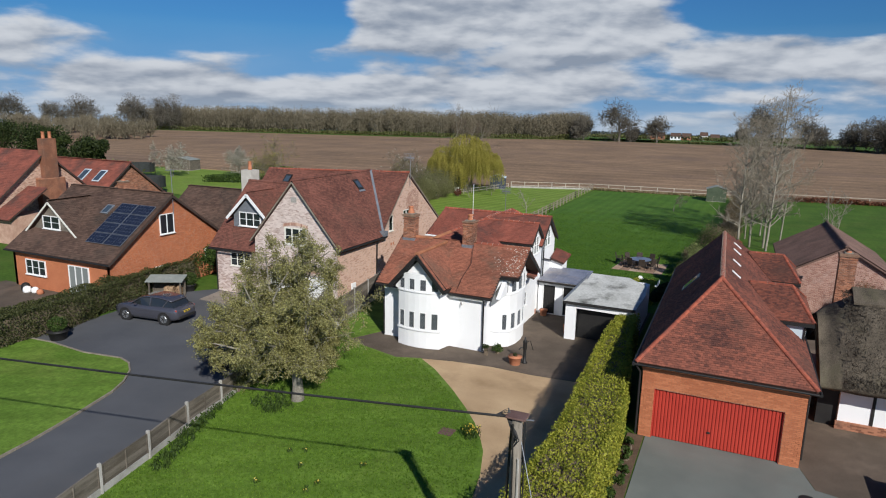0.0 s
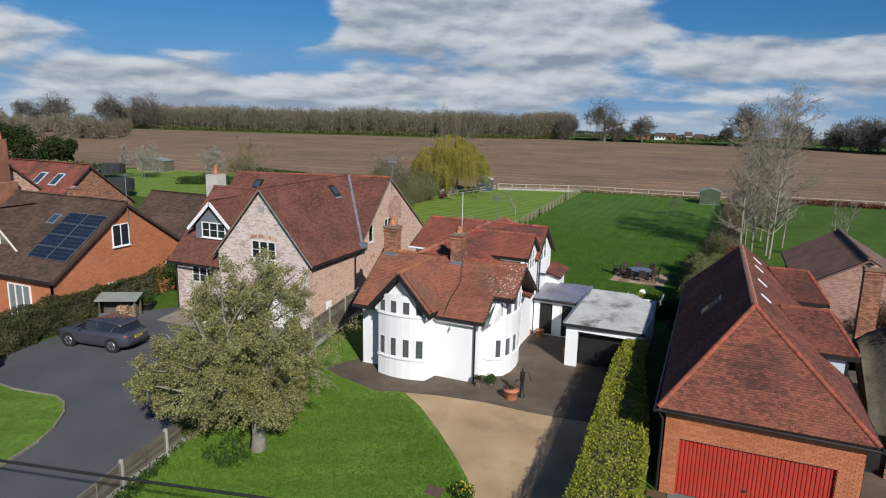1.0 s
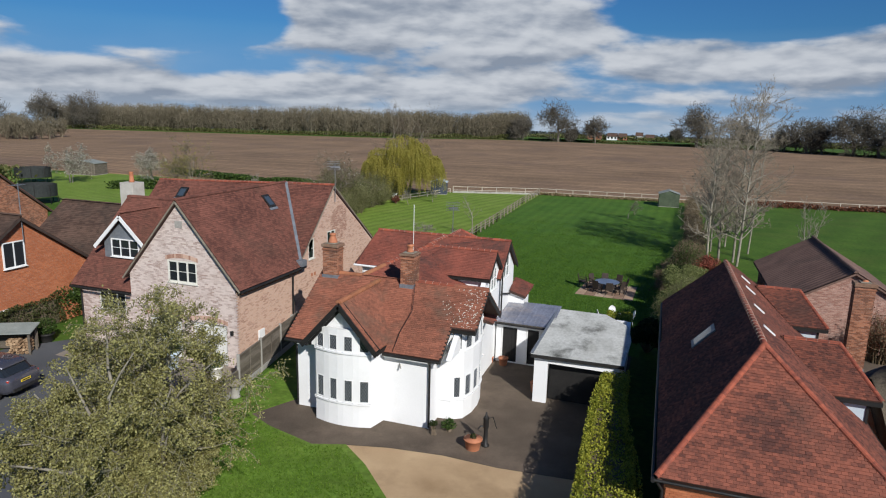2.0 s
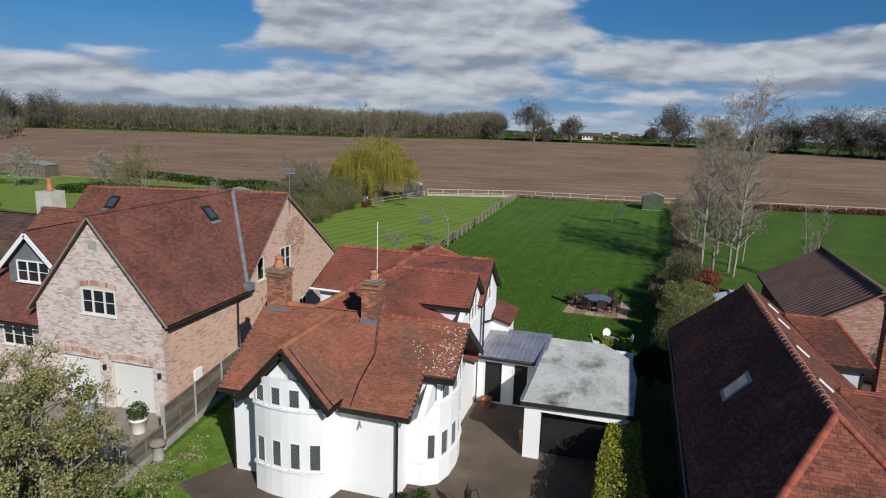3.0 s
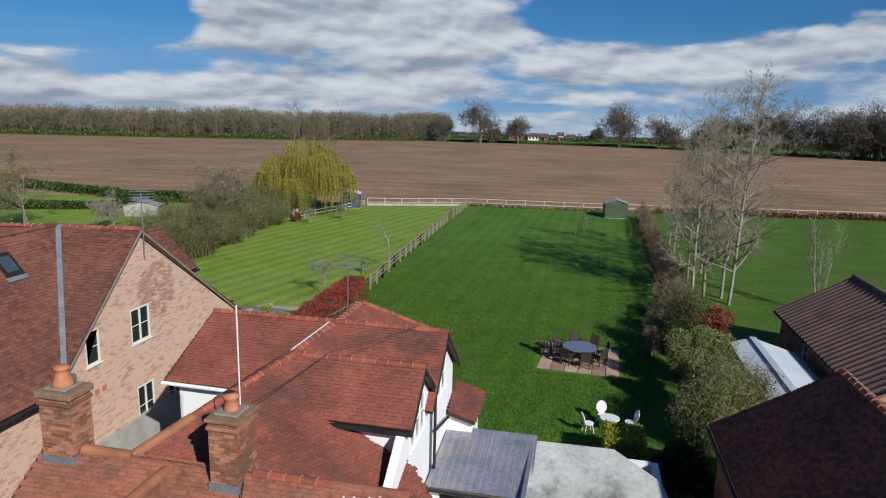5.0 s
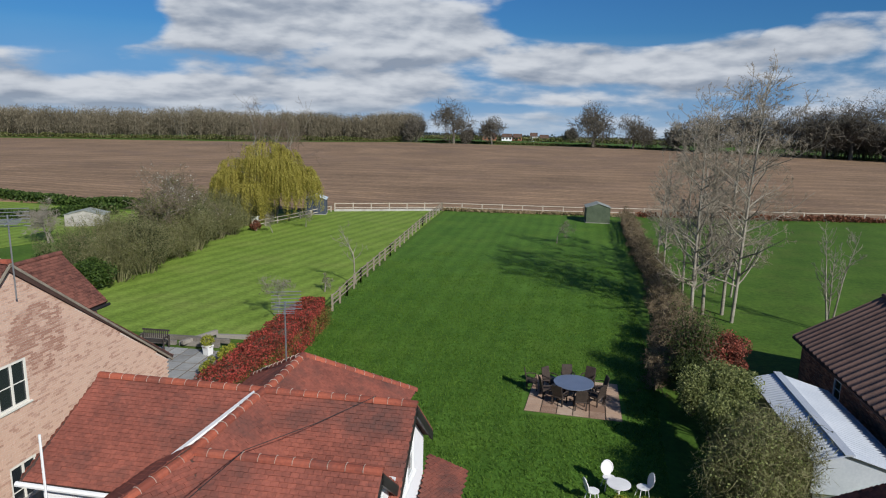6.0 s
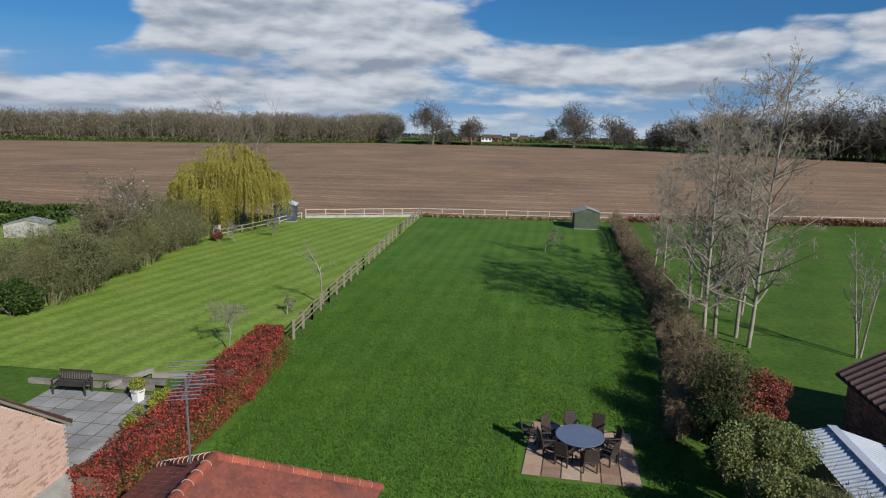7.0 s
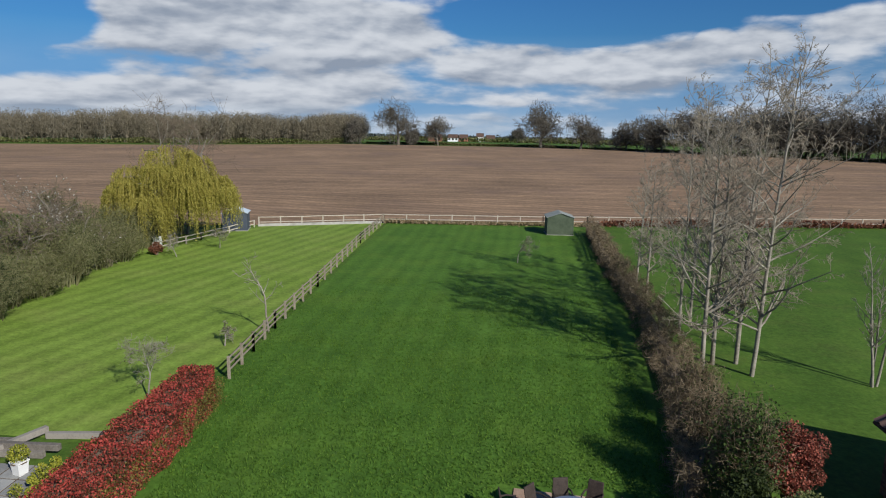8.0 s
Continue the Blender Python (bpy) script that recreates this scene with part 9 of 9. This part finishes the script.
# ---- sheds, trampolines and garden things ----
def small_shed(name, x, y, w, d, h, mat, roof_mat, label, turn=0, boards=True, door_right=False):
    S = thing(name, (x, y, 0), label, "shed")
    m = pose(x, y, 0, 0, 0, turn)
    F = lambda *p: m @ Vector(p)
    box = Shape()
    box.v = [tuple(F(sx * w / 2, sy * d / 2, z)) for z in (0.05, h) for sx, sy in ((-1, -1), (1, -1), (1, 1), (-1, 1))]
    box.f = [(3, 2, 1, 0), (4, 5, 6, 7), (0, 1, 5, 4), (1, 2, 6, 5), (2, 3, 7, 6), (3, 0, 4, 7)]
    part("body", box, mat, S)
    for sy in (-1, 1):
        part("gable", Shape().slab([F(-w / 2, sy * (d / 2), h), F(w / 2, sy * (d / 2), h), F(0, sy * (d / 2), h + 0.45)], F(0, -sy * 0.04, 0) - F(0, 0, 0)), mat, S)
    for s in (1, -1):
        part("roof_panel", Shape().slab([F(0, -d / 2 - 0.12, h + 0.46), F(s * (w / 2 + 0.12), -d / 2 - 0.12, h - 0.06), F(s * (w / 2 + 0.12), d / 2 + 0.12, h - 0.06), F(0, d / 2 + 0.12, h + 0.46)], (0, 0, 0.05)), roof_mat, S)
    if boards:
        n = int(w / 0.14)
        for k in range(n):
            s = -w / 2 + w * (k + 0.5) / n
            part("board", Shape().beam(F(s, -d / 2 - 0.012, 0.08), F(s, -d / 2 - 0.012, h), w / n * 0.9, 0.02, F(0, 1, 0) - F(0, 0, 0)), mat, S)
    part("base", Shape().slab([F(-w / 2 - 0.05, -d / 2 - 0.05, 0), F(w / 2 + 0.05, -d / 2 - 0.05, 0), F(w / 2 + 0.05, d / 2 + 0.05, 0), F(-w / 2 - 0.05, d / 2 + 0.05, 0)], (0, 0, 0.06)), CONCRETE, S)
    return S


GREEN_SHED = material("dull_green_boards", (0.055, 0.075, 0.045), (0.095, 0.12, 0.075), 2.0, 0.8, 0.2, 15.0)
BLUE_SHED = material("dark_blue_grey_boards", (0.045, 0.055, 0.075), (0.075, 0.09, 0.115), 2.0, 0.7, 0.2, 15.0)
small_shed("green_shed", -1.7, 114.0, 2.9, 2.4, 2.0, GREEN_SHED, GREY_FELT, "green wooden garden shed at the end of the lawn", 3)
small_shed("blue_shed", -37.6, 110.4, 2.6, 2.4, 2.0, BLUE_SHED, PALE_BLUE, "dark blue-grey garden shed under the willow", 14)
small_shed("summer_house", -105.5, 103.8, 6.0, 3.5, 2.2, WOOD_FENCE, GREY_FELT, "grey wooden summer house by the field", 10)
small_shed("old_caravan_shed", -58.5, 94.5, 4.0, 2.2, 1.3, CONCRETE, GREY_FELT, "pale garden hut among the bushes", 20)


def trampoline(x, y, r):
    T = thing("trampoline", (x, y, 0), "dark netted trampoline on the neighbours' lawn", "trampoline")
    part("mat", Shape().lathe(x, y, [(r - 0.3, 0.86), (r, 0.88), (r, 0.92)], 28), BLACK, T)
    part("net", Shape().tube([(x, y, 0.95), (x, y, 2.5)], r * 0.98, 28, cap=False), NET, T)
    for k in range(8):
        a = 2 * math.pi * k / 8
        part("pole", Shape().tube([(x + r * math.cos(a), y + r * math.sin(a), 0), (x + r * math.cos(a), y + r * math.sin(a), 2.6)], 0.04, 6), BLACK, T)
    part("rim", Shape().tube([(x + r * math.cos(t), y + r * math.sin(t), 0.92) for t in np.linspace(0, 2 * math.pi, 29)], 0.06, 6), LEAF_GREEN, T)


NET = material("dark_net", (0.02, 0.022, 0.022), (0.045, 0.05, 0.048), 4.0, 0.9, 0.1, 40.0)
trampoline(-101.0, 89.0, 2.6)
trampoline(-80.5, 72.6, 2.4)
gp = thing("goal_frame", (-48.5, 81.8, 0), "small white football goal frame", "goal")
for p, q in (((-49.5, 81.8, 0), (-49.5, 81.8, 1.2)), ((-49.5, 81.8, 1.2), (-47.4, 82.4, 1.2)), ((-47.4, 82.4, 1.2), (-47.4, 82.4, 0)), ((-49.5, 81.8, 1.2), (-49.7, 82.8, 0))):
    part("tube", Shape().tube([p, q], 0.05, 8), WHITE_METAL, gp)
br = thing("beehive", (-41.0, 99.6, 0), "small white wooden box under the willow", "box")
part("box", Shape().box(-41.3, -40.7, 99.3, 99.9, 0, 0.9), WHITE_METAL, br, bevel=0.02)
part("lid", Shape().box(-41.38, -40.62, 99.22, 99.98, 0.9, 1.0), WHITE_METAL, br, bevel=0.02)


# ---- aerials, dish, masts ----
def tv_aerial(x, y, z0, z1, turn, label):
    A = thing("television_aerial", (x, y, z0), label, "aerial")
    m = pose(x, y, z1, 0, 0, turn)
    part("mast", Shape().tube([(x, y, z0), (x, y, z1 + 0.15)], 0.022, 6), STEEL, A)
    part("boom", Shape().tube([m @ Vector((0, -0.5, -0.05)), m @ Vector((0, 0.7, -0.05))], 0.015, 5), STEEL, A)
    for k in range(7):
        part("rod", Shape().tube([m @ Vector((-0.28, -0.45 + 0.17 * k, -0.05)), m @ Vector((0.28, -0.45 + 0.17 * k, -0.05))], 0.009, 4), STEEL, A)
    for k in range(6):
        z = 0.22 - 0.1 * k
        part("reflector_rod", Shape().tube([m @ Vector((-0.42, 0.75, z)), m @ Vector((0.42, 0.75, z))], 0.011, 4), STEEL, A)


tv_aerial(-14.4, 46.1, 5.9, 7.45, 20, "television aerial on a mast above the rear hip")
tv_aerial(-21.9, 45.25, 7.4, 9.6, 35, "television aerial on the brick gable's peak")
fp = thing("white_mast", (-13.3, 35.98, 6.8), "thin white rod mast strapped to the chimney", "mast")
part("rod", Shape().tube([(-13.0, 36.0, 6.7), (-13.0, 36.0, 8.95)], 0.015, 6), WHITE_METAL, fp)


def dish():
    x, y, z = -9.15, 44.55, 1.75
    D = thing("satellite_dish", (x, y, z), "round grey satellite dish on the rear wall", "satellite dish")
    m = pose(x, y, z, 62, 0, 25)
    sh = Shape()
    n = 24
    for r, q in ((0.0, 0.0), (0.2, 0.02), (0.4, 0.09)):
        for k in range(n):
            a = 2 * math.pi * k / n
            sh.v.append(tuple(m @ Vector((r * math.cos(a), r * math.sin(a), q))))
    for i in range(2):
        for k in range(n):
            sh.f.append((i * n + k, i * n + (k + 1) % n, (i + 1) * n + (k + 1) % n, (i + 1) * n + k))
    part("dish", sh, DISH, D, smooth=True)
    part("arm", Shape().tube([m @ Vector((0, -0.38, 0.08)), m @ Vector((0, -0.2, 0.45))], 0.015, 5), STEEL, D)
    part("bracket", Shape().tube([m @ Vector((0, 0, -0.02)), (-9.48, 44.75, 1.7)], 0.025, 6), STEEL, D)


DISH = material("grey_dish", (0.30, 0.33, 0.36), (0.40, 0.43, 0.46), 2.0, 0.5, 0.0, 20.0)
dish()
tw = thing("brick_steps", (-9.2, 46.6, 0), "low terracotta brick retaining wall by the back door", "steps")
part("wall", Shape().box(-10.0, -8.3, 47.4, 47.65, 0, 0.55).box(-8.55, -8.3, 45.2, 47.4, 0, 0.55), BRICK_ORANGE, tw, bevel=0.02)
part("step", Shape().box(-9.4, -8.55, 45.2, 47.4, 0, 0.18), BRICK_OLD, tw, bevel=0.01)

# ---- beds, flowers and edges ----
DAFF = leafy("daffodil_yellow", (0.55, 0.42, 0.05), (0.75, 0.62, 0.15))


def flower_clump(x, y, r, n, h, label, seed, heads=True):
    rng = np.random.default_rng(seed)
    F = thing("daffodil_clump" if heads else "leaf_clump", (x, y, 0), label, "flowers" if heads else "plants")
    a, q = rng.uniform(0, 6.28, n), r * np.sqrt(rng.uniform(0, 1, n))
    px, py = x + q * np.cos(a), y + q * np.sin(a)
    pts = []
    for k in range(n):
        for j in range(6):
            pts.append((px[k] + rng.normal(0, 0.04), py[k] + rng.normal(0, 0.04), 0.03 + h * (j + 0.5) / 6))
    leaves("foliage", pts, 0.045, LEAF_GREEN, F, seed, -2.0, long=3.2)
    if heads:
        leaves("flower_heads", [(px[k], py[k], h * rng.uniform(0.9, 1.15)) for k in range(0, n, 2)] * 3, 0.06, DAFF, F, seed + 1)


flower_clump(-7.9, 23.6, 0.45, 50, 0.34, "clump of daffodils at the drive's edge", 501)
flower_clump(-16.9, 22.3, 1.0, 140, 0.32, "daffodil leaves round the apple tree's foot", 502, False)
for k in range(12):
    flower_clump(-17.2 - 0.23 * k, 16.2 + 0.62 * k, 0.36, 32, 0.28, "strip of bulb leaves along the fence", 510 + k, False)
for k in range(7):
    rng = np.random.default_rng(540 + k)
    flower_clump(-12.5 + rng.uniform(-2, 2), 17.5 + rng.uniform(-2, 2.5), 0.1, 4, 0.16, "few small daffodils in the lawn", 550 + k)
mc = thing("manhole_cover", (-8.9, 23.4, 0.03), "small rusty brown drain cover in the lawn", "drain cover")
part("plate", Shape().box(-9.2, -8.6, 23.1, 23.7, 0.03, 0.06), POLE_CAP, mc, bevel=0.01)
mc = thing("manhole_cover", (4.4, 24.6, 0.0), "round dark drain cover in the forecourt", "drain cover")
part("plate", Shape().lathe(4.4, 24.6, [(0.28, 0.004), (0.28, 0.02), (0.2, 0.022)], 18), BLACK, mc)
pb = thing("brick_pier", (7.9, 24.9, 0), "low brick planter bed with dark timber edge", "raised bed")
part("wall", Shape().box(7.2, 11.0, 24.6, 26.6, 0, 0.5), BRICK_OLD, pb, bevel=0.02)
part("timber_edge", Shape().box(7.1, 7.22, 24.5, 26.7, 0, 0.6).box(7.22, 11.0, 24.48, 24.6, 0, 0.6), BLACK, pb)
tagged(part("soil_edge", Shape().slab([(-2.1, 15, 0.012), (-1.5, 15, 0.012), (-1.45, 26.8, 0.012), (-2.1, 26.8, 0.012)], (0, 0, 0.02)), BARE, None, kind="structure"), "strip of bare earth beside the hedge", "soil")
for k in range(7):
    shrub("border_plant", -1.75 + 0.1 * math.sin(k * 2), 19.5 + 1.0 * k, 0.3, 0.5, 400, 0.06, LEAF_GREEN, "small green border plant beside the garage", 570 + k, lobes=4)


# ---- far farm buildings ----
def farm(x, y, w, h, wall, roof, label):
    z = land(math.hypot(x + 10, y - 30))
    F = thing("farm_house", (x, y, z), label, "house", "distant farm")
    part("wall", Shape().box(x - w / 2, x + w / 2, y, y + 6, z, z + h), wall, F)
    part("roof", Shape().slab([(x - w / 2, y - 0.3, z + h), (x + w / 2, y - 0.3, z + h), (x + w / 2, y + 3, z + h + 2.2), (x - w / 2, y + 3, z + h + 2.2)], (0, 0, 0.2)).slab([(x - w / 2, y + 6.3, z + h), (x + w / 2, y + 6.3, z + h), (x + w / 2, y + 3, z + h + 2.2), (x - w / 2, y + 3, z + h + 2.2)], (0, 0, 0.2)), roof, F)
    for k in range(3):
        px = x - w / 3 + w / 3 * k
        part("window", Shape().box(px - 0.6, px + 0.6, y - 0.06, y - 0.01, z + 1.0, z + 2.2), GLASS, F)


for fx, fw, fh, fm in ((-52, 9, 2.6, BRICK_OLD), (-40, 7, 2.4, WHITE), (-33, 6, 2.4, BRICK_OLD), (-22, 5, 3.4, WHITE), (-15, 6, 2.2, WHITE)):
    farm(fx, 480, fw, fh, fm, TILE_BROWN, "small distant farm building across the fields")
farm(136, 268, 10, 4.0, BRICK_ORANGE, TILE_MID, "red roofed house among bare trees")


# ---- lichen on the old roof ----
def lichen():
    rng = np.random.default_rng(9)
    sh = Shape()
    for _ in range(170):
        x = -9.4 - abs(rng.normal(0, 0.75))
        y = rng.uniform(33.9, 35.7)
        z = 3.25 + (y - 32.5) * (2.25 / 3.25) + 0.045
        r = rng.uniform(0.010, 0.032)
        n = 6
        a0 = rng.uniform(0, 1)
        pts = [(x + r * math.cos(a0 + 6.283 * k / n) * rng.uniform(0.7, 1.2), y + r * math.sin(a0 + 6.283 * k / n) * 0.8, 0) for k in range(n)]
        sh.slab([(p[0], p[1], z + (p[1] - y) * 0.692) for p in pts], (0, -0.004, 0.006))
    roof = bpy.data.objects["white_house"]
    part("lichen", sh, LICHEN, roof, "pale lichen spots on the old tiles", kind="stuff")


LICHEN = material("pale_lichen", (0.50, 0.47, 0.40), (0.70, 0.67, 0.58), 6.0, 0.95, 0.2, 30.0)
lichen()

lay_single_pieces()
